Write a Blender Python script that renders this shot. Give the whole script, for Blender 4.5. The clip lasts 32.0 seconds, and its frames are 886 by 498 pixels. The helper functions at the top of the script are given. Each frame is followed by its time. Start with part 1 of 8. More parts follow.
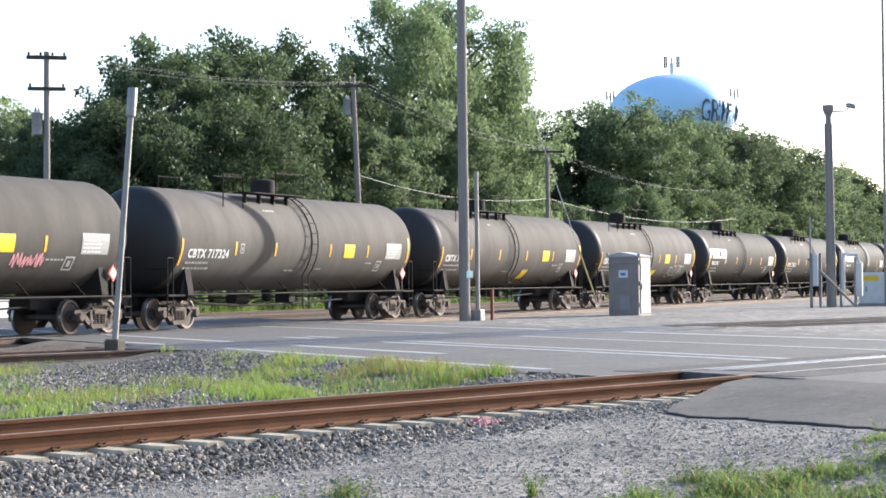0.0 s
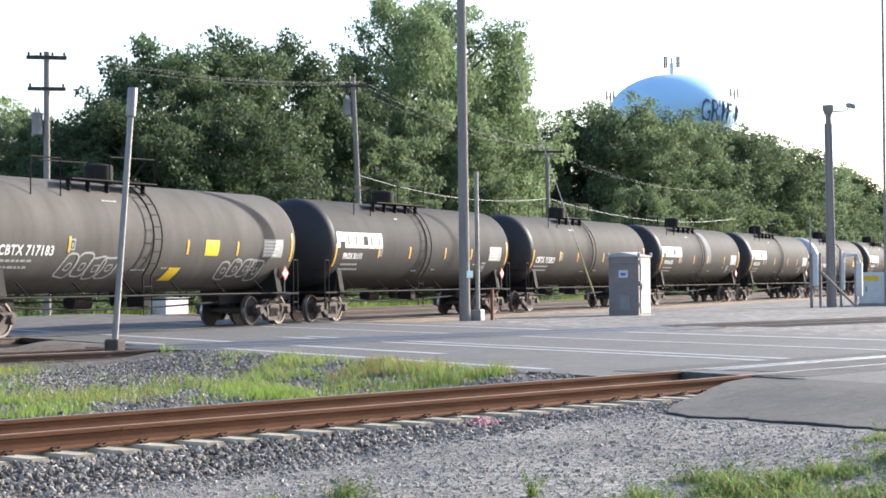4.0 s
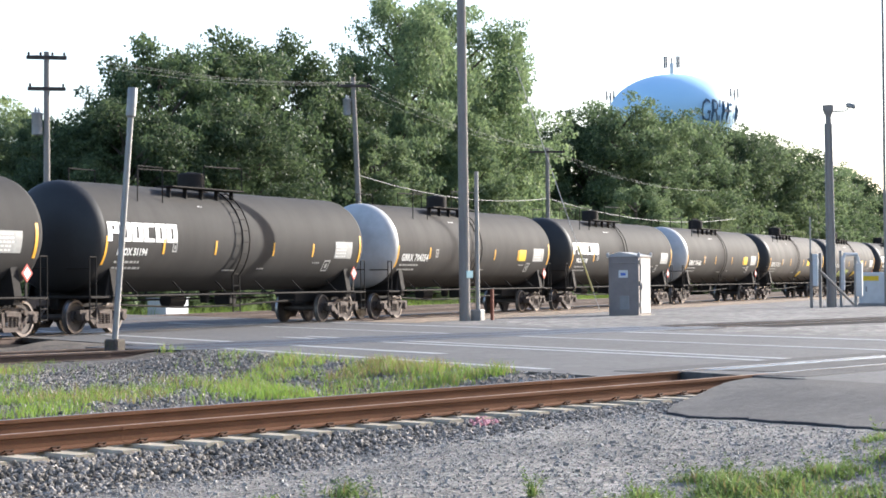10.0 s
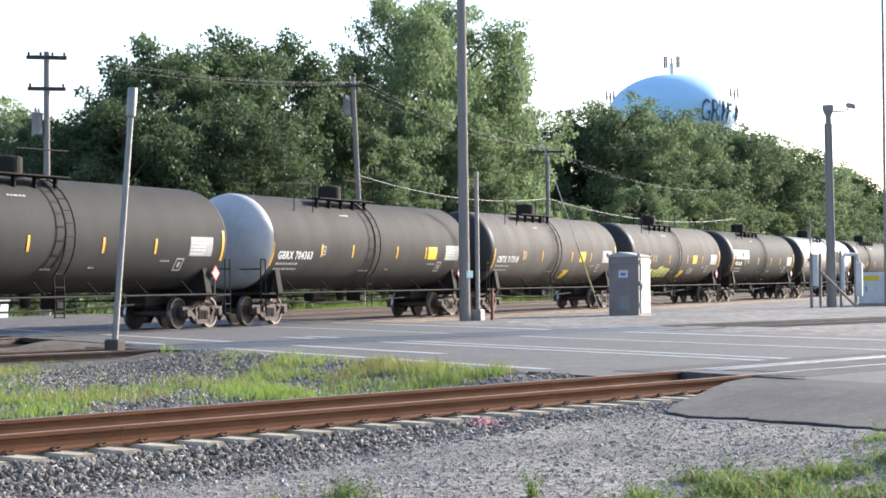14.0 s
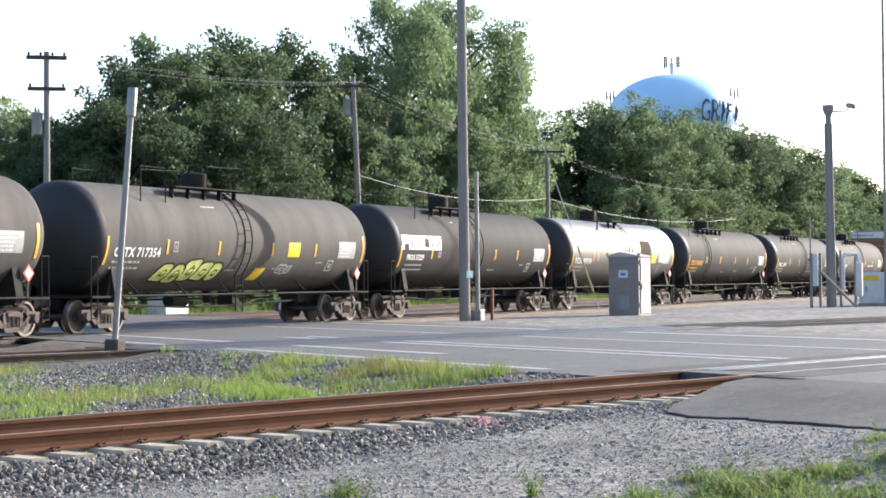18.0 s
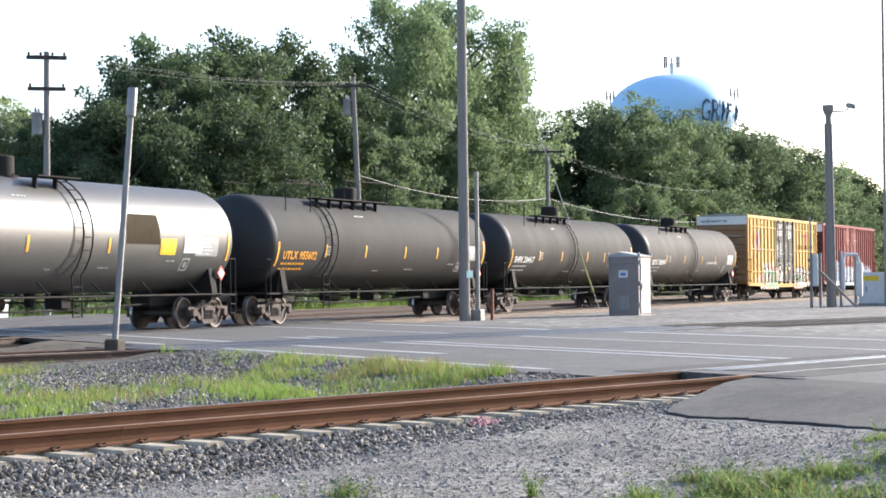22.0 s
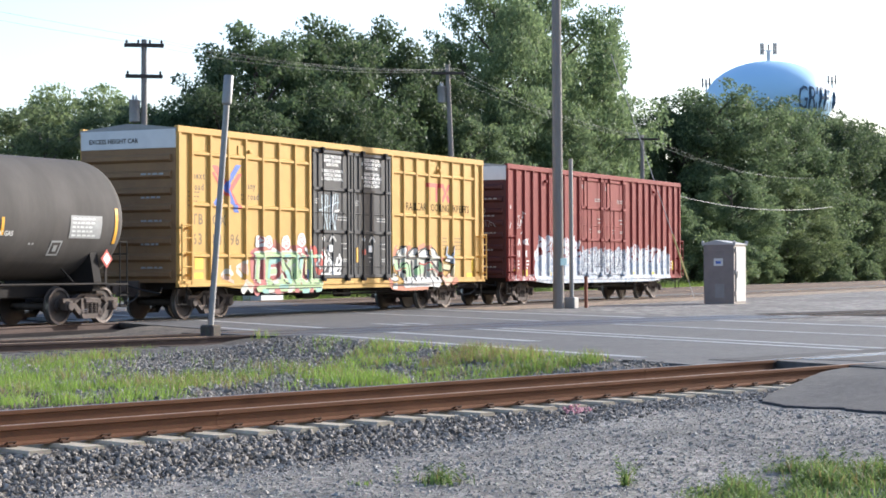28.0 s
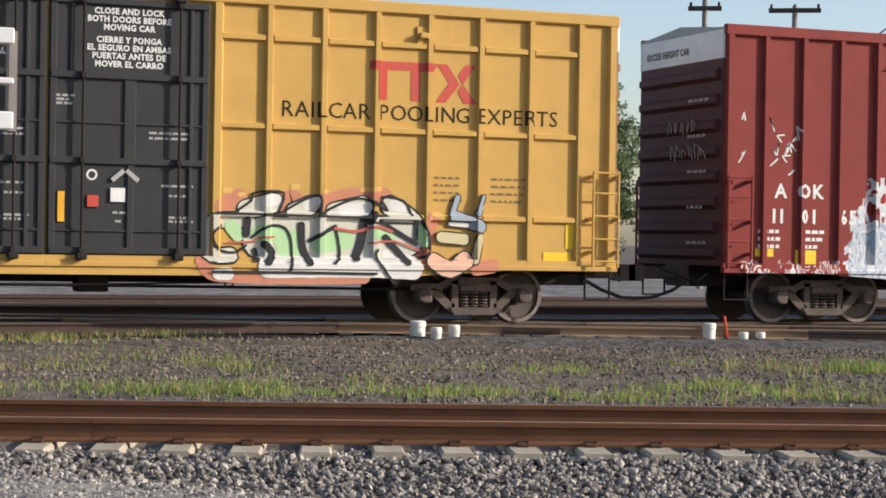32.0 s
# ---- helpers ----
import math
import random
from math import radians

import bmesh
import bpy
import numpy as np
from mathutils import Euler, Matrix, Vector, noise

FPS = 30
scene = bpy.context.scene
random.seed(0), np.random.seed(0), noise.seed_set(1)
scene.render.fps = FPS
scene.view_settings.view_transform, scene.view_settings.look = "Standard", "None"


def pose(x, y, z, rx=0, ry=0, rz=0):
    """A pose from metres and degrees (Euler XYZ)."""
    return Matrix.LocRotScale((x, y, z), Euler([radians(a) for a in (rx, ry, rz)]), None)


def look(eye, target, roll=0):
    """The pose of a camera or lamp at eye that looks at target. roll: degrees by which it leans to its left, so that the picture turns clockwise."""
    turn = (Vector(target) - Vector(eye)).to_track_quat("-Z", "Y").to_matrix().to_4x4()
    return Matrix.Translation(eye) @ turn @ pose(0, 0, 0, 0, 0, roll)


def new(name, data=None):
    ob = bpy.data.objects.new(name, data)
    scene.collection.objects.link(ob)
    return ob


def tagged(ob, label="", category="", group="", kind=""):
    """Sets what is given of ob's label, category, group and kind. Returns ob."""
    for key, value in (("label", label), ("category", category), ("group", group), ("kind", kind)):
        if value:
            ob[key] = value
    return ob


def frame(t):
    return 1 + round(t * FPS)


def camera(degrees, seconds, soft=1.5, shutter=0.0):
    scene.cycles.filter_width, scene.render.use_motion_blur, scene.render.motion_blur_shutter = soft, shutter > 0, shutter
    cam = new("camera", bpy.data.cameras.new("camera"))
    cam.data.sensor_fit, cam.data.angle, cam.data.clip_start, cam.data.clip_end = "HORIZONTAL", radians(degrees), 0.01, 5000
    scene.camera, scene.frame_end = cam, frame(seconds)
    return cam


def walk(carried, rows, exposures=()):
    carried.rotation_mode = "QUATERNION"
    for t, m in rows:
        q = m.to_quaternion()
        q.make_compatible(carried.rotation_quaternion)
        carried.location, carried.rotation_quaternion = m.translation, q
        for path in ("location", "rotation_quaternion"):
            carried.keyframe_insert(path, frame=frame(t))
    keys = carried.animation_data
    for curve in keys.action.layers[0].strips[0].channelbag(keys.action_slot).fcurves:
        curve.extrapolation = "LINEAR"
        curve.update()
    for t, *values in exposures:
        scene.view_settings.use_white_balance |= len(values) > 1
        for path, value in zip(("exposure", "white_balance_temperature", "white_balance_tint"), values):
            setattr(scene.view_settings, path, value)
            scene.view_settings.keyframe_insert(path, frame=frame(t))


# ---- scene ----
# The train's track runs along x at y = 29.9, z = 0 is its rail top; the tripod stands at the origin.
LENS = 26.42
EYE = (0.0, 0.0, 1.336)
PAN = ((0.0, -66.451, 0.968, 0.490), (24.0, -66.451, 0.968, 0.490), (24.5, -66.484, 0.937, 0.50), (25.0, -66.595, 0.932, 0.48),
       (25.5, -66.628, 0.912, 0.45), (26.5, -66.20, 0.90, 0.37), (27.5, -64.855, 0.850, 0.270), (28.0, -63.605, 0.600, 0.249), (28.5, -61.624, 0.592, 0.176),
       (29.0, -59.939, 0.614, 0.123), (29.5, -55.557, 0.620, -0.072), (30.0, -51.610, 0.609, -0.299), (30.5, -48.117, 0.572, -0.347),
       (30.7, -44.572, 0.498, -0.527), (31.0, -39.603, 0.381, -0.700), (31.3, -34.588, 0.235, -0.834), (31.5, -30.252, 0.045, -0.860), (31.7, -26.874, -0.074, -0.880), (32.0, -21.354, -0.218, -0.925))
cam = camera(LENS, 32.0, soft=1.7)
walk(cam, [(t, pose(*EYE, 90 + p, r, yaw)) for t, yaw, p, r in PAN], exposures=((0.0, 1.34, 6220, 10), (18.0, 1.30, 6220, 10), (23.0, 1.31, 6220, 10), (25.5, 1.36, 6150, 10), (27.5, 1.06, 6080, 10), (28.5, 0.98, 6000, 10), (29.5, 0.84, 6050, 10), (30.0, 0.75, 6150, 10), (31.0, 0.60, 6480, 10), (32.0, 0.47, 6500, 10)))

# ---- light ----
SUN_EL, SUN_X, SUN_Y = 21.0, 0.898, -0.44
world = bpy.data.worlds.new("sky")
scene.world = world
world.use_nodes = True
wn = world.node_tree.nodes
sky = wn.new("ShaderNodeTexSky")
sky.sky_type, sky.sun_disc = "NISHITA", False
sky.sun_elevation, sky.sun_rotation = radians(SUN_EL), math.atan2(SUN_X, SUN_Y)
sky.air_density, sky.dust_density, sky.ozone_density = 1.0, 1.4, 1.4
wn["Background"].inputs[1].default_value = 0.138
tint = wn.new("ShaderNodeMix")
tint.data_type, tint.blend_type = "RGBA", "MULTIPLY"
tint.inputs[0].default_value, tint.inputs[7].default_value = 1.0, (1.015, 0.985, 1.03, 1)
world.node_tree.links.new(sky.outputs[0], tint.inputs[6])
world.node_tree.links.new(tint.outputs[2], wn["Background"].inputs[0])
sun = new("sun", bpy.data.lights.new("sun", "SUN"))
sun.data.energy, sun.data.angle, sun.data.color = 4.5, radians(0.6), (1.0, 0.93, 0.83)
sun.matrix_world = look((0, 0, 60), (-SUN_X * 10, -SUN_Y * 10, 60 - 10 * math.tan(radians(SUN_EL))))

# ---- materials ----
MATS = {}


def mat(name, col, rough=0.7, metal=0.0, col2=None, scale=3.0, amount=0.5, bump=0.0, bscale=40.0, spec=0.35, grain=0.0, rand=0.0, stretch=None, speck=0.0, sscale=14.0, streak=0.0):
    """A surface of two colours in uneven stains, with fine grain and relief."""
    m = bpy.data.materials.new(name)
    m.use_nodes = True
    n, l = m.node_tree.nodes, m.node_tree.links
    b = n["Principled BSDF"]
    b.inputs["Roughness"].default_value, b.inputs["Metallic"].default_value = rough, metal
    b.inputs["Specular IOR Level"].default_value = spec
    tc = n.new("ShaderNodeTexCoord")
    vec = tc.outputs["Object"]
    if stretch:
        mp = n.new("ShaderNodeMapping")
        mp.inputs["Scale"].default_value = stretch
        l.new(vec, mp.inputs[0])
        vec = mp.outputs[0]
    no = n.new("ShaderNodeTexNoise")
    no.inputs["Scale"].default_value, no.inputs["Detail"].default_value, no.inputs["Roughness"].default_value = scale, 8, 0.65
    l.new(vec, no.inputs["Vector"])
    rp = n.new("ShaderNodeValToRGB")
    c2 = col2 or tuple(c * 0.7 for c in col)
    rp.color_ramp.elements[0].position, rp.color_ramp.elements[1].position = 0.5 - 0.25 * amount, 0.5 + 0.25 * amount
    rp.color_ramp.elements[0].color, rp.color_ramp.elements[1].color = (*c2, 1), (*col, 1)
    l.new(no.outputs[0], rp.inputs[0])
    out = rp.outputs[0]
    if grain:
        g = n.new("ShaderNodeTexNoise")
        g.inputs["Scale"].default_value, g.inputs["Detail"].default_value = bscale, 4
        l.new(vec, g.inputs["Vector"])
        mx = n.new("ShaderNodeMix")
        mx.data_type, mx.blend_type = "RGBA", "OVERLAY"
        mx.inputs[0].default_value = grain
        l.new(out, mx.inputs[6]), l.new(g.outputs[1], mx.inputs[7])
        hs = n.new("ShaderNodeHueSaturation")
        hs.inputs["Saturation"].default_value = 0.9
        l.new(mx.outputs[2], hs.inputs["Color"])
        out = hs.outputs[0]
    if speck:
        for k, (sc_, am) in enumerate(((sscale, speck), (sscale * 0.22, speck * 0.5))):
            vo = n.new("ShaderNodeTexVoronoi")
            vo.inputs["Scale"].default_value = sc_
            l.new(vec, vo.inputs["Vector"])
            sp = n.new("ShaderNodeSeparateColor")
            l.new(vo.outputs["Color"], sp.inputs[0])
            mr = n.new("ShaderNodeMapRange")
            mr.inputs[3].default_value, mr.inputs[4].default_value = 1 - am, 1 + am
            l.new(sp.outputs[0], mr.inputs[0])
            hv = n.new("ShaderNodeHueSaturation")
            l.new(out, hv.inputs["Color"]), l.new(mr.outputs[0], hv.inputs["Value"])
            out = hv.outputs[0]
    if streak:
        # rain streaks and dust runs down the side
        ms = n.new("ShaderNodeMapping")
        ms.inputs["Scale"].default_value = (1.3, 0.25, 0.35)
        l.new(tc.outputs["Object"], ms.inputs[0])
        sn = n.new("ShaderNodeTexNoise")
        sn.inputs["Scale"].default_value, sn.inputs["Detail"].default_value, sn.inputs["Roughness"].default_value = 1.0, 6, 0.7
        l.new(ms.outputs[0], sn.inputs["Vector"])
        mr = n.new("ShaderNodeMapRange")
        mr.inputs[1].default_value, mr.inputs[2].default_value = 0.3, 0.7
        mr.inputs[3].default_value, mr.inputs[4].default_value = 1 - streak, 1 + streak
        l.new(sn.outputs[0], mr.inputs[0])
        hv = n.new("ShaderNodeHueSaturation")
        l.new(out, hv.inputs["Color"]), l.new(mr.outputs[0], hv.inputs["Value"])
        out = hv.outputs[0]
    if rand:
        oi = n.new("ShaderNodeObjectInfo")
        geo = n.new("ShaderNodeNewGeometry")
        ad = n.new("ShaderNodeMath")
        ad.operation = "ADD"
        l.new(oi.outputs["Random"], ad.inputs[0]), l.new(geo.outputs["Random Per Island"], ad.inputs[1])
        fr = n.new("ShaderNodeMath")
        fr.operation = "FRACT"
        l.new(ad.outputs[0], fr.inputs[0])
        mr = n.new("ShaderNodeMapRange")
        mr.inputs[3].default_value, mr.inputs[4].default_value = 1 - rand, 1 + rand
        l.new(fr.outputs[0], mr.inputs[0])
        hv = n.new("ShaderNodeHueSaturation")
        l.new(out, hv.inputs["Color"]), l.new(mr.outputs[0], hv.inputs["Value"])
        out = hv.outputs[0]
    l.new(out, b.inputs["Base Color"])
    if bump:
        bn = n.new("ShaderNodeTexNoise")
        bn.inputs["Scale"].default_value, bn.inputs["Detail"].default_value = bscale, 5
        l.new(vec, bn.inputs["Vector"])
        bp = n.new("ShaderNodeBump")
        bp.inputs["Strength"].default_value, bp.inputs["Distance"].default_value = bump, 0.02
        l.new(bn.outputs[0], bp.inputs["Height"])
        l.new(bp.outputs[0], b.inputs["Normal"])
    MATS[name] = m
    return m


def leaf_mat(name, col, col2, trans=0.35):
    m = bpy.data.materials.new(name)
    m.use_nodes = True
    n, l = m.node_tree.nodes, m.node_tree.links
    geo = n.new("ShaderNodeNewGeometry")
    oi = n.new("ShaderNodeObjectInfo")
    tc = n.new("ShaderNodeTexCoord")
    no = n.new("ShaderNodeTexNoise")
    no.inputs["Scale"].default_value, no.inputs["Detail"].default_value = 0.5, 3
    l.new(tc.outputs["Object"], no.inputs["Vector"])
    a = n.new("ShaderNodeMath")
    a.operation = "MULTIPLY_ADD"
    a.inputs[1].default_value = 0.55
    l.new(geo.outputs["Random Per Island"], a.inputs[0]), l.new(no.outputs[0], a.inputs[2])
    rp = n.new("ShaderNodeValToRGB")
    rp.color_ramp.elements[0].position, rp.color_ramp.elements[1].position = 0.35, 1.05
    rp.color_ramp.elements[0].color, rp.color_ramp.elements[1].color = (*col2, 1), (*col, 1)
    l.new(a.outputs[0], rp.inputs[0])
    mr = n.new("ShaderNodeMapRange")
    mr.inputs[3].default_value, mr.inputs[4].default_value = 0.8, 1.25
    l.new(oi.outputs["Random"], mr.inputs[0])
    hv = n.new("ShaderNodeHueSaturation")
    l.new(rp.outputs[0], hv.inputs["Color"]), l.new(mr.outputs[0], hv.inputs["Value"])
    b = n["Principled BSDF"]
    b.inputs["Roughness"].default_value = 0.6
    b.inputs["Specular IOR Level"].default_value = 0.25
    l.new(hv.outputs[0], b.inputs["Base Color"])
    tr = n.new("ShaderNodeBsdfTranslucent")
    l.new(hv.outputs[0], tr.inputs[0])
    mx = n.new("ShaderNodeMixShader")
    mx.inputs[0].default_value = trans
    l.new(b.outputs[0], mx.inputs[1]), l.new(tr.outputs[0], mx.inputs[2])
    l.new(mx.outputs[0], n["Material Output"].inputs[0])
    MATS[name] = m
    return m


def graffiti_mat(name, base, base2, zones, bands=0.016):
    """Weathered car paint with sprayed pieces: zones of (x0, x1, z0, z1, colours, outline, cell size) in the car's own metres."""
    m = mat(name, base, 0.65, 0, base2, 1.4, 1.6, 0.05, 60, grain=0.12, spec=0.1)
    n, l = m.node_tree.nodes, m.node_tree.links
    b = n["Principled BSDF"]
    out = b.inputs["Base Color"].links[0].from_socket
    tc = n.new("ShaderNodeTexCoord")
    sp = n.new("ShaderNodeSeparateXYZ")
    l.new(tc.outputs["Object"], sp.inputs[0])
    wob = n.new("ShaderNodeTexNoise")
    wob.inputs["Scale"].default_value, wob.inputs["Detail"].default_value = 3.6, 5
    l.new(tc.outputs["Object"], wob.inputs["Vector"])

    def op(kind, a, c, d=None):
        k = n.new("ShaderNodeMath")
        k.operation = kind
        for i, s in enumerate((a, c, d)):
            if s is None:
                continue
            if isinstance(s, (int, float)):
                k.inputs[i].default_value = s
            else:
                l.new(s, k.inputs[i])
        return k.outputs[0]

    wz = op("MULTIPLY_ADD", wob.outputs[0], 0.9, -0.45)
    zz, xx = op("ADD", sp.outputs[2], wz), op("ADD", sp.outputs[0], wz)
    for x0, x1, z0, z1, cols, line, cell, seed in zones:
        inside = op("MULTIPLY", op("MULTIPLY", op("GREATER_THAN", xx, x0), op("LESS_THAN", xx, x1)),
                    op("MULTIPLY", op("GREATER_THAN", zz, z0), op("LESS_THAN", zz, z1)))
        mp = n.new("ShaderNodeMapping")
        mp.inputs["Location"].default_value = (seed, 0, seed * 0.7)
        mp.inputs["Scale"].default_value = (1 / cell, 0.0, 0.45 / cell)
        mp.inputs["Rotation"].default_value = (0, 0.3, 0)
        l.new(tc.outputs["Object"], mp.inputs[0])
        fl = n.new("ShaderNodeTexNoise")
        fl.inputs["Scale"].default_value, fl.inputs["Detail"].default_value, fl.inputs["Distortion"].default_value = 1.0, 1.0, 1.6
        l.new(mp.outputs[0], fl.inputs["Vector"])
        rp = n.new("ShaderNodeValToRGB")
        rp.color_ramp.interpolation = "CONSTANT" if bands else "LINEAR"
        steps = []
        for i, c in enumerate(cols):
            u = 0.30 + 0.40 * i / len(cols)
            steps += [(u, line), (u + (bands or 0.012), c)]
        while len(rp.color_ramp.elements) < len(steps):
            rp.color_ramp.elements.new(0.5)
        for el, (u, c) in zip(rp.color_ramp.elements, steps):
            el.position, el.color = u, (*c, 1)
        l.new(fl.outputs[0], rp.inputs[0])
        ln = rp
        mx = n.new("ShaderNodeMix")
        mx.data_type = "RGBA"
        l.new(op("MULTIPLY", inside, 0.9), mx.inputs[0]), l.new(out, mx.inputs[6]), l.new(ln.outputs[0], mx.inputs[7])
        out = mx.outputs[2]
    l.new(out, b.inputs["Base Color"])
    return m


mat("dirt_stone", (0.225, 0.183, 0.142), 0.9, 0, (0.092, 0.073, 0.056), 22, 1.2, 0.4, 120, rand=0.6)
mat("crushed_stone", (0.33, 0.303, 0.268), 0.9, 0, (0.14, 0.126, 0.11), 22, 1.2, 0.4, 120, rand=0.6)
mat("ballast_stone", (0.345, 0.308, 0.265), 0.9, 0, (0.115, 0.10, 0.086), 22, 1.2, 0.4, 120, rand=0.72)
mat("gravel_stone", (0.40, 0.375, 0.335), 0.9, 0, (0.19, 0.175, 0.155), 40, 1.2, 0.3, 120, rand=0.4)
mat("ballast_bed", (0.115, 0.108, 0.10), 0.95, 0, (0.045, 0.042, 0.040), 18, 1.4, 1.0, 45, grain=0.5, speck=0.5, sscale=18)
mat("bed_brown", (0.33, 0.225, 0.13), 0.95, 0, (0.16, 0.13, 0.10), 1.2, 1.5, 0.8, 40, grain=0.5, speck=0.4, sscale=12)
mat("dirt_ground", (0.140, 0.112, 0.083), 0.95, 0, (0.072, 0.058, 0.045), 0.7, 1.5, 0.8, 30, grain=0.5, speck=0.45, sscale=16)
mat("gravel", (0.248, 0.226, 0.194), 0.95, 0, (0.122, 0.110, 0.095), 0.45, 1.3, 0.6, 60, grain=0.6, speck=0.6, sscale=34)
mat("yard_gravel", (0.185, 0.172, 0.158), 0.95, 0, (0.105, 0.096, 0.086), 0.3, 1.8, 1.0, 12, grain=0.6, speck=0.55, sscale=4.5)
mat("asphalt", (0.116, 0.112, 0.108), 0.88, 0, (0.066, 0.065, 0.064), 0.35, 1.7, 0.3, 90, grain=0.45, speck=0.16, sscale=9)
mat("asphalt_new", (0.074, 0.070, 0.068), 0.9, 0, (0.038, 0.036, 0.036), 0.7, 1.2, 0.35, 110, grain=0.45, speck=0.14, sscale=11)
# glossy crossing strip; the sky's blue reflection is tinted into its base colour
mat("sky_sheen_panel", (0.10, 0.13, 0.19), 0.22, 0, (0.05, 0.052, 0.06), 1.5, 1.5, 0.02, 60, spec=0.8)
# near-black bed colour; on the main line it holds the train's shade
mat("black_bed", (0.036, 0.030, 0.028), 0.95, 0, (0.018, 0.016, 0.016), 3, 1.5, 0.5, 30, grain=0.3, spec=0.05)
mat("crossing_panel", (0.034, 0.035, 0.038), 0.48, 0, (0.024, 0.024, 0.027), 1.5, 1.5, 0.1, 60, grain=0.2)
mat("road_paint", (0.48, 0.48, 0.465), 0.75, 0, (0.17, 0.17, 0.17), 2.2, 1.8, 0.1, 80, grain=0.3)
mat("rail_rust", (0.175, 0.075, 0.032), 0.85, 0.0, (0.095, 0.042, 0.021), 4, 1.4, 0.25, 90, grain=0.3, stretch=(0.4, 1, 1), spec=0.08)
mat("rail_tan", (0.40, 0.25, 0.14), 0.45, 0.35, (0.20, 0.12, 0.075), 3, 1.4, 0.05, 60)
mat("rail_grey", (0.26, 0.255, 0.26), 0.38, 0.5, (0.13, 0.115, 0.105), 3, 1.4, 0.05, 60)
mat("rail_bright", (0.62, 0.66, 0.72), 0.22, 0.9, (0.45, 0.46, 0.5), 3, 1.4, 0.05, 60)
mat("rail_sand", (0.36, 0.235, 0.13), 0.8, 0.0, (0.22, 0.135, 0.075), 4, 1.4, 0.25, 90, grain=0.3, stretch=(0.4, 1, 1), spec=0.1)
mat("rail_head", (0.42, 0.42, 0.43), 0.25, 0.9, (0.16, 0.13, 0.11), 3, 1.4, 0.05, 60)
mat("old_rail", (0.10, 0.06, 0.045), 0.8, 0.2, (0.05, 0.032, 0.026), 4, 1.4, 0.2, 80, grain=0.3)
mat("concrete_tie", (0.47, 0.40, 0.285), 0.9, 0, (0.24, 0.20, 0.145), 6, 1.3, 0.3, 60, grain=0.35, rand=0.12)
mat("wood_tie", (0.10, 0.085, 0.07), 0.95, 0, (0.05, 0.042, 0.036), 6, 1.3, 0.5, 50, grain=0.4, rand=0.2, stretch=(1, 6, 6))
mat("clip_iron", (0.10, 0.055, 0.035), 0.8, 0.4)
mat("tank_black", (0.048, 0.045, 0.043), 0.78, 0, (0.029, 0.027, 0.025), 0.8, 1.9, 0.05, 50, grain=0.15, rand=0.12, stretch=(0.35, 1, 1), spec=0.12, streak=0.14)
# near-black colour that holds the shade on the tank ends turned from the sun
mat("tank_end_shaded", (0.030, 0.029, 0.030), 0.55, 0, (0.018, 0.018, 0.018), 2.0, 1.5, 0.1, 30, grain=0.2)
mat("tank_white", (0.56, 0.57, 0.58), 0.5, 0, (0.30, 0.29, 0.28), 1.5, 1.6, 0.04, 40, grain=0.1)
mat("tank_gloss", (0.085, 0.082, 0.076), 0.47, 0.0, (0.055, 0.052, 0.048), 0.9, 1.6, 0.03, 40, spec=0.6, grain=0.1)
mat("tank_dark", (0.062, 0.057, 0.053), 0.78, 0, (0.038, 0.034, 0.031), 0.8, 1.8, 0.06, 50, grain=0.15, rand=0.1, spec=0.12, streak=0.16)
mat("tank_brown", (0.116, 0.106, 0.096), 0.8, 0, (0.074, 0.065, 0.057), 0.8, 1.8, 0.08, 50, grain=0.15, rand=0.1, spec=0.12, streak=0.18)
mat("frame_black", (0.022, 0.021, 0.021), 0.75, 0.0, (0.036, 0.029, 0.024), 5, 1.5, 0.2, 60, grain=0.2, spec=0.08)
mat("truck_iron", (0.145, 0.108, 0.087), 0.85, 0.0, (0.055, 0.041, 0.034), 6, 1.5, 0.4, 50, grain=0.35)
mat("wheel_iron", (0.115, 0.088, 0.074), 0.7, 0.1, (0.055, 0.043, 0.036), 6, 1.5, 0.2, 50, grain=0.2)
mat("wheel_rim", (0.24, 0.20, 0.175), 0.55, 0.3, (0.13, 0.105, 0.09), 6, 1.4, 0.1, 50)
mat("tread_steel", (0.36, 0.35, 0.34), 0.38, 0.9)
mat("mark_yellow", (0.85, 0.45, 0.03), 0.5, 0, (0.6, 0.30, 0.03), 4, 1.2)
mat("label_yellow", (0.80, 0.55, 0.02), 0.5, 0, (0.65, 0.42, 0.02), 5, 1.2)
mat("mark_white", (0.78, 0.78, 0.75), 0.55, 0, (0.5, 0.5, 0.48), 6, 1.3)
mat("mark_grey", (0.42, 0.42, 0.40), 0.6, 0, (0.25, 0.25, 0.24), 8, 1.4)
mat("patch_grey", (0.20, 0.205, 0.205), 0.8, 0, (0.14, 0.14, 0.14), 2, 1.5, spec=0.1)
mat("mark_orange", (0.80, 0.36, 0.02), 0.55)
mat("mark_worn", (0.13, 0.085, 0.035), 0.6, 0, (0.24, 0.15, 0.045), 5, 1.3)
mat("mark_dark", (0.03, 0.025, 0.02), 0.8, 0, (0.06, 0.045, 0.02), 5, 1.3, spec=0.05)
mat("mark_red", (0.55, 0.05, 0.04), 0.55, 0, (0.40, 0.08, 0.05), 4, 1.4)
mat("spray_pink", (0.65, 0.30, 0.32), 0.7)
mat("spray_lime", (0.60, 0.66, 0.20), 0.7)
mat("spray_blue", (0.10, 0.18, 0.55), 0.7)
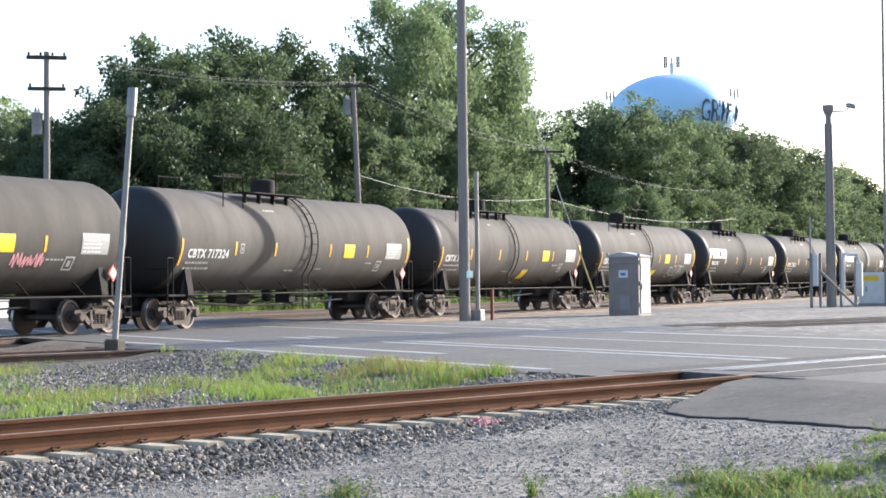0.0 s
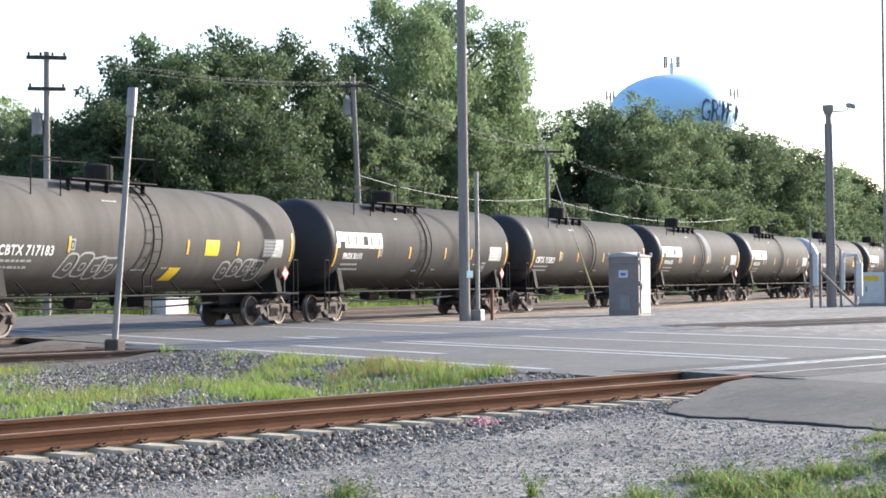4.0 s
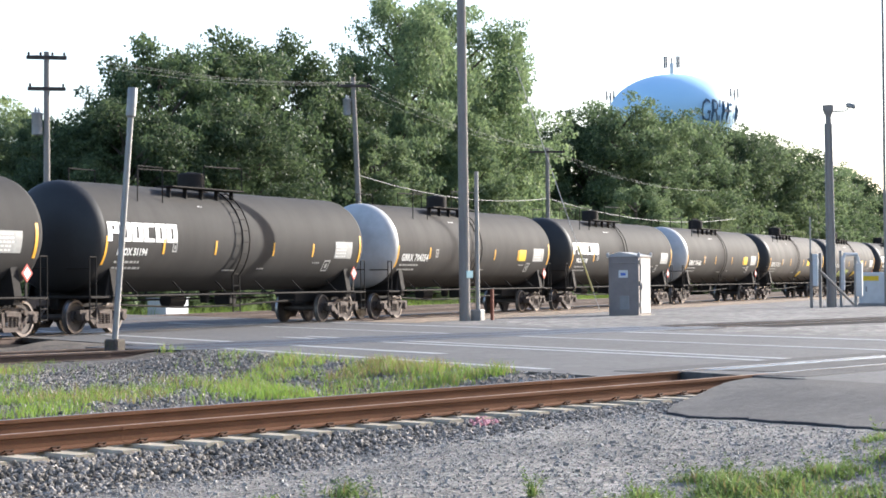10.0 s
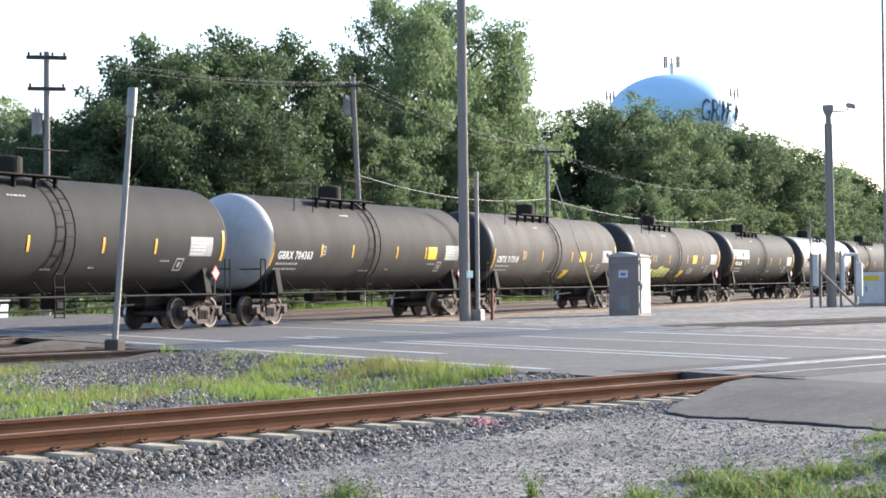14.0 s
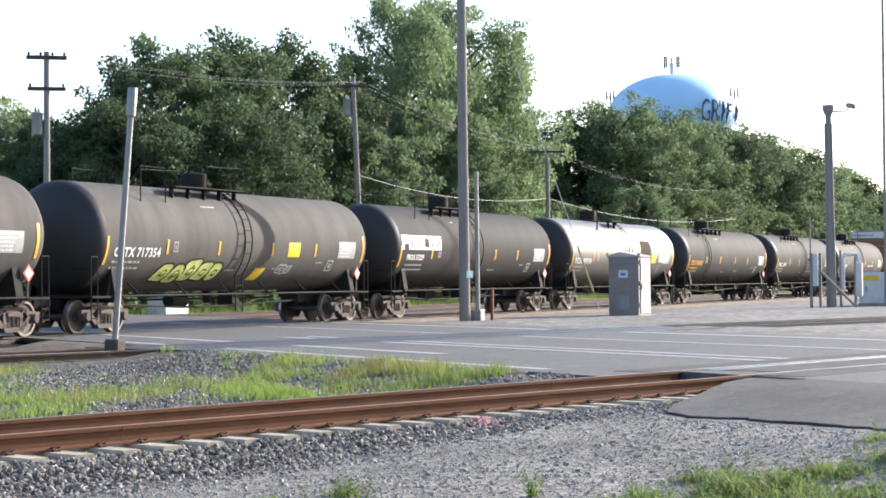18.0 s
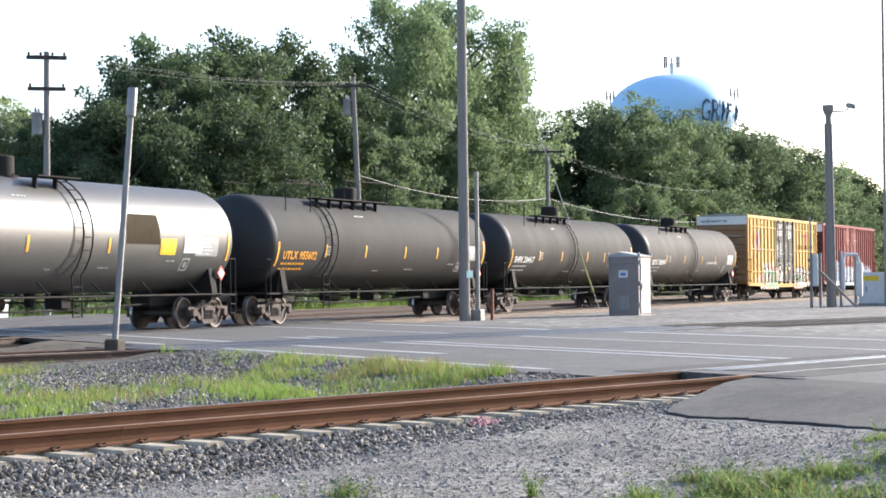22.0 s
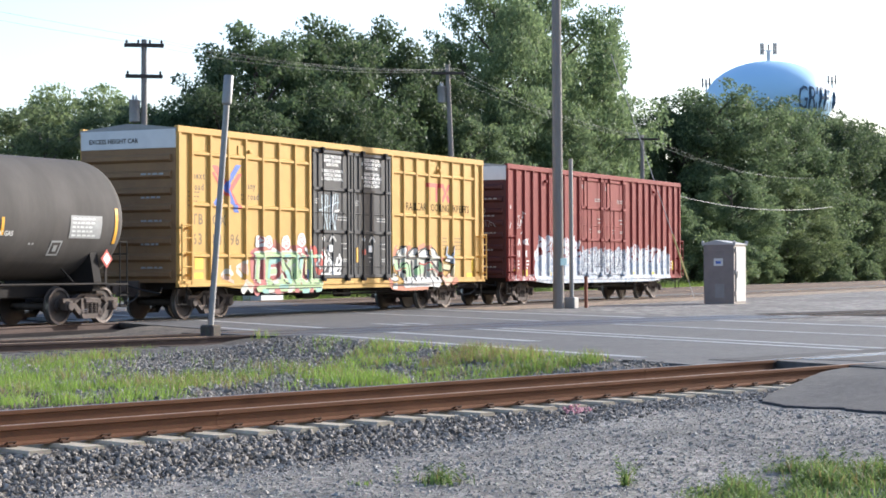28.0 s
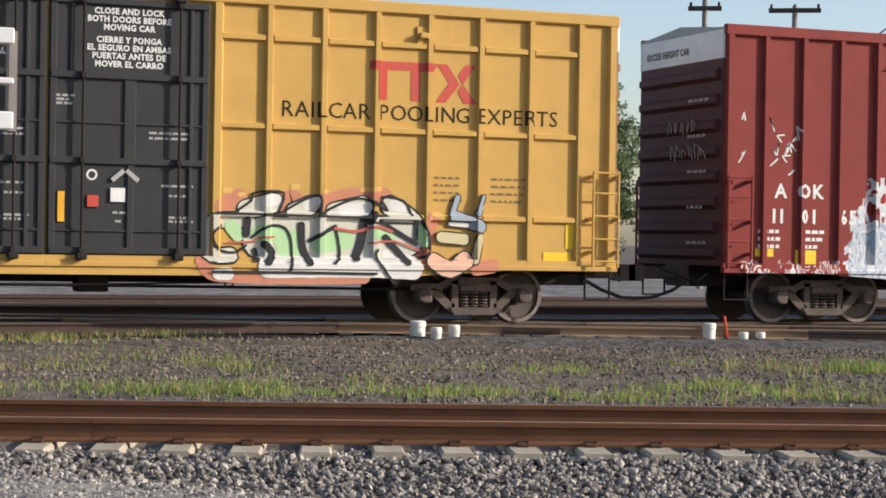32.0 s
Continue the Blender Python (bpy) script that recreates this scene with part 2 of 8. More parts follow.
mat("door_sprayed", (0.026, 0.027, 0.029), 0.6, 0, (0.044, 0.044, 0.045), 3, 1.6, 0.1, 50, grain=0.2, spec=0.2)
mat("door_black", (0.026, 0.027, 0.029), 0.6, 0, (0.044, 0.044, 0.045), 3, 1.6, 0.1, 50, grain=0.2, spec=0.2)
mat("roof_white", (0.76, 0.75, 0.72), 0.55, 0, (0.56, 0.55, 0.53), 2, 1.5, 0.05, 40)
YEL, YEL2 = (0.585, 0.335, 0.046), (0.44, 0.245, 0.038)
WHT, GRN = (0.72, 0.70, 0.66), (0.42, 0.66, 0.32)
mat("box_yellow", YEL, 0.6, 0, YEL2, 1.4, 1.6, 0.05, 60, grain=0.12, spec=0.15)


def spray(name, col, line, width, strokes):
    """Sprays round strokes over a paint: each is (radius, points in the car's own x and z); line: the outline's colour."""
    nt = MATS[name].node_tree
    n, l = nt.nodes, nt.links
    base = n["Principled BSDF"].inputs["Base Color"]
    if "Wobble" not in n:
        tc = n.new("ShaderNodeTexCoord")
        no = n.new("ShaderNodeTexNoise")
        no.inputs["Scale"].default_value, no.inputs["Detail"].default_value = 5.0, 3
        l.new(tc.outputs["Object"], no.inputs["Vector"])
        ma = n.new("ShaderNodeVectorMath")
        ma.operation = "MULTIPLY_ADD"
        ma.inputs[1].default_value = (0.14, 0.0, 0.14)
        l.new(no.outputs["Color"], ma.inputs[0]), l.new(tc.outputs["Object"], ma.inputs[2])
        fl = n.new("ShaderNodeVectorMath")
        fl.operation, fl.name = "MULTIPLY_ADD", "Wobble"
        fl.inputs[1].default_value, fl.inputs[2].default_value = (1, 0, 1), (-0.07, 0, -0.07)
        l.new(ma.outputs[0], fl.inputs[0])
    p = n["Wobble"].outputs[0]

    def dot(v):
        k = n.new("ShaderNodeVectorMath")
        k.operation = "DOT_PRODUCT"
        k.inputs[1].default_value = v
        l.new(p, k.inputs[0])
        return k.outputs["Value"]

    def num(kind, *args, clamp=False):
        k = n.new("ShaderNodeMath")
        k.operation, k.use_clamp = kind, clamp
        for s, q in zip(k.inputs, args):
            if isinstance(q, (int, float)):
                s.default_value = q
            else:
                l.new(q, s)
        return k.outputs[0]

    if "Square" not in n:
        k = n.new("ShaderNodeVectorMath")
        k.operation, k.name = "DOT_PRODUCT", "Square"
        l.new(p, k.inputs[0]), l.new(p, k.inputs[1])
    pp = n["Square"].outputs["Value"]
    near = None
    for r, pts in strokes:
        d = None
        for a, b in zip(pts, pts[1:] if len(pts) > 1 else ((pts[0][0] + 0.02, pts[0][1]),)):
            # squared distance from the segment a b
            ux, uz = b[0] - a[0], b[1] - a[1]
            sq = ux * ux + uz * uz
            f = num("ADD", dot((-2 * ux, 0, -2 * uz)), 2 * (a[0] * ux + a[1] * uz))
            h = num("MULTIPLY", f, -0.5 / sq, clamp=True)
            e = num("MULTIPLY_ADD", h, num("MULTIPLY_ADD", h, sq, f), dot((-2 * a[0], 0, -2 * a[1])))
            e = num("ADD", e, a[0] * a[0] + a[1] * a[1])
            d = e if d is None else num("MINIMUM", d, e)
        d = num("SUBTRACT", num("SQRT", num("MAXIMUM", num("ADD", d, pp), 0.0)), r)
        near = d if near is None else num("MINIMUM", near, d)
    out = base.links[0].from_socket
    for lim, c in (((width, line),) if line else ()) + ((0.0, col),):
        mr = n.new("ShaderNodeMapRange")
        mr.inputs[1].default_value, mr.inputs[2].default_value = lim + 0.008, lim - 0.008
        mr.inputs[4].default_value = 0.93
        l.new(near, mr.inputs[0])
        mx = n.new("ShaderNodeMix")
        mx.data_type = "RGBA"
        l.new(mr.outputs[0], mx.inputs[0]), l.new(out, mx.inputs[6])
        mx.inputs[7].default_value = (*c, 1)
        out = mx.outputs[2]
    l.new(out, base)


INK, FLAME = (0.035, 0.036, 0.038), (0.56, 0.20, 0.10)
spray('door_sprayed', (0.42, 0.52, 0.56), None, 0, ((0.02, ((-1.91, 3.54), (-1.8, 2.55),)), (0.02, ((-1.77, 3.57), (-1.87, 3.07), (-1.71, 2.54),)), (0.018, ((-1.63, 3.55), (-1.73, 2.95), (-1.55, 2.55),)), (0.018, ((-1.54, 3.54), (-1.59, 2.57),)), (0.02, ((-1.36, 3.58), (-1.41, 2.54),)), (0.02, ((-1.21, 3.57), (-1.3, 3.03), (-1.17, 2.54),)), (0.026, ((-1.05, 3.6), (-1.17, 2.97), (-1.06, 2.51),)), (0.02, ((-0.92, 3.57), (-1.01, 2.84),)), (0.015, ((-0.87, 3.38), (-2.04, 3.1),)),))
spray('door_sprayed', WHT, None, 0, ((0.038, ((-1.14, 3.08), (-0.87, 3.11),)), (0.019, ((-1.28, 3.5), (-1.33, 2.69),)), (0.019, ((-1.84, 3.41), (-1.82, 2.68),)),))
spray('door_sprayed', (0.50, 0.07, 0.05), None, 0, ((0.152, ((-2.36, 1.88), (-2.08, 1.29),)), (0.101, ((-1.81, 1.88), (-1.9, 1.35),)),))
spray('door_sprayed', WHT, INK, 0.03, ((0.05, ((-1.82, 1.91), (-1.62, 1.69), (-1.83, 1.35),)), (0.055, ((-1.47, 1.62), (-1.27, 1.47), (-1.44, 1.27),)), (0.059, ((-0.95, 1.65), (-1.07, 1.35), (-0.8, 1.46),)), (0.05, ((-1.9, 1.19), (-1.45, 1.17), (-0.79, 1.21),)), (0.055, ((-1.23, 1.35), (-1.09, 1.25),)), (0.04, ((-2.2, 1.75), (-2.05, 1.62), (-2.2, 1.5), (-2.0, 1.38),)), (0.04, ((-1.55, 1.9), (-1.45, 1.75),)), (0.05, ((-0.85, 1.75), (-0.72, 1.6), (-0.8, 1.42),)),))
spray('door_sprayed', WHT, None, 0, ((0.028, ((-1.95, 1.75), (-1.75, 1.62), (-1.62, 1.42), (-1.78, 1.28),)), (0.026, ((-1.5, 1.5), (-1.38, 1.32), (-1.22, 1.3), (-1.1, 1.44), (-0.98, 1.6),)), (0.03, ((-1.3, 1.22), (-1.15, 1.38), (-1.02, 1.22),)), (0.024, ((-1.62, 1.55), (-1.45, 1.62), (-1.28, 1.55),)), (0.022, ((-0.78, 1.62), (-0.72, 1.4), (-0.88, 1.24),)), (0.05, ((-1.0, 1.58),)), (0.022, ((-1.85, 1.12), (-1.6, 1.16), (-1.3, 1.1), (-1.0, 1.14),)),))
for nm, c in (("paint_flame", FLAME), ("paint_orange", (0.70, 0.40, 0.08)), ("paint_cream", (0.62, 0.60, 0.50)), ("paint_white", WHT), ("paint_green", GRN), ("paint_ink", INK),
              ("paint_red", (0.55, 0.10, 0.06)), ("paint_steel", (0.34, 0.40, 0.46)), ("paint_straw", (0.62, 0.54, 0.30)), ("paint_salmon", (0.70, 0.42, 0.28)), ("paint_rose", (0.52, 0.15, 0.13)), ("paint_lime", (0.43, 0.58, 0.28)), ("paint_aqua", (0.30, 0.52, 0.44)), ("paint_blue", (0.12, 0.17, 0.34))):
    mat(nm, c, 0.6, 0, tuple(q * 0.78 for q in c), 2.6, 1.5, 0.04, 60, grain=0.15, spec=0.15)
RED, RED2 = (0.260, 0.030, 0.022), (0.165, 0.021, 0.016)
PALE, SKYB = (0.56, 0.60, 0.64), (0.33, 0.44, 0.56)
GREY_B, CHALK = (0.30, 0.35, 0.41), (0.64, 0.67, 0.68)
graffiti_mat("box_red", RED, RED2, (
    (-6.9, 8.0, 0.2, 1.98, (PALE, CHALK, SKYB, CHALK, PALE, (0.66, 0.69, 0.66), (0.40, 0.49, 0.58), CHALK), (0.27, 0.34, 0.43), 0.34, 2.2),
    (-6.6, -2.6, 1.70, 2.50, (RED, CHALK, PALE, CHALK, RED2), (0.45, 0.47, 0.5), 0.24, 6.6),
    (2.6, 7.6, 1.60, 2.20, (RED, CHALK, PALE, CHALK, RED2), (0.45, 0.47, 0.5), 0.24, 3.6),
    (-2.5, 2.5, 1.0, 2.1, ((0.16, 0.10, 0.12), CHALK, GREY_B, (0.10, 0.11, 0.14), PALE, (0.20, 0.24, 0.32), CHALK), (0.09, 0.09, 0.11), 0.24, 9.1),
    (-9.2, -7.0, 0.3, 1.05, (RED, CHALK, RED, (0.62, 0.58, 0.58), RED), RED2, 0.22, 4.6)), 0.012)
# darker copies of the side colours, with the shade of the car ends in them
mat("box_red_end_shaded", (0.10, 0.026, 0.024), 0.65, 0, (0.06, 0.018, 0.018), 2, 1.6, 0.1, 40, grain=0.2)
mat("box_yellow_end_shaded", (0.30, 0.16, 0.05), 0.65, 0, (0.18, 0.095, 0.04), 1.6, 1.7, 0.1, 40, grain=0.25)
mat("pole_wood", (0.31, 0.28, 0.25), 0.9, 0, (0.18, 0.16, 0.14), 4, 1.5, 0.5, 30, grain=0.4, stretch=(6, 6, 0.35))
mat("arm_wood", (0.085, 0.07, 0.06), 0.9, 0, (0.05, 0.042, 0.036), 4, 1.5, 0.4, 30, grain=0.4)
mat("galvanised", (0.33, 0.325, 0.315), 0.55, 0.45, (0.22, 0.217, 0.21), 5, 1.5, 0.1, 50, grain=0.2)
mat("cabinet_grey", (0.29, 0.25, 0.23), 0.6, 0.1, (0.17, 0.145, 0.132), 2, 1.6, 0.06, 40, grain=0.2)
# paler copy of the cabinet grey for its roof and sunlit door side
mat("cabinet_sunlit", (0.47, 0.46, 0.44), 0.6, 0, (0.33, 0.32, 0.31), 2.5, 1.5, 0.06, 40, grain=0.2)
mat("cabinet_white", (0.66, 0.67, 0.66), 0.55, 0, (0.48, 0.48, 0.47), 2.5, 1.5, 0.06, 40, grain=0.15)
mat("pvc_white", (0.72, 0.70, 0.64), 0.5, 0, (0.55, 0.52, 0.46), 9, 1.4)
mat("stake_red", (0.75, 0.09, 0.05), 0.55)
mat("rust_post", (0.22, 0.07, 0.04), 0.8, 0, (0.12, 0.045, 0.03), 8, 1.4)
mat("sign_blue", (0.35, 0.55, 0.58), 0.5, 0, (0.25, 0.42, 0.46), 9, 1.2)
mat("cable_black", (0.03, 0.03, 0.032), 0.7)
mat("cable_grey", (0.30, 0.30, 0.31), 0.6)
mat("wire_metal", (0.10, 0.10, 0.105), 0.6)
mat("guard_yellow", (0.60, 0.52, 0.20), 0.6)
# tower and lettering colours are lightened to hold the distant haze
mat("tower_blue_hazed", (0.46, 0.70, 0.88), 0.5, 0, (0.40, 0.64, 0.84), 0.25, 1.5, 0.02, 3)
mat("tower_letter_hazed", (0.06, 0.11, 0.17), 0.6)
mat("bark", (0.11, 0.09, 0.07), 0.95, 0, (0.06, 0.05, 0.04), 5, 1.4, 0.6, 20, grain=0.4)
leaf_mat("leaf_dark", (0.105, 0.146, 0.066), (0.038, 0.062, 0.033), 0.42)
leaf_mat("leaf_mid", (0.190, 0.248, 0.116), (0.080, 0.120, 0.064), 0.48)
leaf_mat("leaf_light", (0.205, 0.255, 0.115), (0.105, 0.145, 0.068), 0.5)
leaf_mat("grass_blade", (0.235, 0.335, 0.062), (0.10, 0.16, 0.040), 0.42)
leaf_mat("weed_leaf", (0.19, 0.26, 0.075), (0.065, 0.11, 0.036), 0.4)
leaf_mat("grass_dry", (0.36, 0.30, 0.13), (0.22, 0.17, 0.08), 0.3)


# ---- mesh code ----
class Geo:
    """Vertices and faces gathered for one mesh."""

    def __init__(self):
        self.v, self.f = [], []

    def add(self, vs, fs):
        k = len(self.v)
        self.v += [tuple(p) for p in vs]
        self.f += [tuple(i + k for i in q) for q in fs]
        return self

    def box(self, x0, y0, z0, x1, y1, z1, c=0.0, m=None):
        """A box with chamfered edges of c metres; m: a pose for it."""
        x0, x1, y0, y1, z0, z1 = min(x0, x1), max(x0, x1), min(y0, y1), max(y0, y1), min(z0, z1), max(z0, z1)
        c = min(c, 0.45 * min(x1 - x0, y1 - y0, z1 - z0))
        if c <= 0:
            vs = [(x, y, z) for x in (x0, x1) for y in (y0, y1) for z in (z0, z1)]
            fs = [(0, 1, 3, 2), (4, 6, 7, 5), (0, 4, 5, 1), (2, 3, 7, 6), (0, 2, 6, 4), (1, 5, 7, 3)]
        else:
            vs, fs, idx = [], [], {}
            for i in (0, 1):
                for j in (0, 1):
                    for k in (0, 1):
                        X, Y, Z = (x0, x1)[i], (y0, y1)[j], (z0, z1)[k]
                        a, b, d = (c, -c)[i], (c, -c)[j], (c, -c)[k]
                        for ax, p in enumerate(((X, Y + b, Z + d), (X + a, Y, Z + d), (X + a, Y + b, Z))):
                            idx[i, j, k, ax] = len(vs)
                            vs.append(p)
            g = lambda i, j, k, ax: idx[i, j, k, ax]
            for s in (0, 1):
                q = [(g(s, 0, 0, 0), g(s, 1, 0, 0), g(s, 1, 1, 0), g(s, 0, 1, 0)), (g(0, s, 0, 1), g(0, s, 1, 1), g(1, s, 1, 1), g(1, s, 0, 1)),
                     (g(0, 0, s, 2), g(1, 0, s, 2), g(1, 1, s, 2), g(0, 1, s, 2))]
                fs += [tuple(reversed(p)) if s == 0 else p for p in q]
            for s in (0, 1):
                for r in (0, 1):
                    fs += [(g(s, r, 0, 0), g(s, r, 1, 0), g(s, r, 1, 1), g(s, r, 0, 1)), (g(s, 0, r, 0), g(s, 0, r, 2), g(s, 1, r, 2), g(s, 1, r, 0)),
                           (g(0, s, r, 1), g(1, s, r, 1), g(1, s, r, 2), g(0, s, r, 2))]
                    for k in (0, 1):
                        fs.append((g(s, r, k, 0), g(s, r, k, 1), g(s, r, k, 2)))
        if m is not None:
            vs = [m @ Vector(p) for p in vs]
        return self.add(vs, fs)

    def tube(self, pts, r, seg=10, cap=True):
        """A round bar along points; r: one radius, or one for each point."""
        pts = [Vector(p) for p in pts]
        rs = r if isinstance(r, (list, tuple)) else [r] * len(pts)
        vs, fs, side = [], [], None
        for i, p in enumerate(pts):
            d = (pts[min(i + 1, len(pts) - 1)] - pts[max(i - 1, 0)]).normalized()
            if side is None:
                side = d.orthogonal().normalized()
            side = (side - d * side.dot(d)).normalized()
            up = d.cross(side)
            vs += [p + (side * math.cos(a) + up * math.sin(a)) * rs[i] for a in (2 * math.pi * k / seg for k in range(seg))]
        for i in range(len(pts) - 1):
            for k in range(seg):
                a, b = i * seg + k, i * seg + (k + 1) % seg
                fs.append((a, b, b + seg, a + seg))
        if cap:
            fs += [tuple(reversed(range(seg))), tuple(range(len(vs) - seg, len(vs)))]
        return self.add(vs, fs)

    def lathe(self, prof, axis, seg=24, at=(0, 0, 0)):
        """Turned about an axis: prof is (along, radius) from end to end."""
        vs, fs = [], []
        for a, r in prof:
            for k in range(seg):
                c, s = math.cos(2 * math.pi * k / seg) * r, math.sin(2 * math.pi * k / seg) * r
                p = {"x": (a, c, s), "y": (s, a, c), "z": (c, s, a)}[axis]
                vs.append((p[0] + at[0], p[1] + at[1], p[2] + at[2]))
        for i in range(len(prof) - 1):
            for k in range(seg):
                a, b = i * seg + k, i * seg + (k + 1) % seg
                fs.append((a, b, b + seg, a + seg))
        fs += [tuple(reversed(range(seg))), tuple(range(len(vs) - seg, len(vs)))]
        return self.add(vs, fs)

    def prism(self, poly, axis, a, b):
        """A flat outline (in the two other axes, in order) drawn out from a to b."""
        n = len(poly)
        put = {"x": lambda u, v, w: (w, u, v), "y": lambda u, v, w: (u, w, v), "z": lambda u, v, w: (u, v, w)}[axis]
        vs = [put(u, v, a) for u, v in poly] + [put(u, v, b) for u, v in poly]
        fs = [tuple(reversed(range(n))), tuple(range(n, 2 * n))] + [(i, (i + 1) % n, n + (i + 1) % n, n + i) for i in range(n)]
        return self.add(vs, fs)

    def mesh(self, name, material, smooth=False):
        me = bpy.data.meshes.new(name)
        me.from_pydata(self.v, [], self.f)
        bm = bmesh.new()
        bm.from_mesh(me)
        if len(bm.faces) < 60000:
            bmesh.ops.recalc_face_normals(bm, faces=bm.faces)
        if smooth:
            for e in bm.edges:
                e.smooth = len(e.link_faces) == 2 and e.calc_face_angle(0) < radians(38)
            for f in bm.faces:
                f.smooth = True
        bm.to_mesh(me)
        bm.free()
        me.materials.append(MATS[material])
        return me


def part(name, geo, material, parent=None, label="", smooth=False, at=None):
    """Links one mesh object under a thing or a part."""
    me = geo.mesh(name, material, smooth) if isinstance(geo, Geo) else geo
    ob = new(name, me)
    if parent is not None:
        ob.parent = parent
    if at is not None:
        ob.matrix_basis = at
    if label:
        ob["label"] = label
    return ob


def empty(name, m, label, category, group="", kind=""):
    ob = new(name)
    ob.empty_display_size = 0.2
    ob.matrix_basis = m
    return tagged(ob, label, category, group, kind)


def lettering(text, size, bold=0.0, spacing=1.0):
    """The flat outline of words as vertices and faces, from the left end of the base line, in x and z."""
    cu = bpy.data.curves.new("letters", "FONT")
    cu.body, cu.size, cu.offset, cu.space_character, cu.resolution_u = text, size, bold, spacing, 2
    ob = new("letters", cu)
    dg = bpy.context.evaluated_depsgraph_get()
    me = bpy.data.meshes.new_from_object(ob.evaluated_get(dg))
    vs = [(v.co.x, v.co.y) for v in me.vertices]
    fs = [tuple(p.vertices) for p in me.polygons]
    bpy.data.objects.remove(ob), bpy.data.curves.remove(cu), bpy.data.meshes.remove(me)
    return vs, fs


def letters_of(vs, fs):
    """The separate letters of a flat line of words."""
    owner = list(range(len(vs)))

    def root_of(i):
        while owner[i] != i:
            owner[i] = owner[owner[i]]
            i = owner[i]
        return i

    for q in fs:
        for i in q[1:]:
            owner[root_of(i)] = root_of(q[0])
    groups = {}
    for q in fs:
        groups.setdefault(root_of(q[0]), []).append(q)
    out = []
    for faces in groups.values():
        used = sorted({i for q in faces for i in q})
        place_of = {i: k for k, i in enumerate(used)}
        out.append(([vs[i] for i in used], [tuple(place_of[i] for i in q) for q in faces]))
    return out


# ---- ground ----
T1_SLOPE, T1_Y0 = -0.318, 15.52          # centre line of the near track: y = T1_Y0 + T1_SLOPE * x
T2_SLOPE, T2_Y0 = -0.36, 33.40           # centre line of the second track
ROAD_U, ROAD_N = Vector((0.585, 0.811, 0)), Vector((0.811, -0.585, 0))
Y_TRAIN = 29.9


def across(slope, y0, x, y):
    """Metres from a track's centre line, positive beyond it."""
    return (y - y0 - slope * x) / math.hypot(1, slope)


C1 = math.hypot(1, T1_SLOPE)


def by_track(a, d):
    """The spot a metres along the near track and d metres beyond its centre line."""
    return (a - d * T1_SLOPE) / C1 + 0.0, T1_Y0 + (a * T1_SLOPE + d) / C1


def along(x, y):
    return (x + T1_SLOPE * (y - T1_Y0)) / C1


def smooth_step(u):
    u = max(0.0, min(1.0, u))
    return u * u * (3 - 2 * u)


def low_side(a):
    """Height of the gravel on the camera's side of the near track."""
    return -0.44 + 0.19 * smooth_step((a - 14) / 9) + 0.20 * smooth_step((6 - a) / 5)


def toe(a):
    return 1.25 + (-0.21 - low_side(a)) / 0.26


def ground_z(x, y):
    d1, a = across(T1_SLOPE, T1_Y0, x, y), along(x, y)
    n = noise.noise(Vector((x * 0.35, y * 0.35, 0))) * 0.05 + noise.noise(Vector((x * 1.3, y * 1.3, 3))) * 0.02
    if d1 < -1.25:
        z = max(low_side(a), -0.21 - (-1.25 - d1) * 0.26)
        if d1 < -3.5:
            z -= 0.12 * smooth_step((-3.5 - d1) / 4)
    elif d1 < 1.25:
        z = -0.255
    else:
        z = max(-0.27, -0.21 - (d1 - 1.25) * 0.06)
    if abs(d1) < 1.3:
        n *= 0.2
    rn = ROAD_N.x * x + ROAD_N.y * y
    if d1 > 1.3:
        z += (-0.028 - z) * smooth_step((rn - 12.5) / 2.6)
        n *= 1 - smooth_step((rn - 12.5) / 2.6)
    elif d1 < -1.3:
        w = smooth_step((rn - 11.0) / 2.6)
        z, n = z + (-0.235 - z) * w, n * (1 - w)
    if rn > 15.7:
        z, n = min(z, -0.22), 0
    if y > 27.0:
        z, n = -0.2, n * 0.6
    return z + n


def sheet(x0, x1, y0, y1, nx, ny, fz, keep=None):
    g = Geo()
    xs, ys = np.linspace(x0, x1, nx), np.linspace(y0, y1, ny)
    g.v = [(float(x), float(y), fz(float(x), float(y))) for y in ys for x in xs]
    g.f = [(j * nx + i, j * nx + i + 1, (j + 1) * nx + i + 1, (j + 1) * nx + i) for j in range(ny - 1) for i in range(nx - 1)]
    return g


near_ground = sheet(-6, 76, -4, 32, 246, 108, ground_z)
# the ground goes on to the horizon as a ring of wide faces round the fine patch
k = len(near_ground.v)
ring = [(-6, -4), (76, -4), (76, 32), (-6, 32)]
far_ring = [(-2500, -2500), (2500, -2500), (2500, 2500), (-2500, 2500)]
near_ground.v += [(x, y, -0.24) for x, y in ring] + [(x, y, -0.24) for x, y in far_ring]
near_ground.f += [(k + i, k + (i + 1) % 4, k + 4 + (i + 1) % 4, k + 4 + i) for i in range(4)]
ground = part("ground", near_ground, "dirt_ground", smooth=True)
tagged(ground, "brown-grey dirt and gravel ground round the railway crossing", "ground", kind="structure")


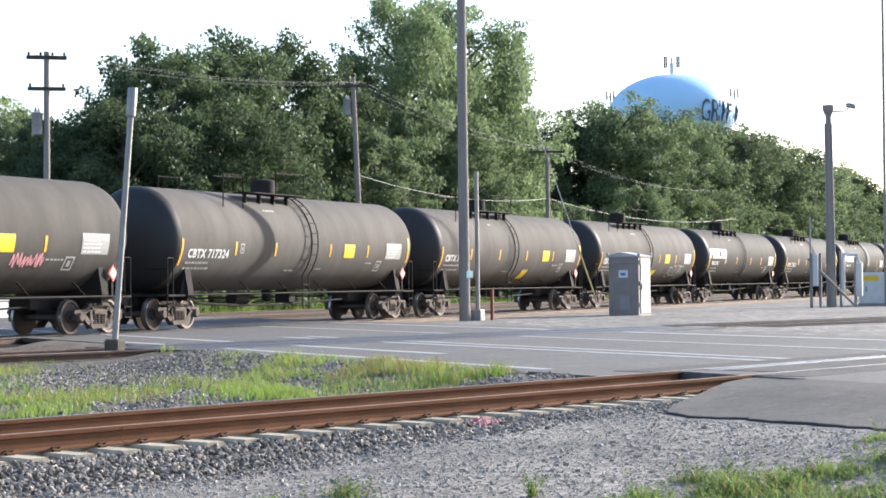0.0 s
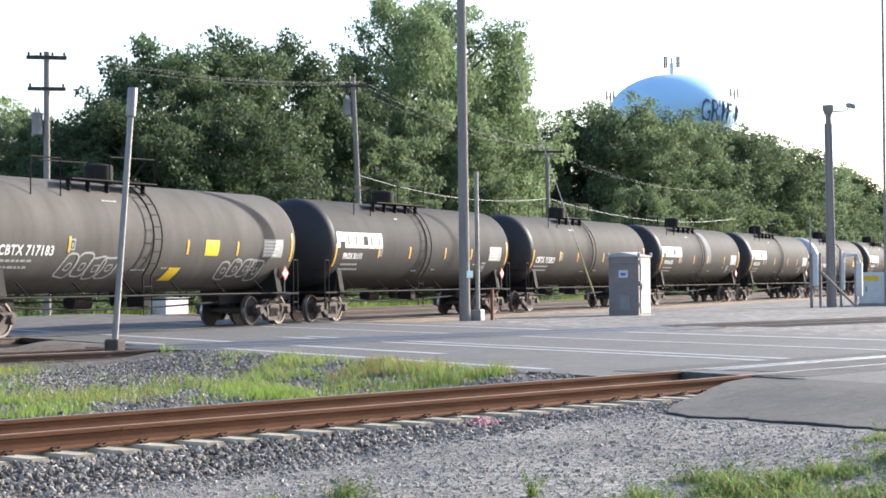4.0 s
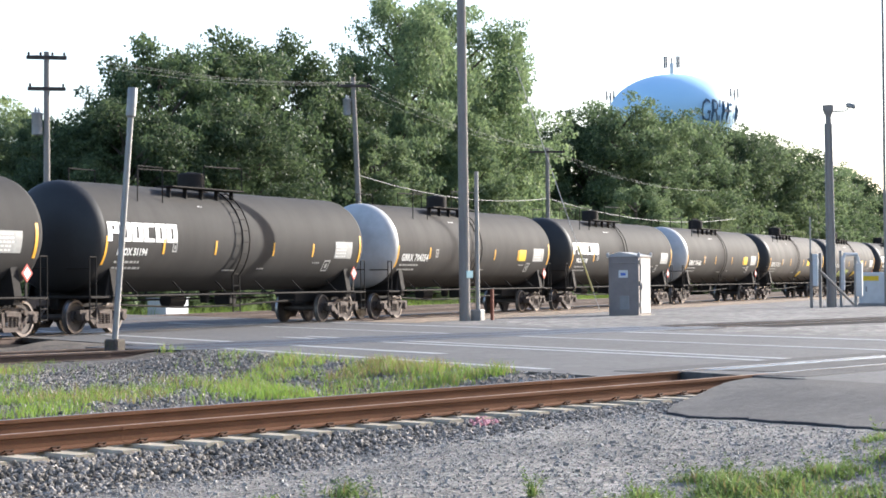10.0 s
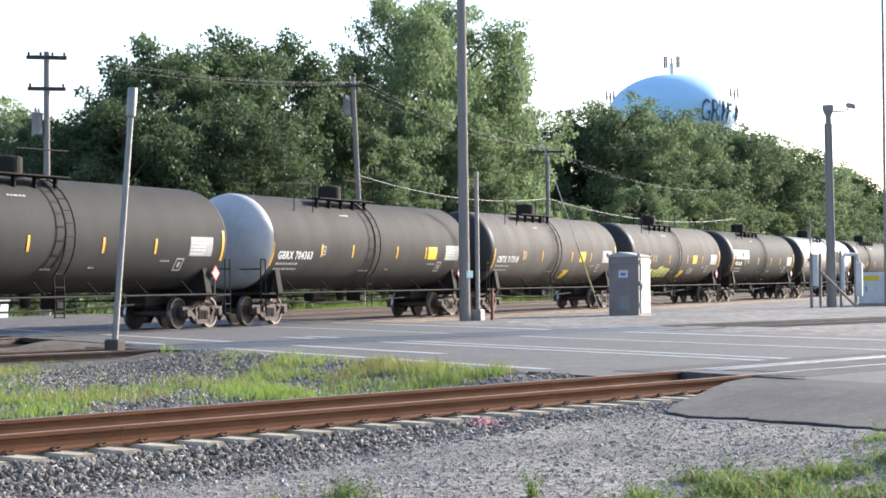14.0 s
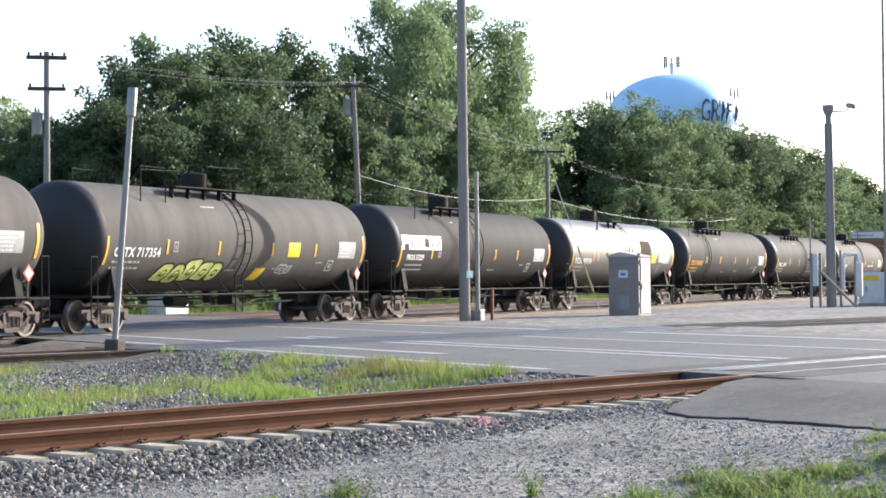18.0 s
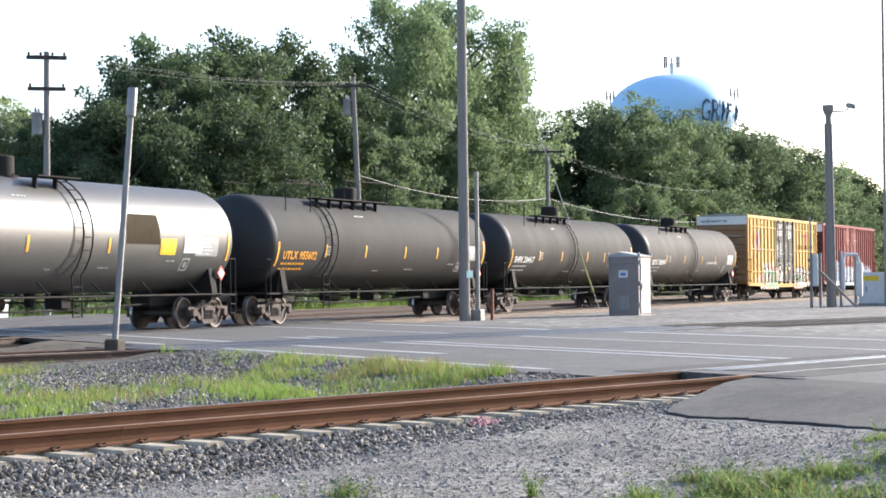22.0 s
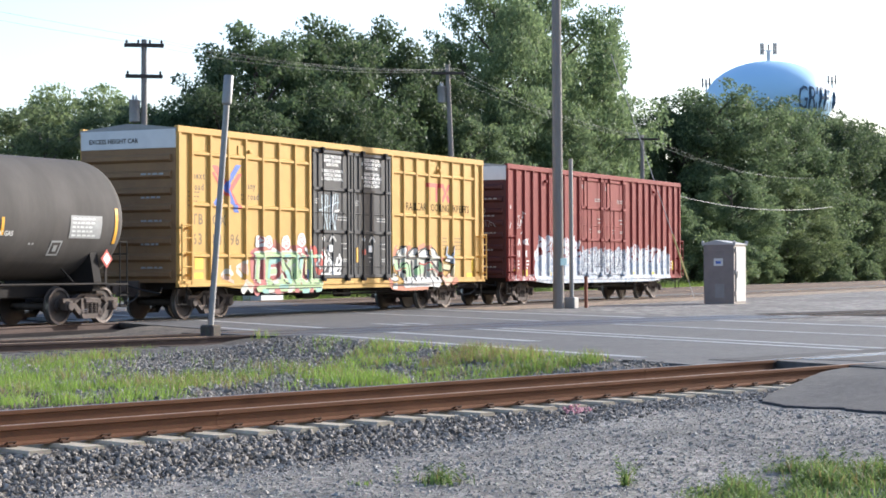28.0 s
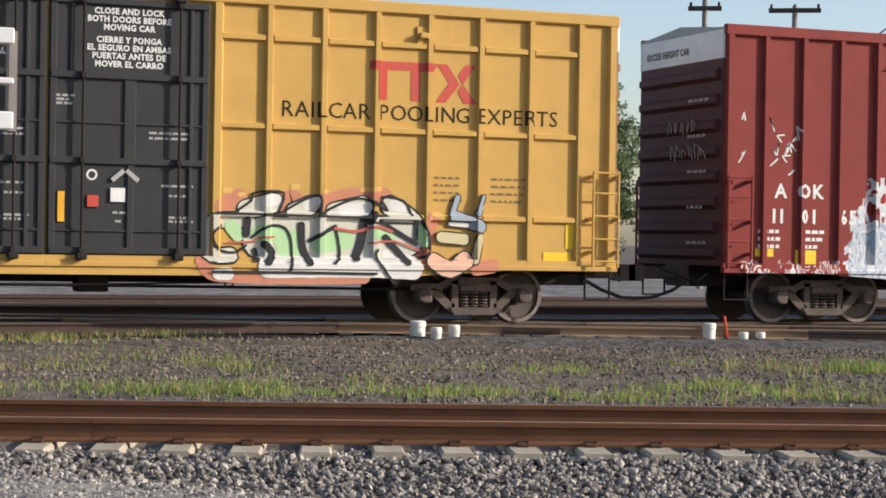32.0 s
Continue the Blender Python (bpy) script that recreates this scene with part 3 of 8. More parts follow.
def strip(u0, u1, n0, n1, z, du=1.0, dn=1.0, thick=0.12):
    """A slab in the road's own directions: u along it, n across it."""
    nu, nn = max(2, int((u1 - u0) / du) + 1), max(2, int((n1 - n0) / dn) + 1)
    g = Geo()
    for dz in (0, -thick):
        for a in np.linspace(u0, u1, nu):
            for b in np.linspace(n0, n1, nn):
                p = ROAD_U * float(a) + ROAD_N * float(b)
                g.v.append((p.x, p.y, (z(p.x, p.y) if callable(z) else z) + dz))
    for i in range(nu - 1):
        for j in range(nn - 1):
            q = (i * nn + j, i * nn + j + 1, (i + 1) * nn + j + 1, (i + 1) * nn + j)
            g.f += [q]
    t = nu * nn
    edge = [(i * nn, (i + 1) * nn) for i in range(nu - 1)] + [(i * nn + nn - 1, (i + 1) * nn + nn - 1) for i in range(nu - 1)]
    edge += [(j, j + 1) for j in range(nn - 1)] + [((nu - 1) * nn + j, (nu - 1) * nn + j + 1) for j in range(nn - 1)]
    g.f += [(a, b, b + t, a + t) for a, b in edge]
    return g


def uv_of(x, y):
    return ROAD_U.x * x + ROAD_U.y * y, ROAD_N.x * x + ROAD_N.y * y


def apron_edge(d):
    """Where, along the near track, the dark apron begins d metres to the side of its centre line."""
    knots = ((-13.0, 20.9), (-8.0, 21.6), (-5.6, 21.95), (-4.6, 22.15), (-3.6, 22.35), (-3.0, 22.3), (-2.5, 22.6), (-2.2, 23.1), (-1.5, 25.0), (-0.85, 26.9))
    for (d0, a0), (d1, a1) in zip(knots, knots[1:]):
        if d <= d1:
            return a0 + (a1 - a0) * max(0.0, (d - d0) / (d1 - d0))
    return 27.1


road_mesh = strip(-30, 160, 17.0, 30.2, -0.012)
side_lane = strip(-30, 160, 15.3, 17.0, -0.012, 0.16, 0.12)
kept_faces = []
for q in side_lane.f:
    x, y = sum(side_lane.v[i][0] for i in q) / 4, sum(side_lane.v[i][1] for i in q) / 4
    d = across(T1_SLOPE, T1_Y0, x, y)
    if d > 0.80 or (d > -0.85 and along(x, y) > 28.1):
        kept_faces.append(q)
side_lane.f = kept_faces
road_mesh.add(side_lane.v, side_lane.f)
road = part("road", road_mesh, "asphalt", smooth=True)
tagged(road, "grey asphalt road over the level crossing", "road", kind="structure")
# the apron slopes from the rail and the road down to the gravel and ends in a low broken lip
apron = Geo()
NA, ND = 44, 200
for j in range(ND + 1):
    d = -0.82 - 12.2 * (j / ND) ** 1.5
    a0 = apron_edge(d) + 0.16 * noise.noise(Vector((d * 1.3, 4, 0))) + 0.11 * noise.noise(Vector((d * 4.0, 9, 0))) + 0.05 * noise.noise(Vector((d * 11.0, 9, 0)))
    x, y = by_track(0.0, d)
    a1 = (17.0 - ROAD_N.x * x - ROAD_N.y * y) / (ROAD_N.x / C1 + ROAD_N.y * T1_SLOPE / C1)
    a1 = max(a1, a0 + 0.2)
    low = -0.185 + 0.15 * smooth_step((d + 2.6) / 1.6)
    for i in range(NA + 1):
        u = i / NA
        a = a0 + (a1 - a0) * u ** 1.6
        x, y = by_track(a, d)
        z = low + (-0.010 - low) * smooth_step((a - a0) / 3.2) + 0.012 * noise.noise(Vector((x * 0.8, y * 0.8, 31))) * (1 - u)
        apron.v.append((x, y, z if i > 1 else z - (0.006 if i == 1 else 0.035)))
apron.f = [(j * (NA + 1) + i, j * (NA + 1) + i + 1, (j + 1) * (NA + 1) + i + 1, (j + 1) * (NA + 1) + i) for j in range(ND) for i in range(NA)]
tagged(part("pavement", apron, "asphalt_new", smooth=True), "dark patched asphalt apron beside the rails", "pavement", kind="structure")
crushed = strip(8, 150, 30.2, 120, -0.03, 1.4, 1.4)
crushed.f = [q for q in crushed.f if max(crushed.v[i][1] for i in q) < 28.2]
gravel = part("gravel_ground", crushed, "yard_gravel", smooth=True)
tagged(gravel, "pale crushed-stone yard beside the road", "gravel", kind="structure")
yard = Geo()
yard.prism([(-120, 33.2), (42.4, 33.2), (74, 77), (-120, 77)], "z", -0.5, -0.20)
yard.prism([(60.6, 31.5), (330, 31.5), (330, 46), (72.0, 46)], "z", -0.5, -0.205)
tagged(part("yard_ground", yard, "yard_gravel"), "pale grey gravel yard beyond the main line", "gravel", kind="structure")
bank = Geo()
near_edge = [(54.5 + i * 0.9, 25.5 + 0.5 * noise.noise(Vector((i * 0.35, 2, 6))) + 0.25 * noise.noise(Vector((i * 1.7, 2, 6)))) for i in range(134)]
bank.prism(near_edge + [(175, 28.4), (54.5, 28.4)], "z", -0.3, -0.020)
tagged(part("track_shoulder", bank, "bed_brown"), "brown gravel shoulder along the main line", "gravel", kind="structure")
# the gravel track along the near ballast, on the camera's side
path = Geo()
PA, PD = 150, 40
for i in range(PA + 1):
    a = -6 + i * 0.205
    t0 = -max(toe(a), 1.95) - 0.05
    for j in range(PD + 1):
        d = t0 + (-13 - t0) * (j / PD) ** 1.6
        d += noise.noise(Vector((a * 1.1, d, 5))) * (0.22 if j == 0 else 0.0)
        x, y = by_track(a, d)
        path.v.append((x, y, ground_z(x, y) + (0.022 if j else -0.02)))
path.f = [(i * (PD + 1) + j, i * (PD + 1) + j + 1, (i + 1) * (PD + 1) + j + 1, (i + 1) * (PD + 1) + j) for i in range(PA) for j in range(PD)]
tagged(part("gravel_track", path, "gravel", smooth=True), "pale grey gravel track beside the ballast", "gravel", kind="structure")

# painted lines
line_no = 0
for u0, u1, n0, w in ((23.7, 42, 15.75, 0.24), (10, 42, 20.1, 0.26), (10, 42, 20.85, 0.26), (13, 60, 28.4, 0.4), (13, 60, 24.6, 0.25), (30, 60, 17.6, 0.3)):
    g = strip(u0, u1, n0, n0 + w, -0.006, 1.5, 1, 0.004)
    tagged(part("road_line", g, "road_paint"), "worn white painted road line", "road line", kind="structure")
g = Geo()
tagged(part("stop_line", strip(22.6, 23.3, 20.9, 28.3, -0.006, 1, 1, 0.004), "road_paint"), "worn white painted stop line", "road line", kind="structure")

# ---- tracks ----
RAIL = [(-0.075, -0.175), (0.075, -0.175), (0.075, -0.160), (0.012, -0.142), (0.010, -0.050), (0.036, -0.038), (0.036, -0.006), (0.028, 0.0), (-0.028, 0.0), (-0.036, -0.006),
        (-0.036, -0.038), (-0.010, -0.050), (-0.012, -0.142), (-0.075, -0.160)]


def rail(length, material, name, parent, m, label="", top_paint="rail_head"):
    g = Geo()
    g.prism(RAIL, "x", 0, length)
    ob = part(name, g, material, parent, label, at=m)
    top = Geo()
    top.box(0, -0.026, -0.0005, length, 0.026, 0.0015)
    part("running_surface", top, top_paint, ob, "worn steel running surface")
    return ob


def track(name, x0, y0, yaw, length, material, label, rails=True):
    root = empty(name, pose(x0, y0, 0, 0, 0, yaw), label, "railway track", kind="structure")
    for d in (-0.7535, 0.7535):
        rail(length, material, "rail", root, pose(0, d, 0))
    return root


A1, A2 = math.degrees(math.atan(T1_SLOPE)), math.degrees(math.atan(T2_SLOPE))
track_1 = empty("track_1", pose(-8, T1_Y0 + T1_SLOPE * -8, 0, 0, 0, A1), "rusty steel railway track on concrete ties", "railway track", kind="structure")
for d in (-0.7535, 0.7535):
    rail(36.0, "rail_rust", "rail", track_1, pose(0, d, 0), top_paint="rail_tan" if d < 0 else "rail_grey")
    rail(59.0, "old_rail", "rail", track_1, pose(36.0, d, 0.002), top_paint="rail_bright")
for a, d in ((11.45, -0.7535), (12.6, 0.7535), (24.5, -0.7535), (33.0, 0.7535)):
    g = Geo()
    g.prism([(d + (u * 1.14 if abs(u) < 0.05 else u * 1.01), v * 0.98 if v < -0.1 else v - 0.004) for u, v in RAIL], "x", a, a + 0.03)
    part("weld_seam", g, "rail_rust", track_1)
g = Geo()
g.box(21.08, -0.84, -0.176, 21.17, -0.80, -0.125, 0.01)
g.box(21.19, -0.835, -0.17, 21.24, -0.80, -0.14, 0.01)
part("paint_mark", g, "spray_pink", track_1, "splash of red marking paint on the rail foot")
track_2 = track("track_2", -30, T2_Y0 + T2_SLOPE * -30, A2, 66, "rail_sand", "rusty rails of the crossing track")
for d in (-0.7535, 0.7535):
    rail(84, "old_rail", "rail", track_2, pose(66.0, d, 0))
for d in (-0.60, 0.60, -0.92, 0.92):
    rail(15.9, "old_rail", "guard_rail", track_2, pose(50.0, d, -0.004))
track_3 = track("track_3", -60, Y_TRAIN, 0, 500, "old_rail", "main-line rails under the freight train")
track_4 = track("track_4", -60, 37.0, 0, 400, "old_rail", "rusty siding track behind the train")
track_5 = track("track_5", -60, 42.5, 0, 400, "old_rail", "rusty siding track behind the train")
beds = ((track_2, -30, 150, 0.0), (track_3, -60, 500, 0.0), (track_4, -60, 400, 0), (track_5, -60, 400, 0))
for tr, _, ln, _ in beds:
    g = Geo()
    g.prism([(-2.6, -0.42), (2.6, -0.42), (1.7, -0.165), (-1.7, -0.165)], "x", 0, ln)
    # the shade under the train is put into the main line's bed colour
    part("ballast_bed", g, "black_bed" if tr is track_3 else "ballast_bed", tr)

# a near-black strip just above the yard gravel, along the second track
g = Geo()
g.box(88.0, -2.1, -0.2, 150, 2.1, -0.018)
part("dark_bed", g, "black_bed", track_2, "dark ballast in the yard")
# the road's panels between and beside the rails where it crosses
for tr, name, a, b in ((track_1, "crossing_panel", 35.6, 56.9), (track_2, "crossing_panel", 67.1, 87.0), (track_3, "crossing_panel", 100.5, 118.7)):
    for d0, d1 in ((-0.69, 0.69), (0.80, 1.6), (-1.6, -0.80)) if tr is not track_1 else ((-0.69, 0.44), (0.46, 0.69), (0.80, 1.6), (-1.6, -0.80)):
        step = 1.9
        a0 = a + (1.0 if tr is track_1 and abs(d0) < 0.75 else 0.0)
        for i in range(int((b - a) / step)):
            g = Geo()
            g.box(a0 + i * step + 0.01, d0, -0.16, a0 + (i + 1) * step - 0.01, d1, -0.004, 0.008)
            # the narrow strip at 0.46 carries the painted blue sky sheen
            part(name, g, "crossing_panel" if tr is not track_1 else "sky_sheen_panel" if d0 == 0.46 else "asphalt_new", tr)

# joint bars with bolts on the second track
for a in (45.5, 57.2, 38.0):
    for e in (-1, 1):
        g = Geo()
        g.prism([(-0.7535 + e * 0.014, -0.135), (-0.7535 + e * 0.045, -0.14), (-0.7535 + e * 0.045, -0.05), (-0.7535 + e * 0.014, -0.052)], "x", a - 0.46, a + 0.46)
        bar = part("joint_bar", g, "old_rail", track_2)
        for q in (-0.36, -0.22, -0.08, 0.08, 0.22, 0.36):
            g = Geo()
            g.lathe([(-0.02, 0.022), (0.02, 0.022)], "y", 6, (a + q, -0.7535 + e * 0.06, -0.095))
            part("bolt", g, "clip_iron", bar)

# concrete ties and their clips under the near track
TIE = Geo()
TIE.prism([(-0.13, -0.40), (0.13, -0.40), (0.12, -0.205), (0.10, -0.18), (-0.10, -0.18), (-0.12, -0.205)], "y", -1.28, 1.28)
tie_mesh = TIE.mesh("tie", "concrete_tie")
CLIP = Geo()
for e in (-1, 1):
    CLIP.tube([(-0.04, e * 0.05, -0.160), (-0.04, e * 0.10, -0.138), (0.04, e * 0.105, -0.136), (0.04, e * 0.07, -0.152)], 0.009, 6)
    CLIP.box(-0.045, e * 0.085, -0.184, 0.045, e * 0.125, -0.155, 0.008)
clip_mesh = CLIP.mesh("rail_clip", "clip_iron")
for i in range(84):
    a = 4.0 + i * 0.505
    if 36.2 < a < 60:
        continue
    tie = part("tie", tie_mesh, "", track_1, at=pose(a + random.uniform(-0.02, 0.02), random.uniform(-0.02, 0.02), random.uniform(-0.008, 0.004), 0, 0, random.uniform(-0.6, 0.6)))
    for d in (-0.7535, 0.7535):
        part("rail_clip", clip_mesh, "", tie, at=pose(0, d, 0))
WOOD = Geo()
WOOD.box(-0.11, -1.3, -0.36, 0.11, 1.3, -0.150, 0.012)
wood_mesh = WOOD.mesh("tie", "wood_tie")
for tr, a0, a1 in ((track_3, 118.6, 175.0), (track_2, 30.0, 65.5)):
    for i in range(int((a1 - a0) / 0.52)):
        part("tie", wood_mesh, "", tr, at=pose(a0 + i * 0.52 + random.uniform(-0.03, 0.03), random.uniform(-0.05, 0.05), 0, 0, 0, random.uniform(-1, 1)))


# ---- stones, grass ----
def stones(name, spots, sizes, material, label, seed, sharp=False):
    """Many broken stones as one mesh: each a dented ball, or a sharp eight-sided chip, with its own turn."""
    rnd = np.random.RandomState(seed)
    p = (1 + 5 ** 0.5) / 2
    base = np.array([(-1, p, 0), (1, p, 0), (-1, -p, 0), (1, -p, 0), (0, -1, p), (0, 1, p), (0, -1, -p), (0, 1, -p), (p, 0, -1), (p, 0, 1), (-p, 0, -1), (-p, 0, 1)]) / 1.9
    tri = np.array([(0, 11, 5), (0, 5, 1), (0, 1, 7), (0, 7, 10), (0, 10, 11), (1, 5, 9), (5, 11, 4), (11, 10, 2), (10, 7, 6), (7, 1, 8),
                    (3, 9, 4), (3, 4, 2), (3, 2, 6), (3, 6, 8), (3, 8, 9), (4, 9, 5), (2, 4, 11), (6, 2, 10), (8, 6, 7), (9, 8, 1)])
    if sharp:
        base = np.array([(1, 0, 0), (-1, 0, 0), (0, 1, 0), (0, -1, 0), (0, 0, 1), (0, 0, -1)]) * 1.15
        tri = np.array([(0, 2, 4), (2, 1, 4), (1, 3, 4), (3, 0, 4), (2, 0, 5), (1, 2, 5), (3, 1, 5), (0, 3, 5)])
    n, nb = len(spots), len(base)
    v = base[None] * (1 + rnd.uniform(-0.38, 0.34, (n, nb, 1))) * (np.array(sizes)[:, None, None] * rnd.uniform(0.5, 1.4, (n, 1, 3)))
    q = rnd.normal(0, 1, (n, 4))
    q /= np.linalg.norm(q, axis=1)[:, None]
    w, x, y, z = q.T
    rot = np.stack((1 - 2 * (y * y + z * z), 2 * (x * y - z * w), 2 * (x * z + y * w), 2 * (x * y + z * w), 1 - 2 * (x * x + z * z), 2 * (y * z - x * w),
                    2 * (x * z - y * w), 2 * (y * z + x * w), 1 - 2 * (x * x + y * y)), axis=1).reshape(n, 3, 3)
    v = np.einsum("nij,nkj->nki", rot, v) + np.array(spots)[:, None, :]
    f = (tri[None] + nb * np.arange(n)[:, None, None]).reshape(-1, 3)
    me = bpy.data.meshes.new(name)
    me.from_pydata(v.reshape(-1, 3).tolist(), [], f.tolist())
    me.materials.append(MATS[material])
    return tagged(new(name, me), label, name.replace("_", " "), kind="stuff")


rs = np.random.RandomState(3)
spots, sizes = [], []
while len(spots) < 30000:
    a, d = rs.uniform(1.5, 27.5), rs.uniform(-3.3, -0.82)
    if a > apron_edge(d) - 0.05 or -d > max(toe(a), 1.75) + 0.25 + rs.uniform(-0.25, 0.4) or (-d < 1.26 and abs((a + 4.39 + 0.2525) % 0.505 - 0.2525) < 0.13 and rs.rand() < 0.93):
        continue
    x, y = by_track(a, d)
    s = rs.uniform(0.013, 0.030)
    spots.append((x, y, (ground_z(x, y) + s * rs.uniform(-0.1, 0.9)) if -d > 1.32 else -0.25 + s * rs.uniform(0, 1.0)))
    sizes.append(s)
stones("ballast_stones", spots, sizes, "ballast_stone", "grey crushed-stone ballast along the rails", 5)
spots, sizes, grey_spots, grey_sizes = [], [], [], []
while len(spots) + len(grey_spots) < 46000:
    a, d = rs.uniform(-1, 31), rs.uniform(1.3, 17)
    thin = noise.noise(Vector((a * 0.35, d * 0.5, 8))) < rs.uniform(-0.9, 0.25)
    if (thin and (a < 12 or rs.rand() < 0.45)) or (a < 12 and rs.rand() < 0.45):
        continue
    x, y = by_track(a, d)
    if ROAD_N.x * x + ROAD_N.y * y > 15.2 or across(T2_SLOPE, T2_Y0, x, y) > -1.8:
        continue
    grey = a + 2.5 * noise.noise(Vector((a * 0.3, d * 0.3, 40))) > 18.5
    s = rs.uniform(0.014, 0.034) if grey else rs.uniform(0.012, 0.028)
    (grey_spots if grey else spots).append((x, y, ground_z(x, y) + s * rs.uniform(-0.2, 0.7)))
    (grey_sizes if grey else sizes).append(s)
stones("track_stones", spots, sizes, "dirt_stone", "dark loose stones between the tracks", 6, True)
stones("crushed_stones", grey_spots, grey_sizes, "crushed_stone", "grey crushed stone between the tracks", 16, True)
spots, sizes = [], []
while len(spots) < 52000:
    a, d = rs.uniform(2, 26), rs.uniform(-7.5, -1.4)
    if -d < max(toe(a), 1.8) + 0.1 or a > apron_edge(d) - 0.15:
        continue
    x, y = by_track(a, d)
    if noise.noise(Vector((a * 0.5, d * 0.5, 77))) < rs.uniform(-0.9, 0.1):
        continue
    s = rs.choice((0.007, 0.010, 0.014, 0.021), p=(0.46, 0.37, 0.15, 0.02)) * rs.uniform(0.8, 1.3)
    spots.append((x, y, ground_z(x, y) + 0.018 + s * 0.3))
    sizes.append(s)
stones("loose_gravel", spots, sizes, "gravel_stone", "small loose pale stones on the gravel track", 7, True)

spots = [(19.30 + rs.normal(0, 0.13), 7.94 + rs.normal(0, 0.06), 0) for _ in range(60)]
spots = [(x, y, ground_z(x, y) + 0.03) for x, y, _ in spots]
stones("painted_stones", spots, [rs.uniform(0.014, 0.026) for _ in spots], "spray_pink", "ballast stones splashed with pink marking paint", 9)


def grass(name, spots, material, label, seed, wide=0.012):
    """Bent tapering blades as one mesh: spots are (x, y, z, height)."""
    rnd = np.random.RandomState(seed)
    s = np.array(spots)
    n = len(s)
    a, b = rnd.uniform(0, 6.283, n), rnd.uniform(0, 6.283, n)
    h = s[:, 3]
    lean = rnd.uniform(0.1, 0.75, n) * h
    w = wide * rnd.uniform(0.7, 1.5, n)
    side = np.stack((np.cos(a), np.sin(a), np.zeros(n)), 1) * w[:, None]
    tip = np.stack((np.cos(b) * lean, np.sin(b) * lean, h), 1)
    mid = np.stack((np.cos(b) * lean * 0.3, np.sin(b) * lean * 0.3, h * 0.55), 1)
    p = s[:, :3]
    v = np.stack((p - side, p + side, p + mid - side * 0.8, p + mid + side * 0.8, p + tip), 1).reshape(-1, 3)
    k = 5 * np.arange(n)[:, None]
    f4 = (k + np.array((0, 1, 3, 2))).tolist()
    f3 = (k + np.array((2, 3, 4))).tolist()
    me = bpy.data.meshes.new(name)
    me.from_pydata(v.tolist(), [], f4 + f3)
    me.materials.append(MATS[material])
    return tagged(new(name, me), label, "grass", kind="stuff")


# runs of grass between the tracks: along, beyond, along, beyond, half width, density
GRASS_RUNS = ((23.5, 2.9, 28.0, 3.2, 0.5, 1.5), (22.5, 4.0, 27.0, 4.7, 0.7, 1.1), (4.5, 4.9, 12, 4.9, 0.9, 0.75), (12, 4.6, 19, 4.7, 0.8, 1.0), (18.5, 5.7, 23, 6.0, 1.2, 1.0), (23.5, 6.0, 28.5, 8.8, 1.7, 0.55), (25.5, 5.3, 31.5, 6.4, 1.0, 0.8),
              (12.5, 5.8, 15.2, 7.0, 0.7, 0.9), (15.2, 7.0, 17.5, 9.0, 0.8, 1.0), (17.5, 9.0, 22, 11.6, 0.9, 0.95), (22, 11.6, 29, 17.8, 1.2, 0.8), (29, 17.8, 34.5, 19.8, 1.3, 0.9),
              (34.9, 20.0, 30.3, 14.2, 0.9, 1.1), (30.3, 14.2, 29.2, 11.0, 0.8, 0.9), (19.0, 7.8, 22.5, 9.6, 0.8, 0.4), (26.5, 15.4, 28.8, 17.0, 1.1, 0.5), (4.0, 8.4, 12.5, 9.2, 0.8, 0.40),
              (-1.5, 13.0, 2.6, 13.6, 1.3, 0.75), (-1.5, 8.2, 2.8, 9.6, 1.4, 0.6), (-1.5, 5.2, 4.5, 4.7, 0.9, 0.55), (4.5, 6.4, 12.0, 6.6, 0.6, 0.45))
green, dry = [], []
for a0, d0, a1, d1, wd, dens in GRASS_RUNS:
    length = math.hypot(a1 - a0, d1 - d0)
    for _ in range(int(1900 * length * wd * dens)):
        u = rs.uniform(-0.04, 1.04)
        a = a0 + (a1 - a0) * u + rs.normal(0, 0.45) * wd
        d = d0 + (d1 - d0) * u + rs.normal(0, 0.62) * wd + 0.5 * noise.noise(Vector((a * 0.5, d0, 70)))
        clump = noise.noise(Vector((a * 0.7, d * 0.9, 21))) + 0.6 * noise.noise(Vector((a * 2.4, d * 2.4, 4)))
        if clump < rs.uniform(-0.2, 0.5) or d < 2.0:
            continue
        x, y = by_track(a, d)
        if ROAD_N.x * x + ROAD_N.y * y > 15.0 or across(T2_SLOPE, T2_Y0, x, y) > -1.15:
            continue
        if a < 9.5 and rs.rand() < 0.45 - 0.4 * clump:
            continue
        hh = rs.uniform(0.05, 0.18) * (1.0 + 0.8 * clump) * (0.7 if a < 10 else 1.0)
        straw = (0.07 if a > 12 else 0.30) + 0.35 * (noise.noise(Vector((a * 0.4, d * 0.4, 50))) > 0.2) + (0.2 if 23 < a < 29 and d < 11 else 0.0)
        (dry if rs.rand() < straw else green).append((x, y, ground_z(x, y) - 0.01, hh))
for _ in range(9000):
    # grass at the foot of the wood
    x, y = rs.uniform(62, 150), 46.5 + abs(rs.normal(0, 1.6))
    if noise.noise(Vector((x * 0.12, y * 0.3, 33))) > rs.uniform(-0.5, 0.2):
        green.append((x, y, -0.25, rs.uniform(0.2, 0.7)))
grass("grass_between_tracks", green, "grass_blade", "bright green tufts of grass between the tracks", 1, 0.005)
grass("dry_grass", dry, "grass_dry", "dry straw-coloured grass between the tracks", 2, 0.006)
weeds, herbs = [], []


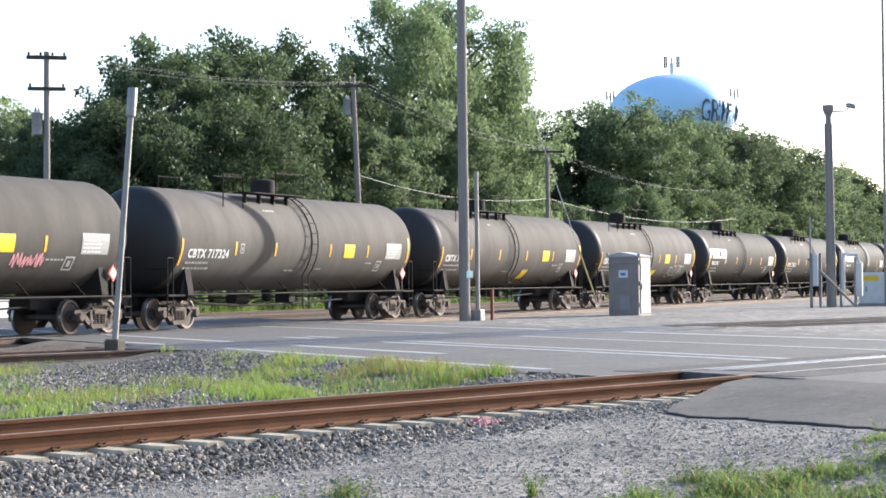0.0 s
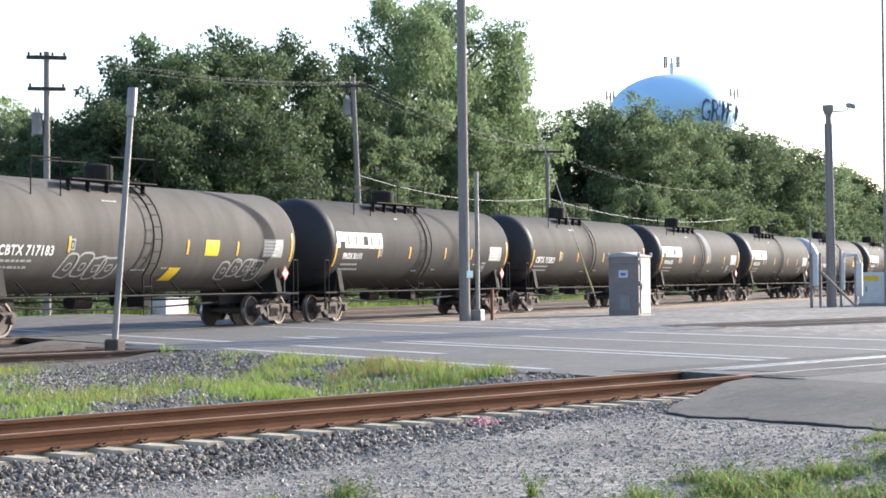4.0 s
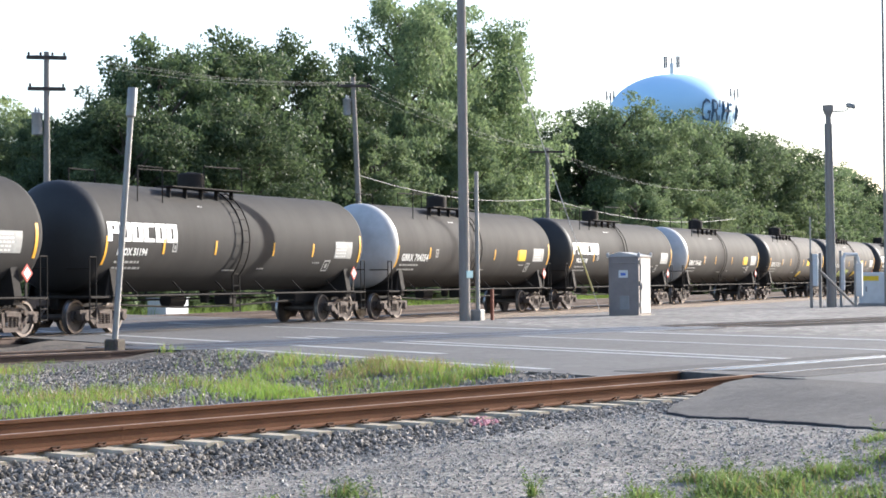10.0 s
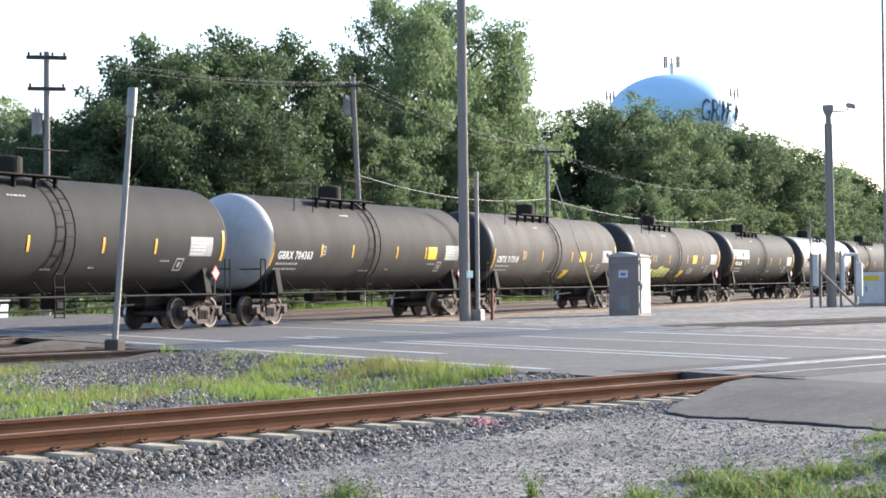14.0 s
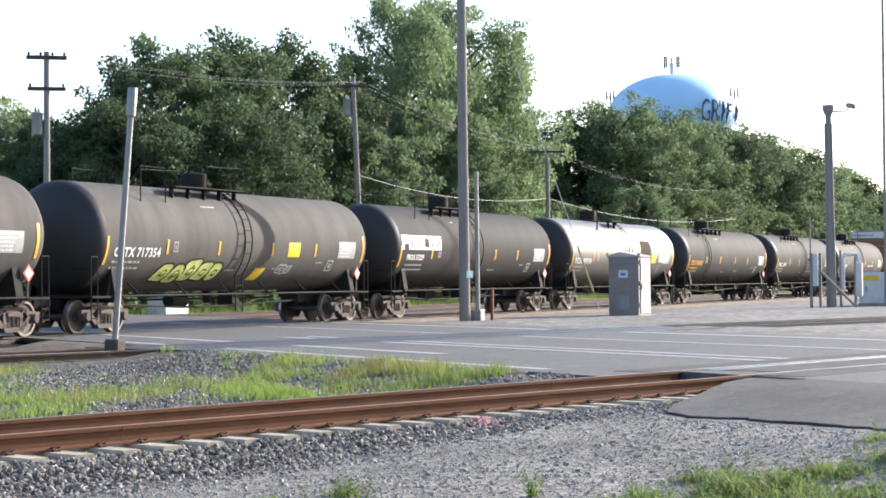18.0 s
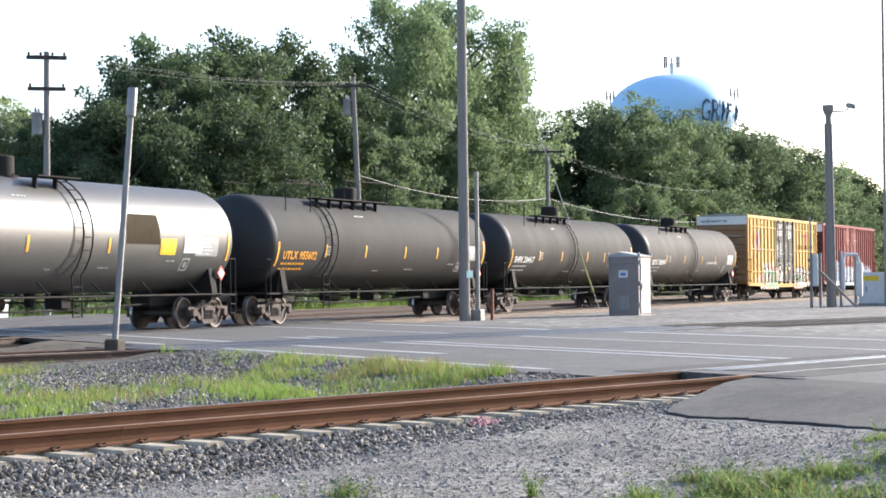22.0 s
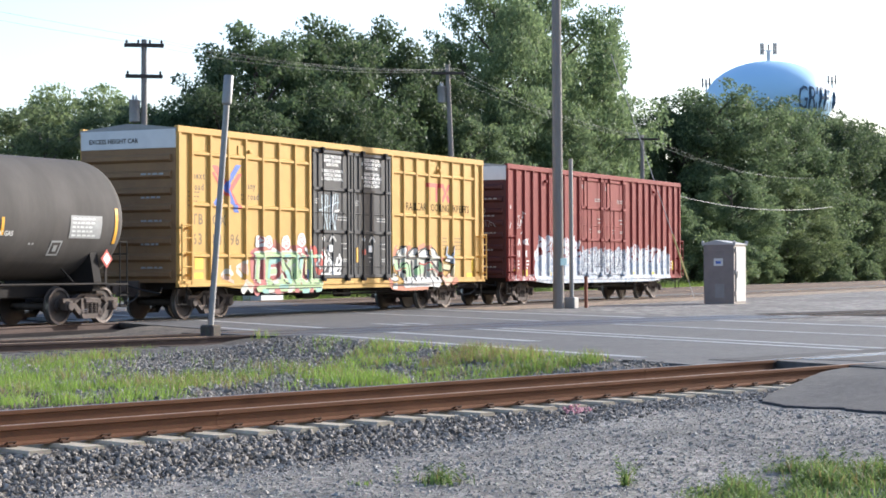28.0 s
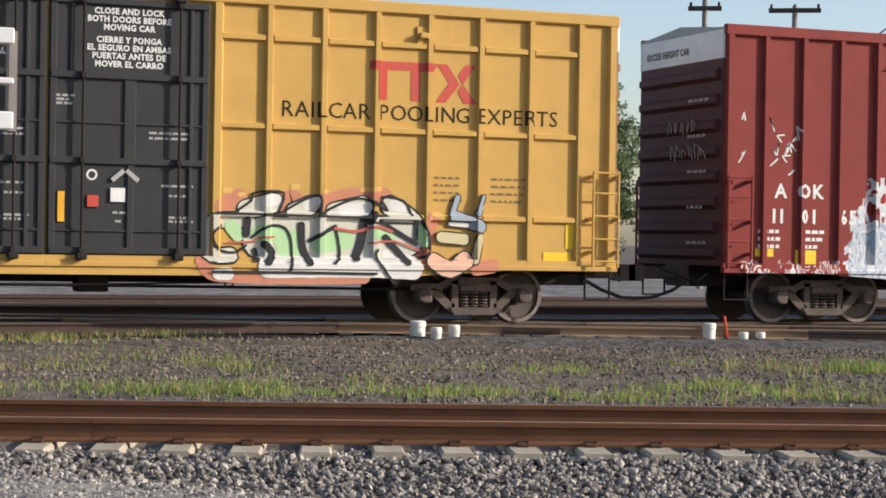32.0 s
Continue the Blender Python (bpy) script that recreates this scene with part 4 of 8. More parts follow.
def weed_edge(a):
    """How near the weeds come to the track, a metres along it."""
    knots = ((15.0, -6.4), (16.2, -5.9), (17.4, -5.6), (18.6, -5.3), (19.0, -5.5), (19.4, -6.2), (19.8, -6.35), (20.4, -6.1), (21.0, -5.8), (23.0, -5.7))
    for (a0, d0), (a1, d1) in zip(knots, knots[1:]):
        if a <= a1:
            return d0 + (d1 - d0) * (a - a0) / (a1 - a0)
    return -5.8


for _ in range(56000):
    a, d = rs.uniform(15.0, 23.0), -5.0 - rs.uniform(0, 1) ** 1.3 * 4.2
    edge_d = weed_edge(a) + 0.35 * noise.noise(Vector((a * 1.7, 0, 2)))
    lump = noise.noise(Vector((a * 1.5, d * 1.5, 9))) + 0.5 * noise.noise(Vector((a * 4.0, d * 4.0, 19)))
    if d > edge_d or lump < rs.uniform(-0.45, 0.5):
        continue
    x, y = by_track(a, d)
    inner = smooth_step((edge_d - d) / 0.5)
    if rs.rand() < 0.035 * (0.4 + inner):
        herbs.append((x, y, ground_z(x, y), rs.uniform(0.12, 0.34) * (0.6 + 0.7 * max(0, lump))))
    weeds.append((x, y, ground_z(x, y), rs.uniform(0.03, 0.17) * (0.7 + 1.8 * max(0, lump)) * (0.4 + 0.6 * inner)))
herbs += [(14.4 + rs.normal(0, 0.02), 5.5 + rs.normal(0, 0.02), ground_z(14.4, 5.5), rs.uniform(0.2, 0.3)) for _ in range(5)]
herbs += [(13.6 + rs.normal(0, 0.10), 6.8 + rs.normal(0, 0.10), ground_z(13.6, 6.8), rs.uniform(0.1, 0.2)) for _ in range(14)]
for cx, cy, r, hh, n in ((13.6, 6.8, 0.16, 0.13, 70), (13.2, 7.3, 0.10, 0.06, 24), (14.4, 5.5, 0.02, 0.20, 16)):
    for _ in range(n):
        x, y = cx + rs.normal(0, r * 0.6), cy + rs.normal(0, r * 0.6)
        weeds.append((x, y, ground_z(x, y), hh * rs.uniform(0.5, 1.2)))
leaf_v, leaf_f = [], []
for x, y, z, h in herbs:
    lean = rs.normal(0, 0.22, 2) * h
    for k in range(int(10 + h * 90)):
        u = rs.uniform(0.1, 1.0)
        p = Vector((x + lean[0] * u, y + lean[1] * u, z + h * u))
        t, up = rs.uniform(0, 6.283), rs.uniform(-0.2, 0.8)
        ln, wd = rs.uniform(0.025, 0.06) * (1.25 - 0.6 * u), rs.uniform(0.006, 0.012)
        out, side = Vector((math.cos(t), math.sin(t), up)) * ln, Vector((-math.sin(t), math.cos(t), rs.uniform(-0.4, 0.4))) * wd
        k4 = len(leaf_v)
        leaf_v += [tuple(p), tuple(p + out * 0.55 + side), tuple(p + out), tuple(p + out * 0.55 - side)]
        leaf_f.append((k4, k4 + 1, k4 + 2, k4 + 3))
me = bpy.data.meshes.new("leafy_weeds")
me.from_pydata(leaf_v, [], leaf_f)
me.materials.append(MATS["weed_leaf"])
tagged(new("leafy_weeds", me), "leafy green weeds at the edge of the gravel", "weeds", kind="stuff")
grass("dry_weeds", weeds[::5], "grass_dry", "dry stalks among the foreground weeds", 8, 0.008)
grass("foreground_weeds", weeds, "weed_leaf", "green weeds and grass at the edge of the gravel", 3, 0.0065)


# ---- freight cars ----
ZC, RT, TANK_X = 2.62, 1.53, 7.85


def on_shell(geo, name, material, parent, x, z, out=0.012, label=""):
    """Bends a flat outline (x along the car, second axis up) round the tank's near side."""
    p0 = math.asin(max(-1, min(1, (z - ZC) / RT)))
    vs = []
    for a, h, *d in geo.v:
        p = p0 + h / RT
        r = RT + out + (d[0] if d else 0)
        vs.append((x + a, -r * math.cos(p), ZC + r * math.sin(p)))
    g = Geo()
    g.v, g.f = vs, geo.f
    return part(name, g, material, parent, label)


def patch(w, h, n=6, skew=0.0):
    g = Geo()
    for i in range(n + 1):
        g.v += [(skew * i / n, h * i / n), (w + skew * i / n, h * i / n)]
    g.f = [(2 * i, 2 * i + 1, 2 * i + 3, 2 * i + 2) for i in range(n)]
    return g


def words(text, size, bold=0.0, spacing=1.0):
    g = Geo()
    g.v, g.f = lettering(text, size, bold, spacing)
    return g


def bars(n, w, h, gap, seed):
    """Writing too small to read: a row of short bars."""
    rnd = random.Random(seed)
    g, x = Geo(), 0
    for _ in range(n):
        ww = w * rnd.uniform(0.5, 1.3)
        k = len(g.v)
        g.v += [(x, 0), (x, h * 0.12), (x, h), (x + ww, 0), (x + ww, h * 0.12), (x + ww, h)]
        g.f += [(k, k + 3, k + 4, k + 1), (k + 1, k + 4, k + 5, k + 2)] + ([(k - 3, k, k + 1, k - 2)] if k else [])
        x += ww + gap
    return g


def bubble_tag(root, x0, z0, w, h, fill, seed):
    """Rounded graffiti letters that lean and overlap: a pale outline, filled where fill names a paint."""
    rnd = random.Random(seed * 3 + int(x0 * 10))
    n = max(3, int(w / 0.62))
    pitch = w / n
    for i in range(n):
        cx, cz = x0 + (i + 0.5) * pitch, h * 0.5 + rnd.uniform(-0.06, 0.06) * h
        rx, rz, lean = pitch * rnd.uniform(0.50, 0.66), h * rnd.uniform(0.42, 0.52), rnd.uniform(-0.15, 0.45)
        wave = [rnd.uniform(0.72, 1.12) for _ in range(7)]
        ring = []
        for q in range(21):
            t = 2 * math.pi * q / 21
            u = q * 7 / 21
            a, b = wave[int(u) % 7], wave[(int(u) + 1) % 7]
            r = a + (b - a) * (u - int(u))
            ex, ez = math.copysign(abs(math.cos(t)) ** 0.6, math.cos(t)), math.copysign(abs(math.sin(t)) ** 0.6, math.sin(t))
            ring.append((cx - x0 + rx * r * ex + lean * rz * r * ez, cz + rz * r * ez))
        if fill:
            g = Geo()
            g.v = [(cx - x0, cz)] + ring
            g.f = [(0, 1 + q, 1 + (q + 1) % 21) for q in range(21)]
            on_shell(g, "sprayed_fill", fill, root, x0, z0, 0.010 + 0.0015 * i)
        loops = [ring, [(cx - x0 + (p - cx + x0) * 0.34 + 0.03, cz + (q - cz) * 0.30) for p, q in ring]]
        for lp, wd in zip(loops, (0.030, 0.018)):
            g = Geo()
            m = len(lp)
            for q in range(m):
                p0, p1, p2 = Vector(lp[q - 1]), Vector(lp[q]), Vector(lp[(q + 1) % m])
                t = (p2 - p0).normalized()
                o = Vector((-t.y, t.x)) * wd
                g.v += [tuple(p1 - o), tuple(p1 + o)]
            g.f = [(2 * q, 2 * q + 1, (2 * q + 3) % (2 * m), (2 * q + 2) % (2 * m)) for q in range(m)]
            on_shell(g, "sprayed_outline", "mark_dark" if fill else "mark_grey", root, x0, z0, 0.011 + 0.0015 * i, "sprayed graffiti outline")


def block_logo():
    """Six blocky shapes in a row, a lettering-like maker's mark."""
    g, s = Geo(), 0.105
    ring = ("11111", "11011", "11011", "11011", "11111")
    hook = ("11111", "11000", "11000", "11000", "11111")
    flag = ("11111", "11011", "11111", "11000", "11000")
    rows = [flag, ring, ring, hook, ring, ring]
    for k, glyph in enumerate(rows):
        for j, row in enumerate(glyph):
            for i, c in enumerate(row):
                if c == "1":
                    x, z = (k * 5.45 + i) * s * 1.04, (4 - j) * s
                    g.add([(x, z), (x + s * 1.04, z), (x + s * 1.04, z + s), (x, z + s)], [(0, 1, 2, 3)])
    return g


MESH = {}


def shared(key, make):
    if key not in MESH:
        MESH[key] = make()
    return MESH[key]


def wheelset_mesh():
    g = Geo()
    for s in (-1, 1):
        prof = [(0.68, 0.0), (0.68, 0.30), (0.665, 0.40), (0.665, 0.485), (0.70, 0.49), (0.715, 0.463), (0.80, 0.455), (0.80, 0.395), (0.765, 0.37), (0.745, 0.16), (0.80, 0.14), (0.80, 0.0)]
        g.lathe([(s * a, max(r, 0.002)) for a, r in prof], "y", 28)
    g.tube([(0, -1.02, 0), (0, 1.02, 0)], 0.085, 10)
    for s in (-1, 1):
        g.lathe([(s * 0.98, 0.11), (s * 1.08, 0.11), (s * 1.09, 0.07)], "y", 12)
        for k in range(3):
            a = 2.094 * k
            g.tube([(math.cos(a) * 0.065, s * 1.085, math.sin(a) * 0.065), (math.cos(a) * 0.065, s * 1.11, math.sin(a) * 0.065)], 0.018, 6)
    me = g.mesh("wheelset", "wheel_iron", True)
    me.materials.append(MATS["tread_steel"])
    me.materials.append(MATS["wheel_rim"])
    for p in me.polygons:
        c = p.center
        r = math.hypot(c.x, c.z)
        if abs(c.y) > 0.795 and 0.40 < r < 0.445:
            p.material_index = 2
        elif abs(c.y) > 0.705 and 0.43 < r < 0.47:
            p.material_index = 1
    return me


def side_frame_mesh():
    g = Geo()
    out = [(-1.12, 0.62), (-0.62, 0.66), (-0.42, 0.76), (0.42, 0.76), (0.62, 0.66), (1.12, 0.62), (1.14, 0.50), (1.04, 0.44), (0.76, 0.46), (0.46, 0.20), (0.36, 0.16),
           (-0.36, 0.16), (-0.46, 0.20), (-0.76, 0.46), (-1.04, 0.44), (-1.14, 0.50)]
    inner = []
    # a cast frame: top bar, two slanting bars, bottom bar, pedestals
    for y0, y1 in ((-0.07, 0.07),):
        g.prism([(-1.12, 0.64), (-0.62, 0.66), (-0.42, 0.76), (0.42, 0.76), (0.62, 0.66), (1.12, 0.64), (1.12, 0.54), (0.60, 0.54), (0.40, 0.64), (-0.40, 0.64), (-0.60, 0.54), (-1.12, 0.54)], "y", y0, y1)
        g.prism([(-0.36, 0.14), (0.36, 0.14), (0.44, 0.26), (-0.44, 0.26)], "y", y0 - 0.03, y1 + 0.03)
        for s in (-1, 1):
            g.prism([(s * 0.40, 0.16), (s * 0.52, 0.26), (s * 0.86, 0.56), (s * 0.68, 0.58), (s * 0.34, 0.30)], "y", y0, y1)
            g.prism([(s * 0.28, 0.24), (s * 0.40, 0.24), (s * 0.40, 0.70), (s * 0.28, 0.70)], "y", y0, y1)
            g.box(s * 0.89 - 0.15, -0.10, 0.34, s * 0.89 + 0.15, 0.10, 0.58, 0.03)
            g.lathe([(-0.15, 0.10), (-0.13, 0.125), (0.0, 0.125)], "y", 12, (s * 0.89, 0, 0.457))
        for sx in (-0.17, 0.0, 0.17):
            for k in range(5):
                g.lathe([(0.27 + k * 0.052, 0.075), (0.285 + k * 0.052, 0.088), (0.30 + k * 0.052, 0.075)], "z", 10, (sx, -0.02, 0))
        g.box(-0.27, -0.11, 0.52, 0.27, 0.11, 0.64, 0.02)
    return g.mesh("side_frame", "truck_iron", True)


def bolster_mesh():
    g = Geo()
    g.box(-0.20, -1.0, 0.50, 0.20, 1.0, 0.72, 0.04)
    g.lathe([(0.70, 0.20), (0.86, 0.20)], "z", 16)
    for s in (-1, 1):
        g.box(s * 0.45 - 0.05, -0.72, 0.38, s * 0.45 + 0.05, 0.72, 0.50, 0.02)
        g.tube([(s * 0.30, -0.2, 0.42), (s * 0.5, -0.2, 0.42)], 0.03, 6)
        for e in (-0.75, 0.75):
            g.box(s * 0.40 - 0.03, e - 0.06, 0.28, s * 0.40 + 0.05, e + 0.06, 0.62, 0.02)
    return g.mesh("truck", "truck_iron", True)


WHEELS = []


def add_trucks(root, centre):
    for s in (-1, 1):
        tk = part("truck", shared("bolster", bolster_mesh), "", root, at=pose(s * centre, 0, 0))
        for e in (-1.02, 1.02):
            part("side_frame", shared("side", side_frame_mesh), "", tk, at=pose(0, e, 0))
        for a in (-0.89, 0.89):
            w = part("wheelset", shared("wheels", wheelset_mesh), "", tk, at=pose(a, 0, 0.457))
            WHEELS.append((w, a))


def tank_car(k, x, half, label, shell="tank_black", white_end=False, logo=False, mark="", mark_mat="mark_white", dome=-0.85, rails=(-5.6, -4.3, -3.9, 0.25), ladder=-0.4, label_x=None, patch_at=None, spray=None, band=None, dark_patch=False, lpg=False, low_label=None, tags=()):
    """A pressure tank car: its origin is on the rail head under its middle; the near side is -y."""
    rnd = random.Random(100 + k)
    root = empty("tank_car", pose(x, Y_TRAIN, 0), label, "tank car", "freight train")
    sh = half - 9.34
    tx = TANK_X + sh

    def tank():
        g = Geo()
        heads = [(math.cos(a) * 0.78, math.sin(a) * RT) for a in np.linspace(0.04, math.pi / 2 - 0.02, 9)]
        rings = [(i * tx / 6, RT) for i in range(-6, 7)]
        g.lathe([(-tx - h, r) for h, r in heads] + rings + [(tx + h, r) for h, r in reversed(heads)], "x", 56, (0, 0, ZC))
        return g.mesh("tank", shell, True)

    part("tank", shared(("tank", shell, round(tx, 2)), tank), "", root)

    def head(s, material):
        g = Geo()
        pts = [(math.cos(a) * 0.786, math.sin(a) * (RT + 0.004)) for a in np.linspace(0.04, math.pi / 2, 9)]
        pr = [(s * (tx + h), r) for h, r in pts] + ([(s * (tx - 0.06), RT + 0.005)] if material == "tank_white" else [])
        g.lathe(pr, "x", 56, (0, 0, ZC))
        return g.mesh("tank_head", material, True)

    # only the -x end is darkened: its shade is in the colour
    part("tank_head", shared(("head", white_end, shell, round(tx, 2)), lambda: head(-1, "tank_white" if white_end else "tank_end_shaded")), "", root,
         "white-painted tank end" if white_end else "tank end with its shade put into a near-black colour")

    for j in range(2):
        bb = bars(3 if j else 5, 0.11, 0.06 if j else 0.11, 0.05, k * 17 + j)
        g = Geo()
        for a, h, *_ in bb.v:
            y, z = 1.0 - a, 3.36 - 0.20 * j + h
            q = min(0.98, math.hypot(y, z - ZC) / (RT + 0.004))
            g.v.append((-tx - 0.786 * math.sqrt(1 - q * q) - 0.02, y, z))
        g.f = bb.f
        part("stencil_line", g, "mark_grey", root)

    # manway housing and platform on top
    def dome_mesh():
        g = Geo()
        g.lathe([(4.06, 0.50), (4.14, 0.50), (4.15, 0.40), (4.62, 0.40), (4.66, 0.36), (4.70, 0.1)], "z", 24)
        for a in range(8):
            g.tube([(math.cos(a * 0.785) * 0.45, math.sin(a * 0.785) * 0.45, 4.1), (math.cos(a * 0.785) * 0.45, math.sin(a * 0.785) * 0.45, 4.19)], 0.025, 6)
        return g.mesh("manway_housing", "frame_black", True)

    part("manway_housing", shared("dome", dome_mesh), "", root, at=pose(dome, 0, 0))
    la, lb, r0, r1 = rails
    for y in (-0.95, 0.95):
        g = Geo()
        g.box(r0, y - 0.28, 4.10, r1, y + 0.28, 4.14, 0.01)
        for px in np.arange(r0 + 0.2, r1, 0.9):
            g.box(px, y - 0.06, ZC + math.sqrt(RT * RT - (y * 0.95) ** 2) - 0.05, px + 0.05, y + 0.06, 4.11)
        part("platform", g, "frame_black", root)
        g = Geo()
        yy = y * 1.2
        zb = ZC + math.sqrt(RT * RT - yy * yy) - 0.02
        g.tube([(la, yy, zb), (la, yy, 4.62), (lb, yy, 4.62), (lb, yy, zb)], 0.02, 6)
        part("handrail", g, "frame_black", root)
        g = Geo()
        g.tube([(r0 + 1.9, yy, 4.14), (r0 + 1.9, yy, 4.78), (r1, yy, 4.82), (r1, yy, 4.14)], 0.02, 6)
        part("handrail", g, "frame_black", root)
    # ladder down the near side
    g = Geo()
    ang = np.linspace(radians(62), radians(-40), 11)
    for dx in (-0.21, 0.21):
        pts = [(ladder + dx, -(RT + 0.13) * math.cos(a), ZC + (RT + 0.13) * math.sin(a)) for a in ang] + [(ladder + dx, -1.30, 0.98), (ladder + dx, -1.30, 0.45)]
        g.tube(pts, 0.022, 6)
    for a in list(np.linspace(radians(58), radians(-38), 9)):
        y, z = -(RT + 0.13) * math.cos(a), ZC + (RT + 0.13) * math.sin(a)
        g.tube([(ladder - 0.21, y, z), (ladder + 0.21, y, z)], 0.015, 6)
    for z in (1.25, 0.9, 0.62, 0.47):
        g.tube([(ladder - 0.21, -1.30, z), (ladder + 0.21, -1.30, z)], 0.015, 6)
    part("ladder", g, "frame_black", root)

    # stub sills, bolster saddles, end platforms, couplers
    def under(s):
        g = Geo()
        g.box(s * (half - 1.0), -0.33, 0.66, s * 5.2, 0.33, 1.02, 0.03)
        g.prism([(-1.35, 0.82), (1.35, 0.82), (1.40, 1.05), (1.25, 1.9), (0.9, 1.45), (0, 1.12), (-0.9, 1.45), (-1.25, 1.9), (-1.40, 1.05)], "x", s * (half - 2.35), s * (half - 2.05))
        g.box(s * (half - 0.95), -1.42, 0.95, s * (half - 1.9), 1.42, 1.01, 0.01)
        for e in (-1, 1):
            g.prism([(s * (half - 2.3), 1.0), (s * (half - 1.85), 1.0), (s * (half - 2.08), 1.75), (s * (half - 2.28), 1.75)], "y", e * 1.22, e * 1.27)
        return g.mesh("stub_sill", "frame_black")

    def cpl(s):
        g = Geo()
        g.box(s * (half - 1.0), -0.10, 0.74, s * (half - 0.12), 0.10, 0.96, 0.03)
        g.prism([(s * (half - 0.24), -0.2), (s * (half + 0.06), -0.2), (s * (half + 0.06), -0.02), (s * (half - 0.08), 0.04), (s * (half - 0.08), 0.18), (s * (half - 0.24), 0.2)], "z", 0.70, 0.99)
        g.tube([(s * (half - 0.6), -0.25, 0.75), (s * (half - 0.3), -0.28, 0.5), (s * half, -0.25, 0.44)], 0.03, 6)
        return g.mesh("coupler", "truck_iron")

    def irons(s, e):
        g = Geo()
        if True:
            for dx in (0.95, 1.25):
                g.tube([(s * (half - dx), e, 1.0), (s * (half - dx), e, 2.05)], 0.02, 6)
                g.tube([(s * (half - dx), e, 0.98), (s * (half - dx), e, 0.42)], 0.02, 6)
            g.tube([(s * (half - 0.95), e, 2.05), (s * (half - 1.25), e, 2.05)], 0.02, 6)
            for z in (0.42, 0.70):
                g.tube([(s * (half - 0.95), e, z), (s * (half - 1.25), e, z)], 0.02, 6)
        g.tube([(s * (half - 0.95), e, 1.75), (s * (half - 0.95), e * 0.3, 1.75)], 0.02, 6)
        return g.mesh("grab_iron", "frame_black")

    for s in (-1, 1):
        part("stub_sill", shared(("sill", s, half), lambda: under(s)), "", root)
        part("coupler", shared(("cpl", s, half), lambda: cpl(s)), "", root)
        for e in (-1.38, 1.38):
            part("grab_iron", shared(("irons", s, e, half), lambda: irons(s, e)), "", root)
        # running rail along each side
    def side_rail(e):
        g = Geo()
        g.tube([(-half + 1.9, e, 1.0), (half - 1.9, e, 1.0)], 0.028, 8)
        for px in np.linspace(-half + 3.2, half - 3.2, 6):
            g.tube([(px, e, 1.0), (px, e * 0.72, 1.38)], 0.022, 6)
        return g.mesh("side_rail", "frame_black")

    for e in (-1.46, 1.46):
        part("side_rail", shared(("rail", e, half), lambda: side_rail(e)), "", root)

    def brake():
        g = Geo()
        g.lathe([(-1.9, 0.02), (-1.88, 0.20), (-1.0, 0.20), (-0.98, 0.02)], "x", 16, (0, 0.3, 0.82))
        g.box(0.9, -0.3, 0.66, 1.35, 0.25, 1.08, 0.03)
        g.tube([(-5.2, -0.25, 0.74), (-2.0, -0.2, 0.62), (1.0, -0.2, 0.62), (5.2, -0.25, 0.74)], 0.03, 6)
        g.tube([(-5.0, 0.5, 0.85), (5.0, 0.5, 0.85)], 0.03, 6)
        g.lathe([(0.72, 0.10), (0.78, 0.14), (1.12, 0.16)], "z", 12, (-0.1, 0, 0))
        return g.mesh("brake_gear", "frame_black", True)

    part("brake_gear", shared("brake", brake), "", root)
    add_trucks(root, half - 2.05)

    # marks
    if logo:
        on_shell(block_logo(), "logo", "mark_white", root, -tx + 0.10, 2.48, label="white block-shaped maker's mark")
    mx = -tx + (0.62 if logo else 0.42)
    if mark:
        on_shell(words(mark, 0.36 if not logo else 0.27, 0.012, 1.12 if not logo else 1.02), "reporting_mark", mark_mat, root, mx, 2.08 if not logo else 2.12)
    for j in range(2):
        on_shell(bars(7, 0.17, 0.07, 0.06, k * 7 + j), "stencil_line", "mark_grey" if mark_mat == "mark_white" else mark_mat, root, mx, 1.90 - 0.16 * j)
    on_shell(patch(0.10, 0.80), "reflector", "mark_yellow", root, -tx + 0.02, 1.85)
    for sx in (-tx + 3.05, -2.05, 1.25, 4.1):
        on_shell(patch(0.10, 0.42), "reflector", "mark_yellow", root, sx + rnd.uniform(-0.3, 0.3), 2.16)
    on_shell(patch(0.12, 0.9), "reflector", "mark_yellow", root, tx - 0.16, 2.0)
    if label_x is not None:
        on_shell(patch(0.78, 0.46), "placard", "label_yellow", root, label_x, 2.14, label="yellow label panel")
    on_shell(patch(1.25, 0.56), "data_panel", "mark_grey", root, tx - 1.95, 2.12)
    for j in range(5):
        on_shell(bars(5, 0.13, 0.045, 0.05, k * 31 + j), "data_line", "mark_white", root, tx - 1.88, 2.17 + 0.10 * j, 0.018)
    fr = Geo()
    for a, b, c, d in ((0, 0, 0.42, 0.05), (0, 0.36, 0.42, 0.41), (0, 0.05, 0.05, 0.36), (0.37, 0.05, 0.42, 0.36), (0.14, 0.12, 0.28, 0.29)):
        fr.add([(a, b), (c, b), (c, d), (a, d)], [(0, 1, 2, 3)])
    on_shell(fr, "stencil_box", "mark_grey", root, tx - 2.55, 1.70)
    sm = Geo()
    for a, b, c, d in ((0, 0, 0.24, 0.04), (0, 0.26, 0.24, 0.30), (0, 0.04, 0.04, 0.26), (0.20, 0.04, 0.24, 0.26), (0.09, 0.08, 0.15, 0.2)):
        sm.add([(a, b), (c, b), (c, d), (a, d)], [(0, 1, 2, 3)])
    on_shell(sm, "stencil_box", "mark_grey", root, -tx + 3.4, 2.22)
